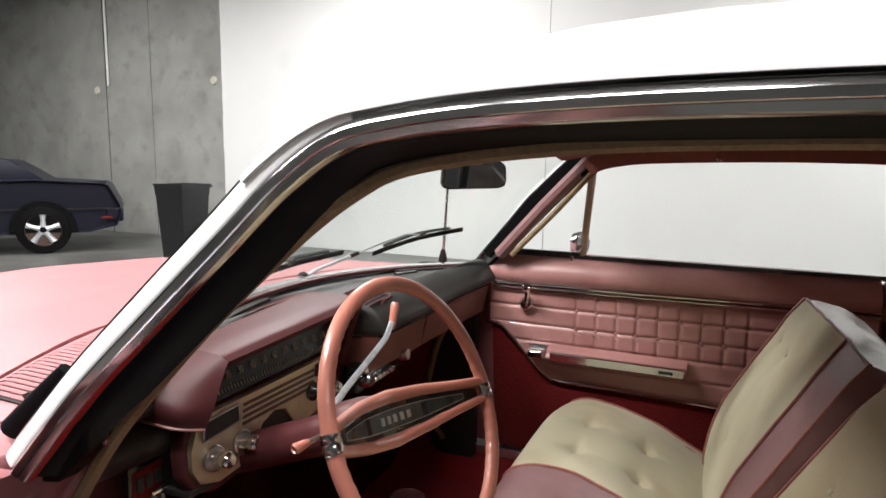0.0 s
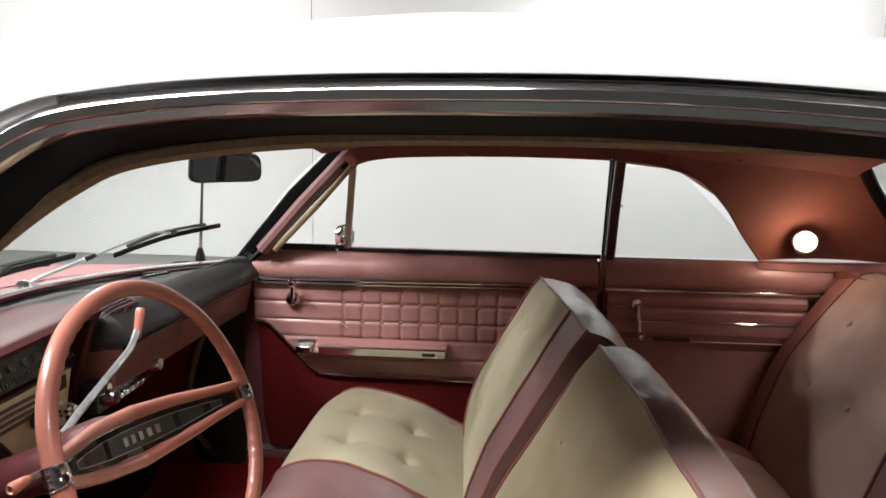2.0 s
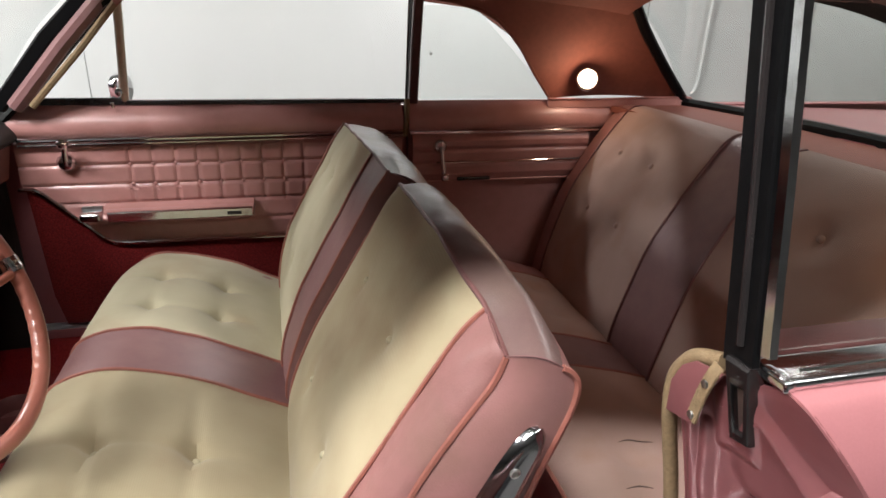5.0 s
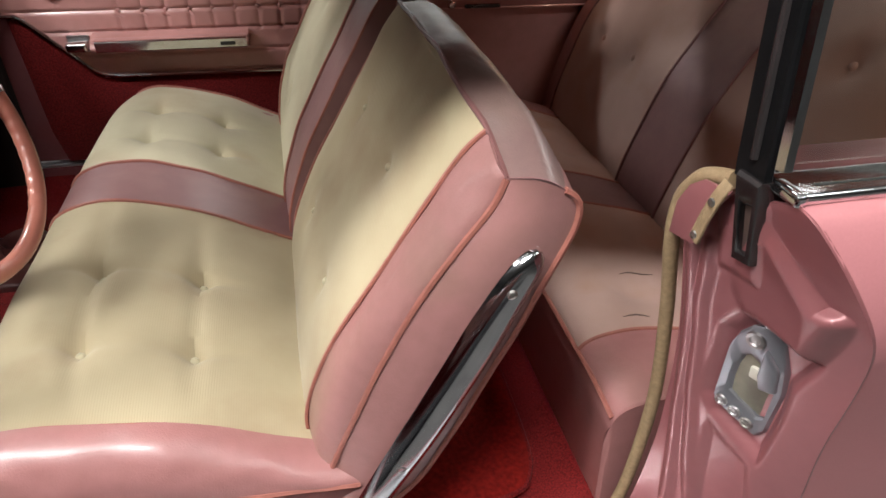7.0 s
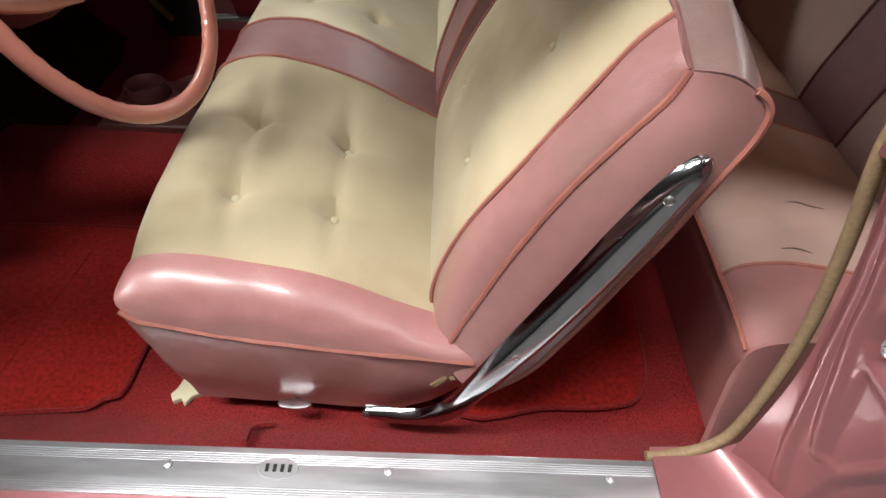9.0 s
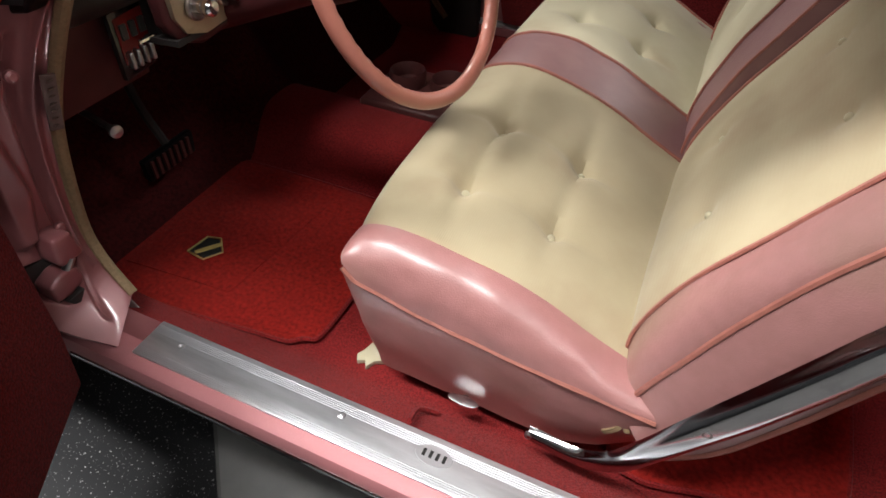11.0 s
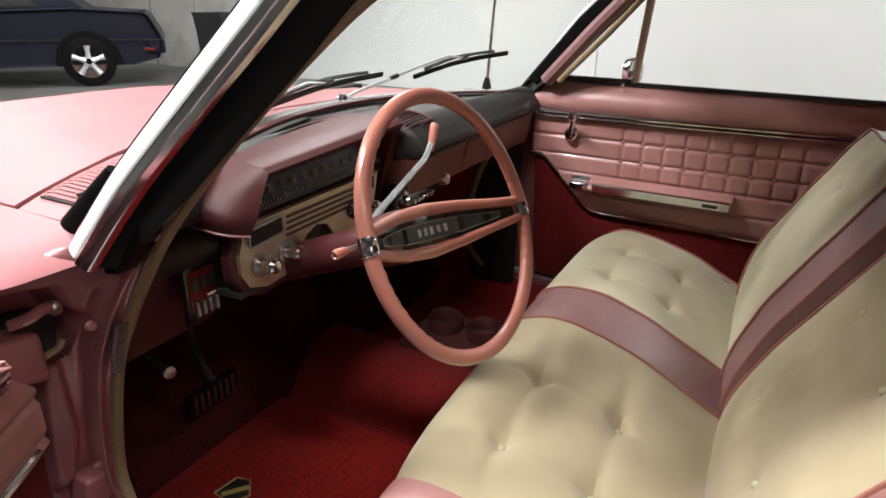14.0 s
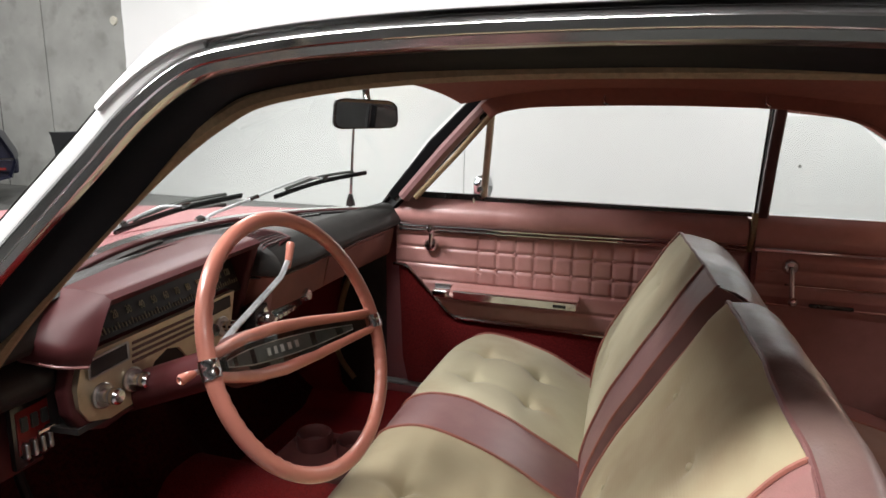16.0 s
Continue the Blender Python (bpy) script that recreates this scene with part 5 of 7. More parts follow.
RIM = spline([(0.612, 0, 0.475), (0.636, 0, 0.545), (0.663, 0, 0.610), (0.697, 0, 0.692), (0.749, 0, 0.795), (0.797, 0, 0.869), (0.832, 0, 0.918), (0.846, 0, 0.952)], 8)
BACKTUFTS = [(-0.20, 0.66), (-0.41, 0.66), (-0.20, 0.40), (-0.41, 0.40), (0.36, 0.74), (0.34, 0.44), (0.49, 0.74), (0.48, 0.44)]


def back_front(y, v, yin, yout):
    """The face of a backrest that reaches from its inner edge yin to its outer edge yout."""
    p = along(FRONT, v).copy()
    p.y = y
    s = (y - yin) / (yout - yin)
    e = max(0.0, (s - 0.55) / 0.45)
    c = max(0.0, 1 - abs(y - yin) / 0.11)
    if yout > yin:
        p.x -= lerp_table([(0.5, 0.01), (0.6, 0.02), (0.73, 0.045), (0.85, 0.05), (0.93, 0.048), (1.0, 0.045)], p.z) * min(1.0, 0.5 + 0.9 * max(0.0, s - 0.1))
        p.z += 0.03 * v**4 * (1 - 0.5 * e) * (1 - 0.4 * c)
        p.x += 0.008 * c**2
    else:
        p.x += 0.04 * e**2.6 * (0.3 + 0.7 * v)
        p.z += (0.023 * max(0.0, 1 - e * 1.2) - 0.052 * e**3 - 0.05 * c**2) * v**1.5
        p.x += 0.012 * c**2 - 0.014 * max(0.0, 1 - s * 1.6) * v
    for by, bv in BACKTUFTS:
        d = math.hypot(y - by, (v - bv) * 0.58)
        p.x += 0.009 * math.exp(-(d / 0.014) ** 2) + 0.006 * math.exp(-(d / 0.05) ** 2)
    p.x += 0.003 * noise.noise(Vector((y * 8, v * 6, 11)))
    return p


def backrest(inner, yout, name, zones):
    """inner: the inner edge's y by height; zones: (from, to, material), each an edge by height."""
    def face_at(ya, yb, w, v):
        return back_front(ya(v) + (yb(v) - ya(v)) * w, v, inner(v), yout)
    sgn = 1 if yout > inner(0) else -1
    ycb = sgn * 0.548

    def outer(v):
        return yout
    b = part(name, grid(lambda u, v: face_at(inner, outer, u, v) + Vector((0.03, 0, -0.012)), 10, 10), "vinyl", seat, "folding backrest with chrome hinge arm")
    for ya, yb, mat in zones:
        part("backrest_panel", grid(lambda u, v: face_at(ya, yb, v, 0.02 + 0.98 * u), 60, max(4, int(abs(yb(0.5) - ya(0.5)) / 0.008)), 0.01, face=(-1, 0, 0.3)), mat, b)
        for edge_y in (ya, yb):
            if edge_y is zones[0][0] or edge_y is yb:
                part("piping", tube([face_at(edge_y, edge_y, 0, 0.03 + 0.97 * k / 30) + Vector((-0.002, 0, 0.001)) for k in range(31)], 0.0034, 6), "piping", b, "coral vinyl piping")

    def rim(u):
        q = along(RIM, u)
        return Vector((q.x, sgn * 0.62, q.z))

    def bolster(u, v):
        a, c = back_front(ycb, u, inner(u), yout), rim(u)
        p = a.lerp(c, v)
        p += Vector((-0.5, sgn * 0.9, 0.2)) * 0.016 * math.sin(math.pi * v) ** 0.8
        return p + Vector((-1, 0, 0.3)) * 0.003 * noise.noise(Vector((u * 9, v * 3, 40)))
    part("bolster", grid(bolster, 40, 12, 0.005, face=(-0.5, sgn, 0)), "vinylaged", b, "yellowed rose vinyl backrest bolster")

    def side_f(u, v):
        a, c = rim(u), along(REAR, u).copy()
        c.y = sgn * 0.645
        c.x -= 0.022 * u**6
        p = a.lerp(c, v)
        p.y += sgn * 0.012 * math.sin(math.pi * v)
        p.z += 0.0105 * math.sin(math.pi * v) * u**7
        p.x -= 0.006 * noise.noise(Vector((p.x * 9, p.z * 9, 2))) * (1 - u**6)
        return p
    part("backrest_side", grid(side_f, 30, 10, 0.004, face=(0, sgn, 0)), "vinylaged", b, "yellowed rose vinyl backrest side")
    part("piping", tube([rim(k / 30) for k in range(31)], 0.0045, 6), "piping", b, "coral vinyl piping")
    part("piping", tube([side_f(k / 30, 1) for k in range(31)], 0.0045, 6), "piping", b, "coral vinyl piping")

    yi = inner(1.0)

    def top_f(u, v):
        y = yi + (yout - yi) * u
        a = back_front(yi + (ycb - yi) * min(1, u / 0.88), 1.0, yi, yout)
        a = a.lerp(rim(1.0), max(0.0, (u - 0.88) / 0.12))
        s = max(0.0, (u - 0.8) / 0.2)
        k = max(0.0, 1 - u / 0.2)
        c = Vector((0.915 + 0.011 * u**4 - 0.022 * s**2.5 - 0.02 * k**2, y + sgn * 0.04 * u, 0.957 - 0.011 * u**6 - 0.02 * k**2))
        p = a.lerp(c, v)
        p.z += (0.026 if sgn < 0 else 0.018) * math.sin(math.pi * v) * (1 - 0.5 * s) + 0.003 * noise.noise(Vector((y * 20, v * 5, 5))) * (1 - s)
        p.x += 0.012 * math.sin(math.pi * v) * (1 - s)
        p.y += sgn * 0.012 * math.sin(math.pi * v) * s**2 - sgn * 0.01 * math.sin(math.pi * v) * k**2
        return p
    part("backrest_top", grid(top_f, 44, 14, 0.004, face=(0, 0, 1)), "vinylbrown", b, "brownish mauve vinyl top of the backrest")
    part("piping", tube([top_f(k / 30, 0.0) for k in range(31)], 0.0038, 6), "pipingdark", b, "dull mauve piping")
    part("seam", tube([top_f(1.0, k / 8) + Vector((0, 0, 0.0005)) for k in range(9)], 0.0012, 5), "vinylgrey", b)

    def rear_f(u, v):
        y = inner(u) + (yout + sgn * 0.035 - inner(u)) * v
        c = along(REAR, u).copy()
        q = top_f(v, 1.0)
        c += (q - Vector((0.926, q.y, 0.946))) * u**6
        c.y = y
        c.x += 0.012 * math.sin(math.pi * u) * math.sin(math.pi * v)
        return c
    part("backrest_rear", grid(rear_f, 24, 16, 0.004, face=(1, 0, 0)), "vinyl", b, "rose vinyl back of the backrest")

    def inner_f(u, v):
        p = back_front(inner(u), u, inner(u), yout).lerp(rear_f(u, 0.0), v)
        p.y -= sgn * 0.012 * math.sin(math.pi * v)
        if u > 0.8:
            p.z += 0.018 * math.sin(math.pi * v) * ((u - 0.8) / 0.2) ** 2
        return p
    part("backrest_inner", grid(inner_f, 24, 10, 0.004), "vinylgrey", b)
    return b


def strap_edge(v):
    return 0.095 + 0.015 * v


def pass_inner(v):
    return -0.028 + 0.015 * v


def pass_cloth(v):
    return 0.548


def driver_inner(v):
    return -0.037


def driver_cloth(v):
    return -0.548


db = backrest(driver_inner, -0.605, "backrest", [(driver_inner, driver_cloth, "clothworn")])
pb = backrest(pass_inner, 0.605, "backrest", [(pass_inner, strap_edge, "vinylgrey"), (strap_edge, pass_cloth, "cloth")])
for by, bv in BACKTUFTS:
    y_in, y_out = (-0.037, -0.605) if by < 0 else (pass_inner(bv), 0.605)
    button(back_front(by, bv, y_in, y_out) + Vector((-0.001, 0, 0)), (-1, 0, 0.5), db if by < 0 else pb, "cloth", 0.006)

# chrome hinge arms at the seat's ends
for s in (-1, 1):
    XF = Matrix.Identity(4) if s == -1 else MIRRORED
    arm_line = spline([(0.879, -0.650, 0.872), (0.848, -0.654, 0.82), (0.799, -0.658, 0.721), (0.746, -0.66, 0.616), (0.702, -0.66, 0.533), (0.665, -0.658, 0.46), (0.627, -0.655, 0.396), (0.575, -0.648, 0.362), (0.495, -0.642, 0.366)], 6)

    def arm_w(u):
        return lerp_table([(0, 0.002), (0.015, 0.010), (0.06, 0.016), (0.2, 0.024), (0.4, 0.024), (0.55, 0.020), (0.65, 0.018), (0.8, 0.017), (0.95, 0.012), (1, 0.008)], u)

    def arm_f(u, v):
        p = along(arm_line, u)
        q = along(arm_line, min(u + 0.02, 1)) - along(arm_line, max(u - 0.02, 0))
        n = Vector((q.z, 0, -q.x)).normalized()
        a = (v - 0.5) * 2
        return p + n * a * arm_w(u) + Vector((0, -0.012 * (1 - a**4) * min(1.0, 0.25 + u / 0.06), 0))
    arm = part("hinge_arm", grid(arm_f, 60, 10, 0.004), "dimchrome", seat, "long chrome backrest hinge cover")
    for p in ((0.847, -0.668, 0.83), (0.714, -0.674, 0.558), (0.497, -0.655, 0.368)):
        part("bolt", lathe([(0.0065, -0.004), (0.0065, 0.002), (0.005, 0.0035), (0.0035, 0.002), (0.001, 0.002)], p, (0, -1, 0), 14), "dullchrome", arm)
    part("torn_edge", band(spline([(0.60, -0.628, 0.42), (0.615, -0.63, 0.44), (0.622, -0.625, 0.455), (0.632, -0.63, 0.44)], 4), 0.008, 0.012, (0, -1, 0)), "felt", seat, "torn cloth edge at the hinge")
    if s == -1:
        lever = part("seat_lever", slab([(0.376 + 0.028 * math.cos(a), -0.63 + 0.010 * math.sin(a)) for a in np.linspace(0, 2 * math.pi, 21)[:-1]], "z", 0.343, 0.353, 0.003, 2), "chrome", seat, "chrome seat adjuster knob")
        part("lever_rod", tube([Vector((0.376, -0.625, 0.345)), Vector((0.376, -0.595, 0.335))], 0.005, 8), "dark", lever)
XF = Matrix.Identity(4)

# ---- rear bench seat ----
M["rearcloth"] = material("tan_cloth", (0.43, 0.295, 0.25), 0.6, 0, (0.37, 0.25, 0.21), 10, 0.5, bump=0.25, bump_scale=300, wear=0.5, wear_scale=6, wear_colour=(0.36, 0.22, 0.165), sheen=0.1, spec=0.25)
rear = thing("rear_bench_seat", "tan and rose rear bench seat with buttons and a centre band", "car seat", at=(1.4, 0, 0.3))
RB = spline([(1.395, 0, 0.47), (1.41, 0, 0.56), (1.435, 0, 0.65), (1.482, 0, 0.785), (1.53, 0, 0.87), (1.575, 0, 0.94), (1.63, 0, 1.015), (1.665, 0, 1.048), (1.70, 0, 1.056)], 8)
RTUFT = [(s * a, z) for s in (-1, 1) for a, z in ((0.471, 0.933), (0.296, 0.931), (0.46, 0.77), (0.28, 0.77))]


def rear_back(y, u):
    p = along(RB, u).copy()
    p.y = y
    e = abs(y) / 0.68
    p.x += 0.02 * e**6
    p.z -= 0.012 * e**8
    for by, bz in RTUFT:
        d = math.hypot(y - by, p.z - bz)
        p.x += 0.014 * math.exp(-(d / 0.03) ** 2)
    p.x += 0.004 * noise.noise(Vector((y * 7, u * 6, 21)))
    return p


for y0, y1, mat in ((-0.68, -0.59, "vinyl"), (-0.59, -0.095, "rearcloth"), (-0.095, 0.095, "vinylgrey"), (0.095, 0.59, "rearcloth"), (0.59, 0.68, "vinyl")):
    part("backrest_panel", grid(lambda u, v: rear_back(y0 + (y1 - y0) * v, u), 50, max(6, int((y1 - y0) / 0.014)), 0.01), mat, rear)
    if y1 < 0.6:
        part("piping", tube([rear_back(y1, k / 40) + Vector((-0.002, 0, 0)) for k in range(41)], 0.0034, 6), "pipingdark", rear, "dull mauve piping")
for by, bz in RTUFT:
    k = min(range(201), key=lambda i: abs(rear_back(by, i / 250).z - bz))
    button(rear_back(by, k / 250), (-1, 0, 0.35), rear, "rearcloth", 0.009)
RC = spline([(1.068, 0, 0.28), (1.058, 0, 0.36), (1.046, 0, 0.46), (1.037, 0, 0.53), (1.046, 0, 0.565), (1.085, 0, 0.582), (1.16, 0, 0.582), (1.31, 0, 0.55), (1.45, 0, 0.50)], 8)
RCT = [(1.18, -0.40), (1.32, -0.40), (1.18, -0.22), (1.32, -0.22), (1.18, 0.40), (1.32, 0.40), (1.18, 0.22), (1.32, 0.22)]


def rear_cushion(y, u):
    p = along(RC, u).copy()
    p.y = y
    e = abs(y) / 0.64
    p.z -= 0.012 * e**9 * max(0.0, min(1.0, (u - 0.2) / 0.2))
    for bx, by in RCT:
        if u > 0.5:
            p.z -= 0.013 * math.exp(-((p.x - bx) ** 2 + (y - by) ** 2) / 0.03**2)
    p.z += 0.004 * noise.noise(Vector((p.x * 8, y * 8, 31)))
    return p


for y0, y1, mat, u0 in ((-0.64, -0.505, "vinyl", 0.45), (-0.505, -0.08, "rearcloth", 0.45), (-0.08, 0.08, "vinylgrey", 0.45), (0.08, 0.505, "rearcloth", 0.45), (0.505, 0.64, "vinyl", 0.45), (-0.64, 0.64, "vinyl", 0.0)):
    u1 = 1.0 if u0 else 0.45
    part("cushion_panel", grid(lambda u, v: rear_cushion(y0 + (y1 - y0) * v, u0 + (u1 - u0) * u), 36, max(6, int((y1 - y0) / 0.016)), 0.008), mat, rear)
for y in (-0.505, -0.08, 0.08, 0.505):
    part("piping", tube([rear_cushion(y, 0.45 + 0.55 * k / 30) for k in range(31)], 0.0038, 6), "piping", rear, "coral vinyl piping")
part("piping", tube([rear_cushion(-0.64 + 1.28 * k / 60, 0.45) + Vector((-0.002, 0, 0)) for k in range(61)], 0.0042, 6), "piping", rear, "coral vinyl piping")
for s in (-1, 1):
    part("cushion_end", grid(lambda u, v: rear_cushion(s * 0.64, u).lerp(Vector((along(RC, u).x + 0.01, s * 0.655, 0.27)), v), 24, 8, 0.006), "vinyl", rear)

CRACKS = [((1.178, -0.354), (1.20, -0.349), (1.23, -0.353), (1.256, -0.352)), ((1.13, -0.473), (1.155, -0.47), (1.18, -0.475))]
for line in CRACKS:
    pts = []
    for cx, cy in line:
        k = min(range(101), key=lambda i: abs(rear_cushion(cy, 0.5 + 0.5 * i / 100).x - cx))
        pts.append(rear_cushion(cy, 0.5 + 0.5 * k / 100) + Vector((0, 0, 0.0002)))
    part("crack", tube(spline(pts, 4), lambda q: 0.0005 + 0.0012 * math.sin(math.pi * q), 5), "agedplate", rear, "split in the worn seat cover")

# ---- dashboard ----
dash = thing("dashboard", "rose dashboard with a black padded top and silver panel", "dashboard", at=(-0.2, 0, 0.85))


def dash_edge(y):
    return lerp_table([(-0.72, -0.19), (-0.6, -0.2), (-0.3, -0.23), (-0.035, -0.21), (0.0, -0.108), (0.15, -0.098), (0.4, -0.095), (0.72, -0.085)], y)


def dash_pad(u, v):
    y = -0.70 + 1.40 * v
    w = ws_base(y) + Vector((0.012, 0, -0.012))
    e = dash_edge(y)
    prof = [(w.x, w.z), (w.x + (e - w.x) * 0.25, w.z + 0.004), (w.x + (e - w.x) * 0.6, w.z + 0.006), (e - 0.075, 1.026), (e - 0.045, 1.016), (e - 0.018, 0.998), (e - 0.002, 0.976), (e + 0.001, 0.960), (e - 0.008, 0.948), (e - 0.03, 0.943)]
    p = along([Vector((a, y, b)) for a, b in prof], u)
    p.z += 0.010 * max(0.0, min(1.0, y / 0.45)) * u
    return p


pad = part("dash_pad", grid(dash_pad, 28, 40, 0.008), "dashblack", dash, "black grained dash pad")
part("dash_face", grid(lambda u, v: Vector((dash_edge(-0.03 + 0.72 * v) - 0.018 - 0.02 * u, -0.03 + 0.72 * v, 0.953 - 0.095 * u)), 8, 24, 0.006, face=(1, 0, 0)), "dashcoral", dash, "coral-brown painted dash face")
# Near-black sheet: the shade below the dash is put into its colour.
part("dash_underside_shade", grid(lambda u, v: Vector((dash_edge(-0.03 + 0.72 * v) - 0.04 - 0.16 * u, -0.03 + 0.72 * v, 0.858 - 0.03 * u)), 4, 16, 0.006), "dark", dash)
part("pad_beading", tube([dash_pad(1, (y + 0.7) / 1.4) + Vector((0.014, 0, -0.001)) for y in np.linspace(-0.02, 0.69, 24)], 0.003, 6), "gloss_black", dash)
part("cowl_garnish", band([ws_base(y) + Vector((0.022, 0, 0.001)) for y in np.linspace(-0.68, 0.68, 33)], 0.026, 0.008, (0, 0, 1), 0.002), "dashrose", dash, "dark rose painted strip under the windscreen")
for y0, y1 in ((-0.36, -0.11), (0.38, 0.60)):
    part("defroster_slot", band([ws_base(y) + Vector((0.052, 0, -0.003)) for y in np.linspace(y0, y1, 9)], 0.018, 0.006, (0, 0, 1), 0.001), "dark", dash)


def pad_spot(x, y, lift):
    """The point of the pad's skin over a place of the plan."""
    k = min(range(141), key=lambda i: abs(dash_pad(i / 160, (y + 0.7) / 1.4).x - x))
    return dash_pad(k / 160, (y + 0.7) / 1.4) + Vector((0, 0, lift))


script = part("dash_script", band([pad_spot(-0.255 + 0.02 * k / 4, 0.33 + 0.085 * k / 4, 0.003) for k in range(5)], 0.014, 0.005, (0, 0, 1), 0.001), "gloss_black", dash, "small framed script plate, unreadable")
for k in range(6):
    q = pad_spot(-0.253 + 0.016 * k / 5, 0.337 + 0.07 * k / 5, 0.0058)
    part("script_bar", box(q.x - 0.003, q.x + 0.003, q.y - 0.003, q.y + 0.004, q.z - 0.001, q.z + 0.0008), "dullchrome", script)
spk = part("pad_speaker", grid(lambda u, v: pad_spot(-0.225 + 0.082 * u, -0.03 + 0.125 * v, 0.003), 8, 6, 0.004), "dark", dash, "sunken speaker grille in the dash top")
for k in range(9):
    part("grille_bar", tube([pad_spot(-0.220 + 0.0092 * k, -0.028 + 0.118 * j / 4, 0.0040) for j in range(5)], 0.0018, 6), "dashrose", spk)
part("grille_frame", tube([pad_spot(x, y, 0.004) for x, y in ((-0.226, -0.02), (-0.226, 0.03), (-0.226, 0.093), (-0.20, 0.096), (-0.17, 0.097), (-0.143, 0.096), (-0.141, 0.05), (-0.141, -0.01))], 0.0032, 6), "dashrose", spk)

# instrument hood
HOODP = [(-0.36, 1.016), (-0.29, 1.03), (-0.2, 1.034), (-0.16, 1.03), (-0.146, 1.022), (-0.15, 1.012), (-0.17, 1.006), (-0.215, 0.998)]


def pod(u, v):
    y = -0.45 + 0.425 * v
    p = along([Vector((a, y, b)) for a, b in HOODP], u)
    p.z += 0.035 * (y + 0.24)
    return p


part("instrument_hood", grid(pod, 28, 30, 0.008), "dashrose", dash, "rose instrument hood")
WING = [[(-0.31, -0.52, 0.985), (-0.23, -0.525, 0.988), (-0.178, -0.505, 0.985), (-0.145, -0.47, 0.982)],
        [(-0.31, -0.55, 0.962), (-0.22, -0.548, 0.963), (-0.167, -0.53, 0.953), (-0.143, -0.49, 0.946)],
        [(-0.31, -0.545, 0.935), (-0.225, -0.54, 0.932), (-0.178, -0.53, 0.926), (-0.152, -0.50, 0.918)]]
WROWS = [[pod(0.571 * k / 18, 0) for k in range(19)]] + [spline(r, 6) for r in WING]
part("hood_end", grid(lambda u, v: along(spline([along(r, v) for r in WROWS], 6), u), 16, 18, 0.006, face=(0.5, -1, 0.3)), "dashrose", dash, "rounded end of the instrument hood")
part("hood_lip", tube(spline(WING[2], 6), 0.0028, 6), "vinyl", dash, "bright lower edge of the instrument hood")
part("hood_fin", slab([(-0.34, 1.01), (-0.2, 1.036), (-0.147, 1.03), (-0.183, 0.925), (-0.208, 0.84), (-0.30, 0.84)], "y", -0.046, -0.022, 0.009, 4), "dashrose", dash, "dark upright end of the instrument hood")
part("gauge_recess", grid(lambda u, v: Vector((-0.215 + 0.028 * u, -0.50 + 0.46 * v, 0.994 - 0.072 * u)), 2, 2, 0.006, face=(1, 0, 0.3)), "speedo", dash, "dark speedometer face")


def dial_figure(text, y, z, size):
    """Flat speedometer figures standing on the sloped dial, facing the seats."""
    cu = bpy.data.curves.new("speed_figure", "FONT")
    cu.body, cu.size, cu.extrude, cu.align_x, cu.align_y = text, size, 0.0006, "CENTER", "BOTTOM"
    tmp = bpy.data.objects.new("speed_figure", cu)
    scene.collection.objects.link(tmp)
    bpy.context.view_layer.update()
    me = bpy.data.meshes.new_from_object(tmp.evaluated_get(bpy.context.evaluated_depsgraph_get()))
    bpy.data.objects.remove(tmp)
    x = -0.215 + 0.028 * (0.994 - z) / 0.072 + 0.003
    rot = Matrix(((0, -0.36, 0.93, 0), (1, 0, 0, 0), (0, 0.93, 0.36, 0), (0, 0, 0, 1)))
    me.transform(Matrix.Translation((x, y, z)) @ rot @ Matrix.Diagonal((0.62, 1, 1, 1)))
    me.materials.append(M["dialmark"])
    ob = new("speed_figure", me)
    ob.parent = dash
    ob.matrix_parent_inverse = dash.matrix_world.inverted()


for k in range(13):
    y = -0.455 + 0.0315 * k
    dial_figure(str(10 * k), y, 0.957, 0.021)
    for h in range(4):
        yy = y + 0.0079 * h
        xx = -0.215 + 0.028 * (0.994 - 0.948) / 0.072 + 0.002
        part("speed_mark", lean(box(xx, xx + 0.0015, yy - 0.0009, yy + 0.0009, 0.942, 0.953 if h == 0 else 0.949), 0, -0.39, 0, 0.948), "dialmark", dash)
TILT_P = Vector((-0.166, 0, 0.93)), Vector((-0.178, 0, 0.792))


def plate(y, s, out=0.0):
    a, b = TILT_P
    p = a.lerp(b, s)
    return Vector((p.x + out, y, p.z))


def panel_s(z):
    return (0.93 - z) / 0.138


panel_out = [(y, panel_s(z)) for y, z in ((-0.497, 0.932), (-0.51, 0.88), (-0.507, 0.845), (-0.488, 0.815), (-0.445, 0.80), (-0.372, 0.806), (-0.358, 0.838), (-0.340, 0.864), (-0.308, 0.877), (-0.275, 0.868), (-0.252, 0.84), (-0.24, 0.822), (-0.2, 0.82), (-0.115, 0.832), (-0.102, 0.936))]
bm = bmesh.new()
front = [bm.verts.new(plate(y, s, 0.0)) for y, s in panel_out]
back = [bm.verts.new(plate(y, s, -0.012)) for y, s in panel_out]
bm.faces.new(front), bm.faces.new(back)
for i in range(len(front)):
    bm.faces.new((front[i], front[(i + 1) % len(front)], back[(i + 1) % len(front)], back[i]))
bmesh.ops.recalc_face_normals(bm, faces=bm.faces)
M["champagne"] = material("champagne_metal", (0.58, 0.50, 0.36), 0.35, 0.75, (0.5, 0.42, 0.3), 30, 0.5, wear=0.5, wear_scale=20, wear_colour=(0.36, 0.29, 0.19))
plate_ob = part("instrument_panel", bm, "champagne", dash, "champagne metal switch panel")
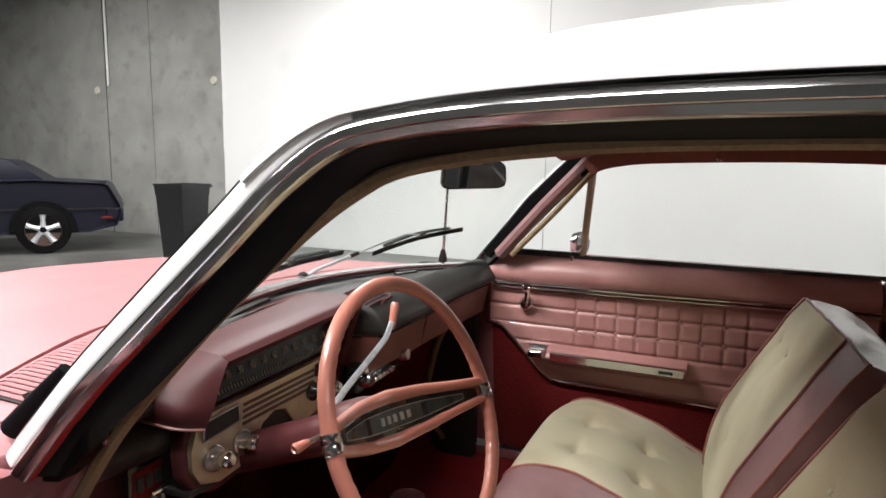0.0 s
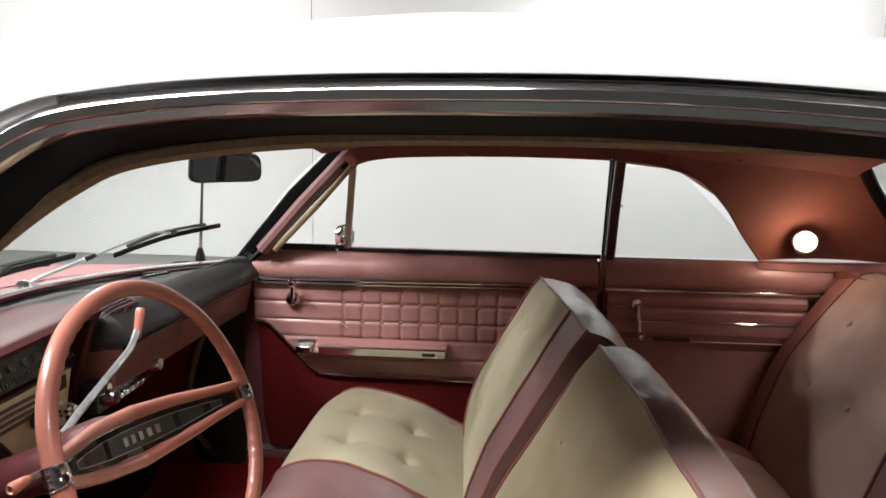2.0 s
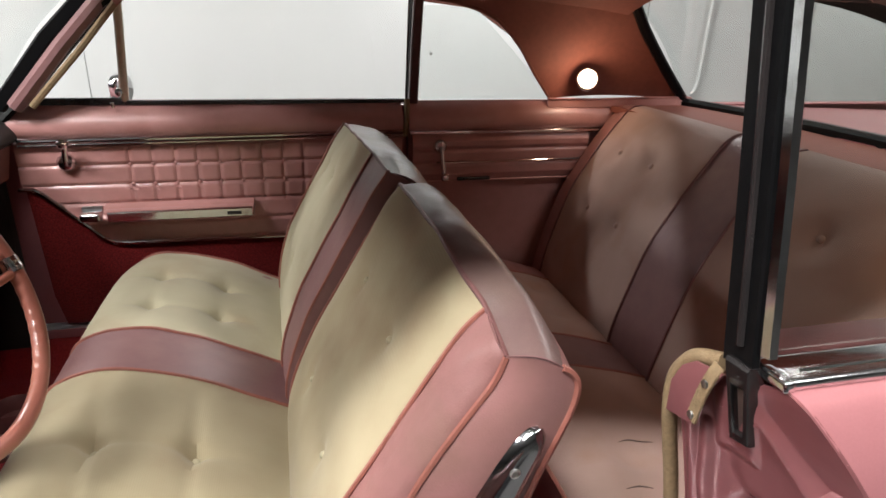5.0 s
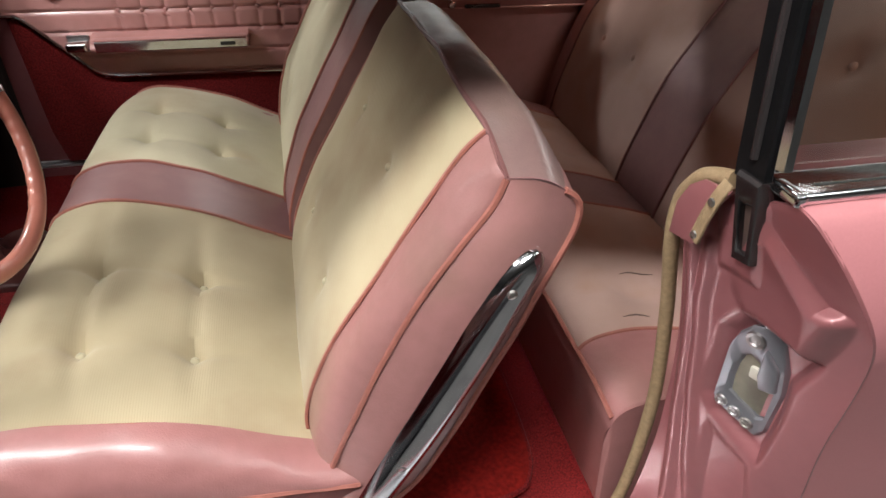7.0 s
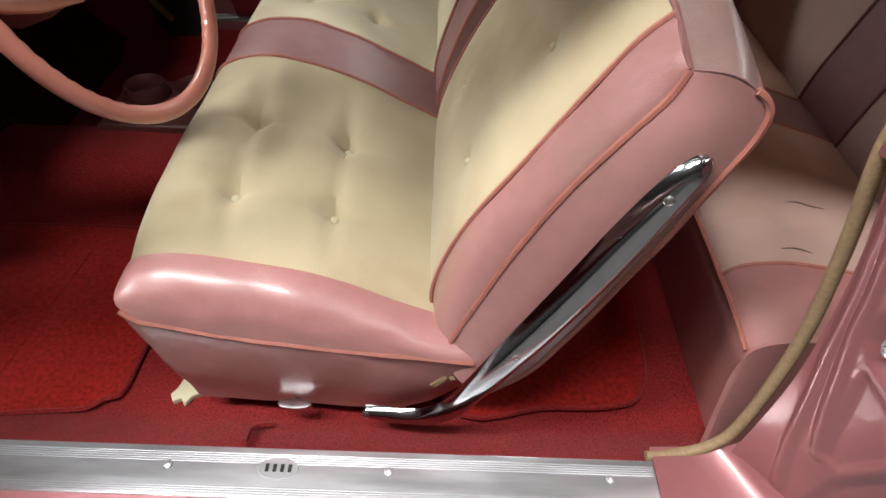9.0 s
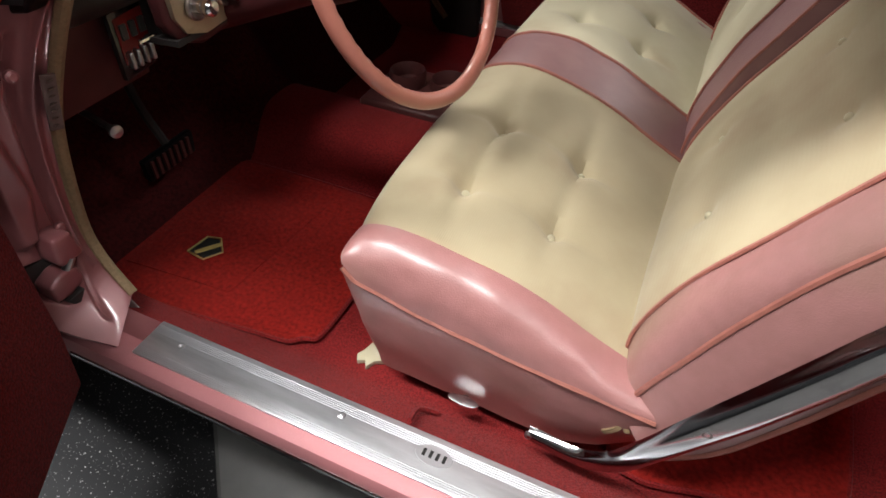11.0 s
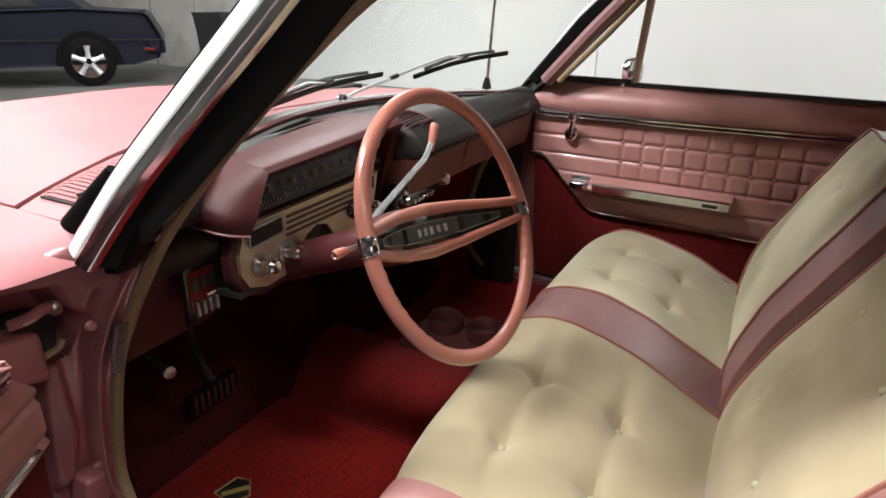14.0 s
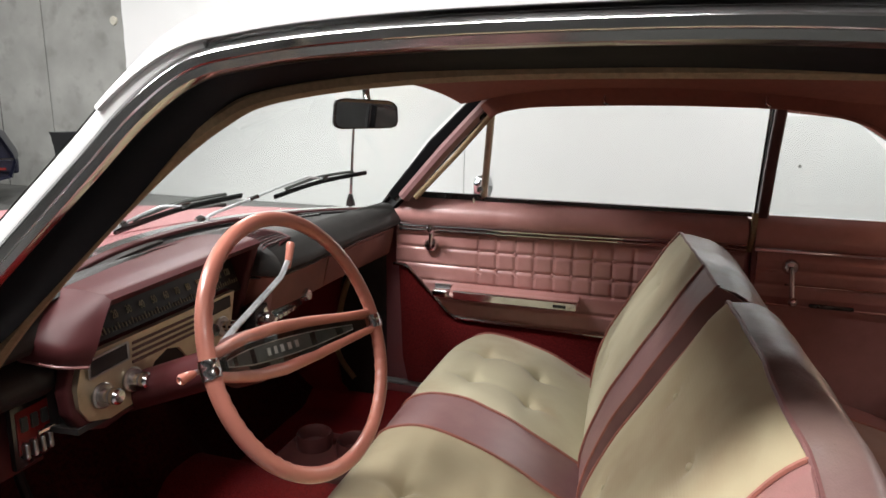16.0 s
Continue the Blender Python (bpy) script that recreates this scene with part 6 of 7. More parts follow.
for k in range(4):
    part("panel_groove", band([plate(y, 0.08 + 0.085 * k, 0.001) for y in (-0.395, -0.25, -0.19)], 0.005, 0.003, (1, 0, 0)), "bakelite", plate_ob)
part("warning_lamp", slab([(-0.485, 0.920), (-0.41, 0.924), (-0.41, 0.898), (-0.487, 0.893)], "x", -0.172, -0.163, 0.001), "dark", plate_ob, "dark warning lamp window")
part("warning_lamp", slab([(-0.185, 0.928), (-0.12, 0.930), (-0.12, 0.905), (-0.185, 0.903)], "x", -0.172, -0.163, 0.001), "dark", plate_ob, "dark warning lamp window")
for ky, kz in ((-0.463, 0.851), (-0.397, 0.852), (-0.145, 0.868)):
    kn = part("switch_bezel", lathe([(0.022, 0), (0.022, 0.004), (0.019, 0.006), (0.013, 0.004)], (-0.171, ky, kz), (1, 0, 0.1), 24), "dullchrome", plate_ob)
    part("switch_knob", lathe([(0.012, 0.004), (0.011, 0.018), (0.014, 0.022), (0.014, 0.034), (0.010, 0.038), (0.001, 0.036)], (-0.171, ky, kz), (1, 0, 0.1), 16), "chrome", kn, "chrome switch knob")
part("panel_surround", slab([(-0.305 + 1.05 * (y + 0.305), 0.93 - 0.138 * s * 1.13) for y, s in panel_out if not -0.39 < y < -0.21], "x", -0.21, -0.181, 0.008, 3), "dashrose", dash, "dark rose surround of the switch panel")
part("panel_star", lathe([(0.019, 0), (0.020, 0.006), (0.015, 0.012), (0.012, 0.022), (0.001, 0.023)], (-0.171, -0.192, 0.874), (1, 0, 0.1), 10), "gloss_black", plate_ob, "black scalloped light switch")
for y0, z0, y1, z1 in ((-0.488, 0.922, -0.407, 0.926), (-0.407, 0.926, -0.407, 0.896), (-0.407, 0.896, -0.490, 0.891), (-0.490, 0.891, -0.488, 0.922)):
    part("lamp_rim", tube([Vector((-0.164, y0, z0)), Vector((-0.164, y1, z1))], 0.002, 6), "dullchrome", plate_ob)
# Flat dark plate that paints the arch's inner shade.
part("column_arch_shade", slab([(-0.374, 0.79), (-0.360, 0.842), (-0.342, 0.869), (-0.308, 0.883), (-0.273, 0.872), (-0.248, 0.842), (-0.238, 0.79)], "x", -0.183, -0.1795), "dark", dash, "dark plate painted as the shaded recess round the steering column")
# Near-black fill put where only shade lies, under and behind the panel.
part("panel_underside_shade", grid(lambda u, v: Vector((-0.178 - 0.10 * u, -0.51 + 0.42 * v, 0.80 - 0.005 * u)), 2, 4, 0.01), "dark", dash)
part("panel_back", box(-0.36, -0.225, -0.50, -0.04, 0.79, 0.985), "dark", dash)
part("pad_end", grid(lambda u, v: Vector((-0.33 + 0.10 * math.sin(math.pi * u) ** 0.6 + 0.02 * v, -0.69 + 0.18 * v, 0.955 - 0.115 * u)), 14, 10, 0.01, face=(1, 0, 0)), "dashblack", dash, "black padded end of the dash")
part("lower_dash", grid(lambda u, v: Vector((-0.275 - 0.03 * u, -0.685 + 0.21 * v, 0.875 - 0.16 * u)), 6, 6, 0.012, face=(1, 0, 0)), "bakelite", dash, "rose-brown lower dash panel")
# heater controls by the driver's knee
XF = Matrix.Translation((0, 0.016, -0.004))
hv = part("heater_control", slab([(-0.578, 0.862), (-0.505, 0.866), (-0.51, 0.762), (-0.58, 0.755)], "x", -0.262, -0.25, 0.003), "gloss_black", dash, "black heater control plate with red field")
part("red_field", slab([(-0.572, 0.852), (-0.512, 0.856), (-0.515, 0.785), (-0.573, 0.78)], "x", -0.25, -0.248), "redlens", hv)
for k in range(4):
    part("heater_key", box(-0.25, -0.238, -0.569 + k * 0.014, -0.561 + k * 0.014, 0.772, 0.80, 0.002, 1), "dullchrome", hv)
for k in range(3):
    part("heater_legend", box(-0.249, -0.244, -0.567 + k * 0.018, -0.555 + k * 0.018, 0.818, 0.842, 0.001, 1), "steelgrey", hv)
part("heater_slide", tube([Vector((-0.24, -0.545, 0.808)), Vector((-0.232, -0.515, 0.812))], 0.004, 6), "chrome", hv)
XF = Matrix.Identity(4)
# radio
XF = Matrix.Translation((0.022, 0.04, -0.015))
rad = part("radio", slab([(-0.09, 0.835), (-0.09, 0.895), (0.12, 0.905), (0.12, 0.845)], "x", -0.21, -0.172, 0.004), "gloss_black", dash, "chrome-faced car radio")
part("radio_scale", slab([(-0.06, 0.868), (-0.06, 0.888), (0.09, 0.896), (0.09, 0.876)], "x", -0.173, -0.17), "chrome", rad)
for ky, kz in ((-0.07, 0.865), (0.105, 0.875)):
    part("radio_knob", lathe([(0.016, 0), (0.017, 0.02), (0.013, 0.028), (0.001, 0.028)], (-0.172, ky, kz), (1, 0, 0.1), 16), "chrome", rad)
for k in range(5):
    part("radio_key", box(-0.172, -0.16, -0.035 + k * 0.022, -0.018 + k * 0.022, 0.846, 0.858, 0.002, 1), "chrome", rad)
XF = Matrix.Identity(4)
part("glovebox_lid", grid(lambda u, v: Vector((dash_edge(0.24 + 0.36 * v) - 0.0168 - 0.0190 * u, 0.24 + 0.36 * v, 0.940 - 0.076 * u)), 6, 10, 0.003, face=(1, 0, 0)), "dashcoral", dash)

# ---- steering wheel ----
WC, WR, WT, WYAW = Vector((0.1754, -0.3941, 0.9675)), 0.2005, 0.3957, -0.084
WN = Vector((math.cos(WT) * math.cos(WYAW), math.cos(WT) * math.sin(WYAW), math.sin(WT)))
F1 = Vector((-math.sin(WYAW), math.cos(WYAW), 0))
F2 = WN.cross(F1)
TURN_W = radians(-8.3)
E1, E2 = F1 * math.cos(TURN_W) + F2 * math.sin(TURN_W), F2 * math.cos(TURN_W) - F1 * math.sin(TURN_W)


def wheel_at(a, r, d=0.0):
    return WC + (E1 * math.cos(a) + E2 * math.sin(a)) * r + WN * d


wheel = thing("steering_wheel", "coral plastic two-spoke steering wheel with a chrome-trimmed hub", "steering wheel", at=WC)
bm = bmesh.new()
rings = []
NR = 264
for i in range(NR):
    a = 2 * math.pi * i / NR
    c = wheel_at(a, WR)
    rad_dir = (E1 * math.cos(a) + E2 * math.sin(a))
    grip = 0.0016 * (0.5 - 0.5 * math.cos(i * 2 * math.pi / 4.4)) if 0.12 < abs(math.sin(a)) < 0.88 else 0.0
    rings.append([bm.verts.new(c + rad_dir * (math.cos(b) * 0.012 + (grip if math.cos(b) < -0.2 else 0.0)) + WN * math.sin(b) * 0.0115) for b in np.linspace(0, 2 * math.pi, 13)[:-1]])
for i in range(NR):
    for k in range(12):
        bm.faces.new((rings[i][k], rings[(i + 1) % NR][k], rings[(i + 1) % NR][(k + 1) % 12], rings[i][(k + 1) % 12]))
bmesh.ops.recalc_face_normals(bm, faces=bm.faces)
part("rim", bm, "wheelplastic", wheel, "coral plastic rim with finger grips")
A_R, A_L = 0.0, math.pi


DISH = [(0, -0.058), (0.35, -0.052), (0.7, -0.03), (1, 0.0)]


def spoke_at(s, h, off=0.0):
    """A point of the dished spoke, s from -1 to 1 across the wheel."""
    return WC + E1 * s * WR * 0.975 + E2 * h + WN * (lerp_table(DISH, abs(s)) + off)


def bar_up(s):
    return lerp_table([(0, 0.034), (0.4, 0.030), (0.8, 0.0205), (1, 0.017)], abs(s))


def bar_low(s):
    return -lerp_table([(0, 0.033), (0.4, 0.028), (0.8, 0.0175), (1, 0.012)], abs(s))


def spoke_f(u, v):
    s = (u - 0.5) * 1.96
    b = 2 * math.pi * v
    mid, half = (bar_up(s) + bar_low(s)) / 2, (bar_up(s) - bar_low(s)) / 2
    return spoke_at(s, mid + half * math.cos(b), -0.012 + 0.012 * math.sin(b))


part("spoke", grid(spoke_f, 40, 16, close_v=True, cap=True), "wheelplastic", wheel, "coral spoke bar")
for bar in (bar_up, bar_low):
    part("spoke_bar", tube([spoke_at(s, bar(s), 0.001) for s in np.linspace(-0.985, 0.985, 49)], lambda q: 0.0105 - 0.0035 * abs(2 * q - 1) ** 1.5, 12), "wheelplastic", wheel, "rounded coral edge of the spoke")


def emblem_out(w, h, off):
    pts = []
    line = [(-1, 0.3), (-0.85, 0.5), (-0.5, 0.86), (-0.2, 0.98), (0, 1.0), (0.2, 0.98), (0.5, 0.86), (0.85, 0.5), (1, 0.3)]
    for a, b in line + [(a, -b) for a, b in reversed(line)]:
        pts.append(spoke_at(a * w / (WR * 0.975), b * h, off))
    return pts


def plate_mesh(pts, d):
    """A plate between the upper line of points and the lower one, which runs back."""
    bm = bmesh.new()
    n = len(pts) // 2
    up, low = pts[:n], list(reversed(pts[n:]))
    top = [[bm.verts.new(p) for p in row] for row in (up, low)]
    bot = [[bm.verts.new(p - WN * d) for p in row] for row in (up, low)]
    for i in range(n - 1):
        bm.faces.new((top[0][i], top[0][i + 1], top[1][i + 1], top[1][i]))
        for r in (0, 1):
            bm.faces.new((top[r][i], top[r][i + 1], bot[r][i + 1], bot[r][i]))
    for i in (0, n - 1):
        bm.faces.new((top[0][i], top[1][i], bot[1][i], bot[0][i]))
    bmesh.ops.recalc_face_normals(bm, faces=bm.faces)
    return bm


hub = part("hub_bezel", plate_mesh(emblem_out(0.182, 0.0245, 0.002), 0.010), "chrome", wheel, "chrome-edged hub plate", smooth=False)
part("hub_field", plate_mesh(emblem_out(0.180, 0.0228, 0.0035), 0.006), "hubblack", hub, "dark glossy hub field", smooth=False)
part("hub_inlay", plate_mesh(emblem_out(0.152, 0.0135, 0.005), 0.004), "steelgrey", hub, "grey hub inlay", smooth=False)
part("hub_inlay_edge", tube(emblem_out(0.153, 0.0142, 0.005), 0.0009, 5, True), "dullchrome", hub)
for k in range(5):
    s = (-0.034 + k * 0.017) / (WR * 0.975)
    part("hub_letter_bar", plate_mesh([spoke_at(s - 0.022, 0.006, 0.0065), spoke_at(s + 0.022, 0.006, 0.0065), spoke_at(s + 0.022, -0.006, 0.0065), spoke_at(s - 0.022, -0.006, 0.0065)], 0.003), "dullchrome", hub, smooth=False)
for a in (A_R, A_L):
    part("rim_collar", tube([wheel_at(a + d, WR) for d in (-0.062, -0.058, -0.022, -0.018, 0.018, 0.022, 0.058, 0.062)], lambda q: 0.0128 + 0.0012 * (0.5 + 0.5 * math.cos(q * 6 * math.pi)), 16), "chrome", wheel, "chrome collar where spoke meets rim")
part("column", lathe([(0.028, 0.0), (0.034, 0.02), (0.034, 0.42)], WC - WN * 0.11, -WN, 24), "dashrose", wheel, "dark rose steering column")
part("column_shroud", lathe([(0.026, 0), (0.04, 0.012), (0.045, 0.04), (0.044, 0.085), (0.034, 0.10)], WC - WN * 0.072, -WN, 24), "bakelite", wheel, "rose-brown steering column shroud")
part("shift_lever", tube([Vector(q) for q in ((-0.018, -0.345, 0.921), (-0.026, -0.292, 0.934), (-0.048, -0.115, 0.973), (-0.05, -0.10, 0.977), (-0.0535, -0.083, 0.985), (-0.058, -0.06, 1.0))], 0.0062, 8), "alu", wheel, "chrome column shift lever")
part("shift_knob", lathe([(0.0065, -0.012), (0.0075, 0.0), (0.009, 0.03), (0.0095, 0.042), (0.007, 0.047), (0.001, 0.048)], (-0.0585, -0.056, 0.996), (-0.04, 0.38, 0.92), 14), "wheelplastic", wheel, "coral shift knob")
part("turn_signal_lever", tube([Vector((0.05, -0.40, 0.925)), Vector((0.035, -0.46, 0.926)), Vector((0.022, -0.505, 0.926))], 0.0045, 8), "dullchrome", wheel)
part("turn_signal_knob", lathe([(0.004, 0), (0.0065, 0.006), (0.0085, 0.026), (0.006, 0.03), (0.004, 0.027), (0.001, 0.027)], (0.03, -0.478, 0.926), (-0.15, -0.95, -0.02), 14), "wheelplastic", wheel, "coral lever tip")

# ---- mirrors, antenna, pedals, mat ----
mir = thing("rear_view_mirror", "dark rear-view mirror on a short chrome stalk", "mirror", at=(0.08, 0.05, 1.31))
mo = [(-0.006, 1.335), (0.0, 1.344), (0.02, 1.348), (0.145, 1.345), (0.160, 1.340), (0.168, 1.331), (0.170, 1.302), (0.165, 1.291), (0.15, 1.286), (0.01, 1.283), (-0.004, 1.287), (-0.010, 1.296)]
mo = [(0.08 + (x - 0.08) * 0.79, z) for x, z in mo]
mrot = Matrix.Translation((0.085, 0.05, 1.315)) @ Matrix.Rotation(radians(36), 4, "Z") @ Matrix.Translation((-0.085, -0.05, -1.315))
XF = mrot
part("housing", slab(mo, "y", 0.04, 0.062, 0.004, 3), "gloss_black", mir)
part("glass", slab([((x - 0.085) * 0.93 + 0.085, (z - 1.316) * 0.9 + 1.316) for x, z in mo], "y", 0.0385, 0.0405), "mirror", mir, "mirror glass")
XF = Matrix.Identity(4)
part("stalk", tube(spline([(0.085, 0.06, 1.335), (0.07, 0.075, 1.36), (0.075, 0.07, 1.40)], 5), 0.008, 10), "chrome", mir)
part("foot", lathe([(0.022, 0), (0.02, 0.012), (0.001, 0.015)], (0.078, 0.07, 1.412), (0, 0, -1), 16), "chrome", mir)
ant = thing("radio_aerial", "slim chrome radio aerial on a black base", "aerial", at=(-0.4, 0.85, 0.95))
part("base", lathe([(0.02, 0), (0.016, 0.04), (0.008, 0.07), (0.001, 0.072)], (-0.345, 0.86, 0.955), (0, 0, 1), 14), "gloss_black", ant)
part("mast", tube([Vector((-0.345, 0.86, 1.0)), Vector((-0.33, 0.86, 1.25)), Vector((-0.32, 0.86, 1.36))], lambda s: 0.006 - 0.003 * s, 8), "chrome", ant)
sm = thing("door_mirror", "small chrome door mirror on the passenger door", "mirror", at=(0.16, 0.93, 1.0))
mhead = [(0.905, 1.03), (0.892, 1.05), (0.890, 1.085), (0.90, 1.108), (0.925, 1.114), (0.952, 1.108), (0.964, 1.085), (0.962, 1.05), (0.95, 1.03), (0.928, 1.024)]
XF = Matrix.Translation((0.14, 0.93, 1.07)) @ Matrix.Rotation(radians(-20), 4, "Z") @ Matrix.Diagonal((1, 1.3, 1, 1)) @ Matrix.Translation((-0.14, -0.93, -1.07))
part("head", slab(mhead, "x", 0.125, 0.15, 0.008, 3), "chrome", sm)
part("glass", slab([((y - 0.928) * 0.86 + 0.928, (z - 1.07) * 0.88 + 1.07) for y, z in mhead], "x", 0.149, 0.1515), "mirror", sm)
XF = Matrix.Identity(4)
part("stem", tube(spline([(0.135, 0.93, 1.05), (0.115, 0.915, 1.03), (0.10, 0.89, 1.015)], 5), 0.012, 10), "chrome", sm)
part("foot", lathe([(0.03, 0), (0.026, 0.012), (0.001, 0.018)], (0.10, 0.885, 1.005), (0.1, 0.4, 1), 16), "chrome", sm)
pd = thing("brake_pedal", "worn black brake pedal with a ribbed metal-edged pad", "pedal", at=(-0.5, -0.36, 0.42))
part("pad", slab([(-0.44, 0.40), (-0.30, 0.40), (-0.295, 0.455), (-0.445, 0.455)], "x", -0.47, -0.452, 0.006), "rubber", pd)
for k in range(7):
    part("pad_rib", box(-0.453, -0.447, -0.43 + k * 0.018, -0.423 + k * 0.018, 0.406, 0.449), "bakelite", pd)
part("arm", tube(spline([(-0.47, -0.36, 0.45), (-0.52, -0.36, 0.55), (-0.55, -0.36, 0.72)], 5), 0.01, 8), "dark", pd)
pk = thing("parking_brake_knob", "small chrome pull knob under the dash", "knob", at=(-0.30, -0.62, 0.66))
part("knob", lathe([(0.006, 0), (0.008, 0.012), (0.0115, 0.02), (0.0115, 0.028), (0.001, 0.031)], (-0.335, -0.568, 0.646), (1, -0.3, 0.1), 16), "dullchrome", pk)
part("rod", tube([Vector((-0.335, -0.568, 0.646)), Vector((-0.45, -0.54, 0.64))], 0.006, 8), "dullchrome", pk)
cup = thing("cup_holder", "dark rose plastic cup holder on the floor hump", "cup holder", at=(-0.1, 0.12, 0.40))
part("tray", box(-0.21, 0.07, 0.04, 0.25, 0.385, 0.43, 0.012, 3), "bakelite", cup)
for cx in (-0.13, -0.01):
    part("cup_ring", lathe([(0.048, 0), (0.05, 0.03), (0.046, 0.04), (0.04, 0.03), (0.038, 0.005), (0.001, 0.004)], (cx, 0.165, 0.43), (0, 0, 1), 24), "bakelite", cup)

MAT = [(-0.46, -0.62), (-0.05, -0.625), (0.03, -0.60), (0.06, -0.55), (0.05, -0.22), (0.02, -0.17), (-0.40, -0.17), (-0.47, -0.22)]
fm = thing("floor_mat", "bright red carpet floor mat with a stitched shield emblem", "floor mat", at=(-0.2, -0.4, 0.29))
part("mat", slab([(p.x, p.y) for p in spline([(a, b, 0) for a, b in MAT], 5, True)], "z", 0.289, 0.299, 0.003, 2), "mat", fm)
part("binding", tube([p + Vector((0, 0, 0.296)) for p in spline([(a, b, 0) for a, b in MAT], 5, True)], 0.005, 6, True), "carpet", fm)
part("inset", slab([(-0.43, -0.585), (-0.17, -0.565), (-0.14, -0.24), (-0.42, -0.25)], "z", 0.2975, 0.3015, 0.001), "mat", fm)
sh = part("emblem", slab([(-0.325, -0.505), (-0.318, -0.455), (-0.29, -0.448), (-0.262, -0.478), (-0.282, -0.51)], "z", 0.301, 0.3035, 0.0008, 1), "gauge", fm, "shield emblem in black and gold thread")
ring_pts = [(-0.328, -0.508), (-0.32, -0.452), (-0.289, -0.444), (-0.257, -0.478), (-0.281, -0.514), (-0.328, -0.508)]
part("emblem_border", tube([Vector((a, b, 0.303)) for a, b in ring_pts], 0.002, 5), "brassmark", sh)
part("emblem_bar", band([Vector((-0.31, -0.505, 0.304)), Vector((-0.275, -0.46, 0.304))], 0.012, 0.002), "brassmark", sh)


rm = thing("rear_floor_mat", "red carpet rear floor mat with a bound edge", "floor mat", at=(0.8, -0.4, 0.29))
RMAT = [(0.62, -0.58), (0.80, -0.588), (0.92, -0.58), (0.965, -0.55), (0.985, -0.46), (0.985, -0.20), (0.95, -0.16), (0.62, -0.16)]
part("mat", slab([(p.x, p.y) for p in spline([(a, b, 0) for a, b in RMAT], 5, True)], "z", 0.291, 0.302, 0.003, 2), "mat", rm)
part("binding", tube([p + Vector((0, 0, 0.298)) for p in spline([(a, b, 0) for a, b in RMAT], 5, True)], 0.005, 6, True), "carpet", rm)


# ---- doors ----
def car_door(name, label, transform, flat_y=0.712, window_up=True, xf=-0.105, low_z=0.39):
    """A door in the passenger side's place, moved by the transform."""
    global XF
    XF = transform
    d = thing(name, label, "car door", "car doors", at=(0.4, 0.8, 0.4))
    x0, x1 = xf + 0.005, 0.965
    xc = -0.20 if window_up else xf - 0.012
    xp = x0 - 0.01 if window_up else -0.14
    skin = spline([(0, 0.84, 0.36), (0, 0.88, 0.5), (0, 0.905, 0.65), (0, 0.91, 0.79), (0, 0.905, 0.9), (0, 0.885, 0.98), (0, 0.85, 1.04), (0, 0.78, 1.05)], 5)
    part("skin", grid(lambda u, v: along(skin, v) + Vector((xf - 0.03 + (0.0 if window_up else 0.17 * max(0.0, v - 0.6) / 0.4) + u * (1.215 if v < 0.7 else 1.0), 0, 0)), 8, 30, 0.003), "paint", d, "pink outer skin")
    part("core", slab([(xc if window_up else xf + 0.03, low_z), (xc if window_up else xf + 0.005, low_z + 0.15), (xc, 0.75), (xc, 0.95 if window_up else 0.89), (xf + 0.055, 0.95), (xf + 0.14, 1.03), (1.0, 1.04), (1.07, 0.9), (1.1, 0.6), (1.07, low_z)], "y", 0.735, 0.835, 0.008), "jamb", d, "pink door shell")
    part("lower_carpet", slab([(xf + 0.04, low_z + 0.005), (xf + 0.02, low_z + 0.1), (xf + 0.005, 0.815), (-0.07, 0.815), (0.095, 0.652), (x1, 0.642), (x1, low_z + 0.005)], "y", 0.716, 0.734, 0.004), "doorcarpetshade", d, "red carpet on the lower door")

    # pleated and buttoned vinyl panel
    rows_z = [0.652, 0.71, 0.772, 0.827, 0.885, 0.944]
    cols = [0.179 + 0.0606 * k for k in range(9)]

    def trim(u, v):
        z = 0.648 + 0.30 * v
        xs = lerp_table([(0.648, 0.10), (0.81, -0.065), (0.815, xf), (0.90, xf), (0.95, xf if window_up else xf + 0.05)], z)
        x = xs + u * (x1 - xs)
        y = flat_y
        dz = min(abs(z - r) for r in rows_z)
        y += 0.0055 * math.exp(-(dz / 0.005) ** 2)
        if cols[0] - 0.01 < x < cols[-1] + 0.01 and z > 0.765:
            dx = min(abs(x - c) for c in cols)
            y += 0.0035 * math.exp(-(dx / 0.005) ** 2) * (1 if z < 0.944 else 0)
        y -= 0.004
        return Vector((x, y, z))
    part("trim_panel", grid(trim, 230, 84, 0.006), "doorvinyl", d, "pleated and buttoned rose vinyl door panel")
    for c in cols[:-1]:
        for r in rows_z[3:5]:
            part("button", lathe([(0.0055, -0.003), (0.005, 0.003), (0.001, 0.005)], (c, flat_y, r), (0, -1, 0), 8), "doorvinyl", d)
    part("top_pad", grid(lambda u, v: Vector((xp + u * (x1 - xp), 0.706 - 0.026 * math.sin(math.pi * min(v * 1.1, 1)) ** 0.7 + 0.028 * v, 0.962 + v * (0.09 if window_up else min(0.09, 0.004 + 0.9 * u * (x1 - xp))))), 40, 14, 0.01), "doorvinyl", d, "smooth rose vinyl door top")
    part("belt_strip", band([Vector((x, 0.738, 1.054)) for x in (x0 if window_up else -0.04, 0.4, x1 + 0.01)], 0.02, 0.012, (0, 0, 1), 0.003), "gloss_black", d, "black window felt strip")
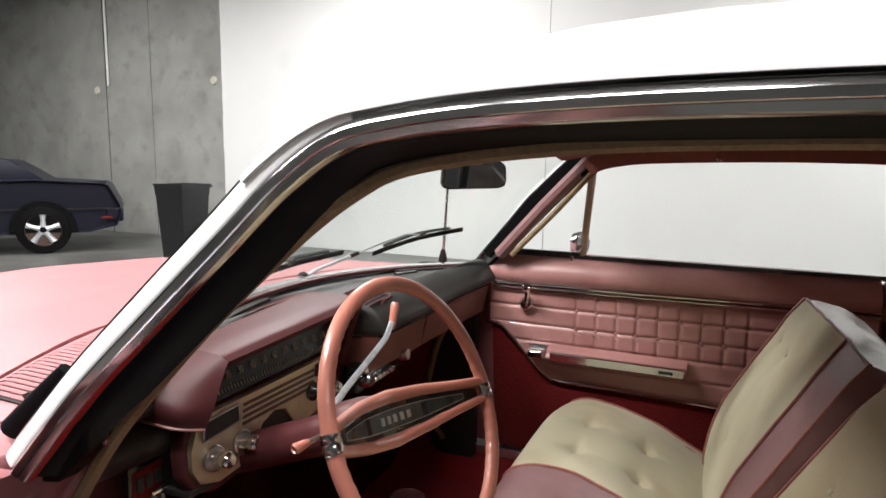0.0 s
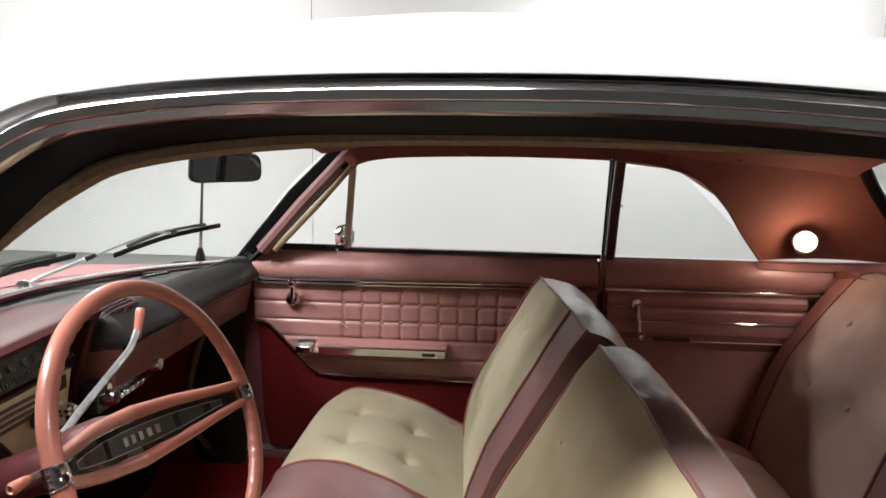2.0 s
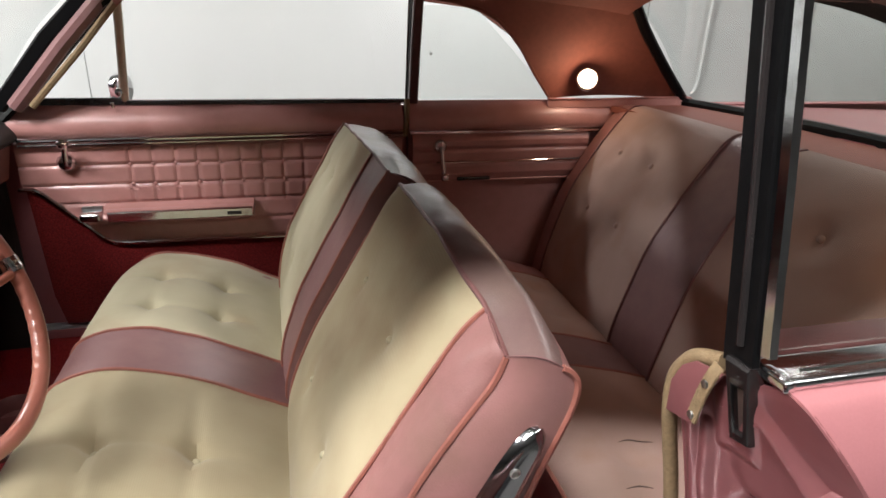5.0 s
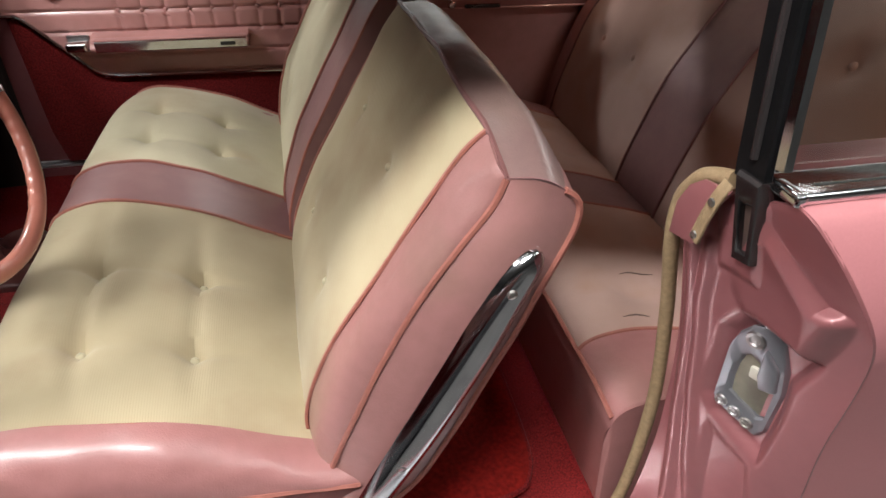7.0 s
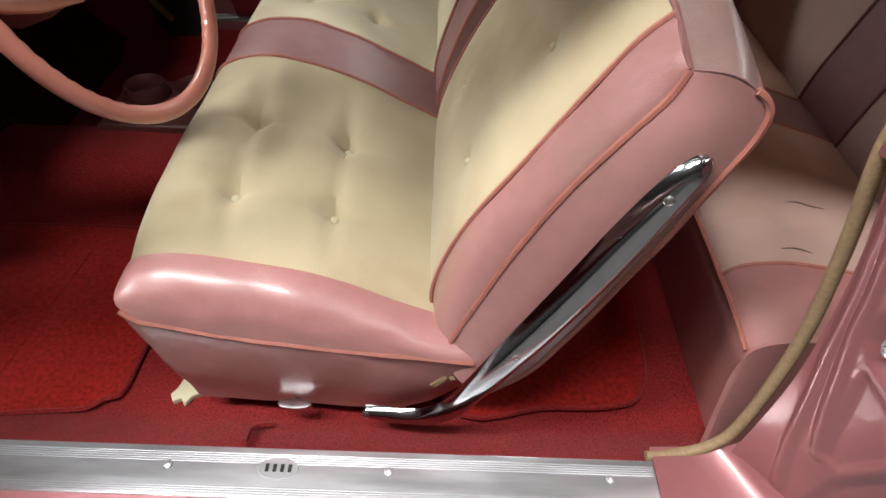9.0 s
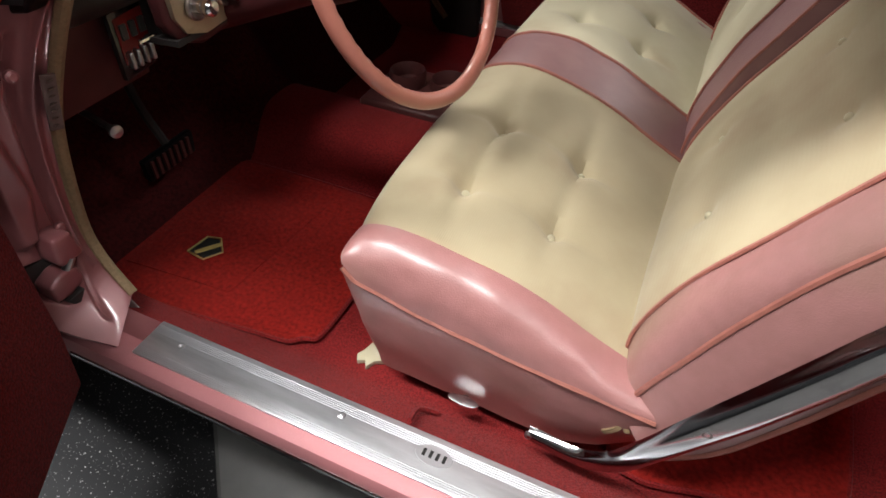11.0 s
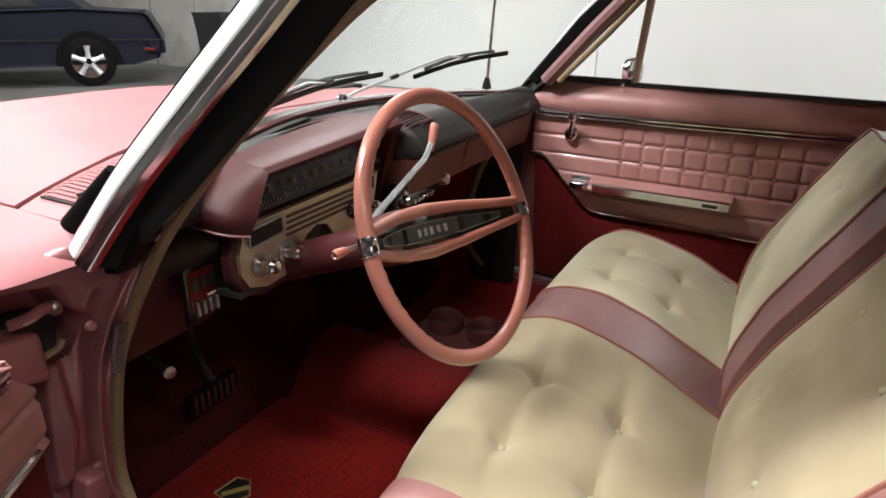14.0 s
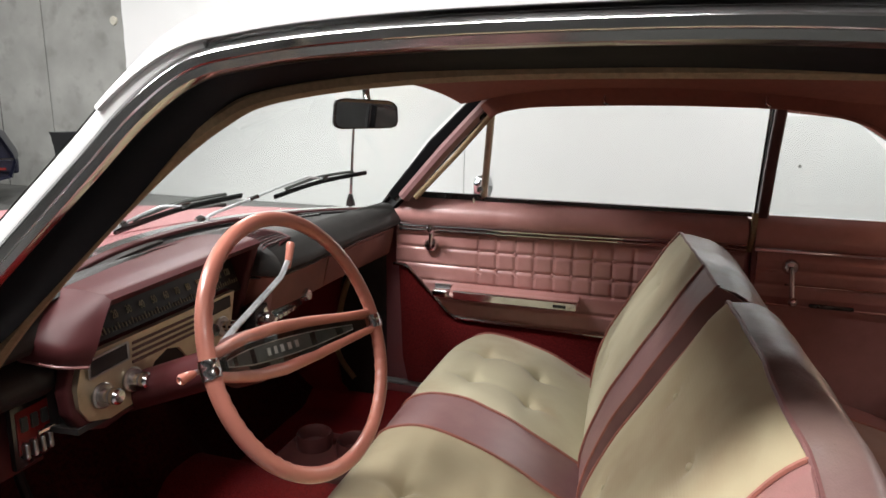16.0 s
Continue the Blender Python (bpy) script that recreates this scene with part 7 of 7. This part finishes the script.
    if not window_up:
        part("belt_moulding", band([Vector((-0.085, 0.752, 1.052)), Vector((0.0, 0.752, 1.068)), Vector((0.4, 0.752, 1.07)), Vector((x1, 0.752, 1.07))], 0.022, 0.012, (0, 0, 1), 0.004), "chrome", d, "chrome belt moulding of the door")
        part("belt_end", tube(spline([(-0.06, 0.744, 1.05), (-0.10, 0.74, 1.026), (-0.135, 0.735, 0.992), (-0.148, 0.735, 0.972)], 5), lambda q: 0.015 - 0.005 * q, 10), "rubber", d, "black rubber end of the window seal")
    for dz, r in ((0.956, 0.006), (0.944, 0.004)):
        part("trim_strip", tube([Vector((x, 0.697, dz + 0.012 * (x - x0))) for x in (x0 + 0.01 if window_up else -0.135, 0.4, x1)], r, 8), "chrome", d, "bright trim strip")
    low = [Vector(p) for p in ((min(-0.115, xf + 0.025), 0.708, 0.820), (-0.075, 0.708, 0.818), (-0.058, 0.708, 0.808), (0.075, 0.708, 0.672), (0.10, 0.708, 0.656), (0.14, 0.708, 0.650), (x1, 0.708, 0.642))]
    part("lower_strip", tube(low, 0.006, 8), "chrome", d, "bright lower trim strip")
    # arm rest, latch, crank
    ar = part("arm_rest", grid(lambda u, v: Vector((0.10 + 0.41 * u, flat_y - 0.062 * math.sin(math.pi * v) ** 0.5, 0.724 + 0.046 * v - 0.006 * math.sin(math.pi * v))), 20, 12, cap=False), "doorvinyl", d, "rose vinyl arm rest")
    part("arm_rest_ends", box(0.10, 0.51, flat_y - 0.055, flat_y + 0.002, 0.729, 0.764, 0.008, 2), "doorvinyl", ar)
    part("arm_strip", band([Vector((x, flat_y - 0.064, 0.748)) for x in (0.115, 0.3, 0.505)], 0.028, 0.008, (0, -1, 0), 0.003), "chrome", ar, "chrome strip along the arm rest")
    part("arm_pull", box(0.435, 0.475, flat_y - 0.07, flat_y - 0.06, 0.742, 0.752, 0.002), "gauge", ar)
    la = part("door_latch", slab([(0.035, flat_y - 0.004), (0.04, flat_y - 0.058), (0.092, flat_y - 0.062), (0.098, flat_y - 0.02), (0.09, flat_y - 0.004)], "z", 0.735, 0.757, 0.006, 3), "chrome", d, "chrome door latch paddle")
    part("latch_plate", box(0.035, 0.09, flat_y - 0.012, flat_y + 0.002, 0.722, 0.766, 0.004, 2), "dullchrome", la)
    wc = part("window_crank", lathe([(0.024, -0.004), (0.024, 0.014), (0.017, 0.024), (0.001, 0.026)], (0.02, flat_y, 0.895), (0, -1, 0), 20), "chrome", d, "chrome window crank")
    part("crank_arm", tube([Vector((0.02, flat_y - 0.02, 0.895)), Vector((0.028, flat_y - 0.035, 0.93)), Vector((0.032, flat_y - 0.04, 0.955))], 0.008, 10), "chrome", wc)
    part("crank_knob", lathe([(0.006, 0), (0.013, 0.008), (0.014, 0.024), (0.009, 0.031), (0.001, 0.032)], (0.032, flat_y - 0.038, 0.957), (0, -1, 0), 14), "chrome", wc)
    part("lock_button", lathe([(0.005, 0), (0.005, 0.012), (0.001, 0.015)], (0.16, 0.705, 1.045), (0, -0.3, 1), 10), "chrome", d)
    # vent window
    v0, v1, v2 = Vector((-0.06, 0.735, 1.06)), Vector((0.185, 0.735, 1.06)), Vector((0.222, 0.645, 1.325))
    vf = part("vent_post", band([v1, v1.lerp(v2, 0.5), v2], 0.021, 0.016, (0, -1, 0), 0.006), "ventmetal", d, "chrome vent window post")
    part("vent_front", band([v0, v0.lerp(v2 + Vector((-0.02, 0, 0)), 0.5), v2 + Vector((-0.01, 0, 0.005))], 0.02, 0.016, (0, -1, 0), 0.003), "rubber", vf, "black vent window seal")
    part("vent_sill", band([v0, v1], 0.014, 0.014, (0, -1, 0), 0.003), "gloss_black", vf)
    bm = bmesh.new()
    bm.faces.new([bm.verts.new(p) for p in (v0, v1, v2)])
    part("vent_pane", bm, "glass", vf).visible_shadow = False
    part("vent_latch", lathe([(0.011, 0), (0.010, 0.012), (0.001, 0.014)], (0.178, 0.722, 1.085), (0, -1, 0), 14), "chrome", vf)
    if window_up:
        p = part("window_pane", grid(lambda u, v: Vector((0.20 + 0.035 * v + u * (0.79 - 0.035 * v), 0.742 - 0.1 * v, 1.05 + 0.31 * v)), 4, 4), "glass", d)
        p.visible_shadow = False
    XF = Matrix.Identity(4)
    return d


car_door("passenger_door", "closed passenger door, rose vinyl with buttons and chrome strips", Matrix.Identity(4))
HINGE = Matrix.Translation((-0.361, -0.885, -0.07)) @ Matrix.Rotation(radians(-59.2), 4, "Z") @ Matrix.Translation((0.26, 0.88, 0))
car_door("driver_door", "wide open driver's door, rose vinyl panel over red carpet", HINGE @ MIRRORED, window_up=False, xf=-0.192, low_z=0.475)
for s in (-1, 1):
    for wx in (-1.15, 1.97):
        w = part("wheel", lathe([(0.19, 0.0), (0.34, 0.0), (0.355, 0.03), (0.355, 0.17), (0.34, 0.2), (0.2, 0.2)], (wx, s * 0.64, 0.355), (0, s, 0), 40), "rubber", car, "black tyre")
        part("wheel_cover", lathe([(0.2, 0.17), (0.19, 0.19), (0.08, 0.2), (0.001, 0.215)], (wx, s * 0.64, 0.355), (0, s, 0), 32), "chrome", w)
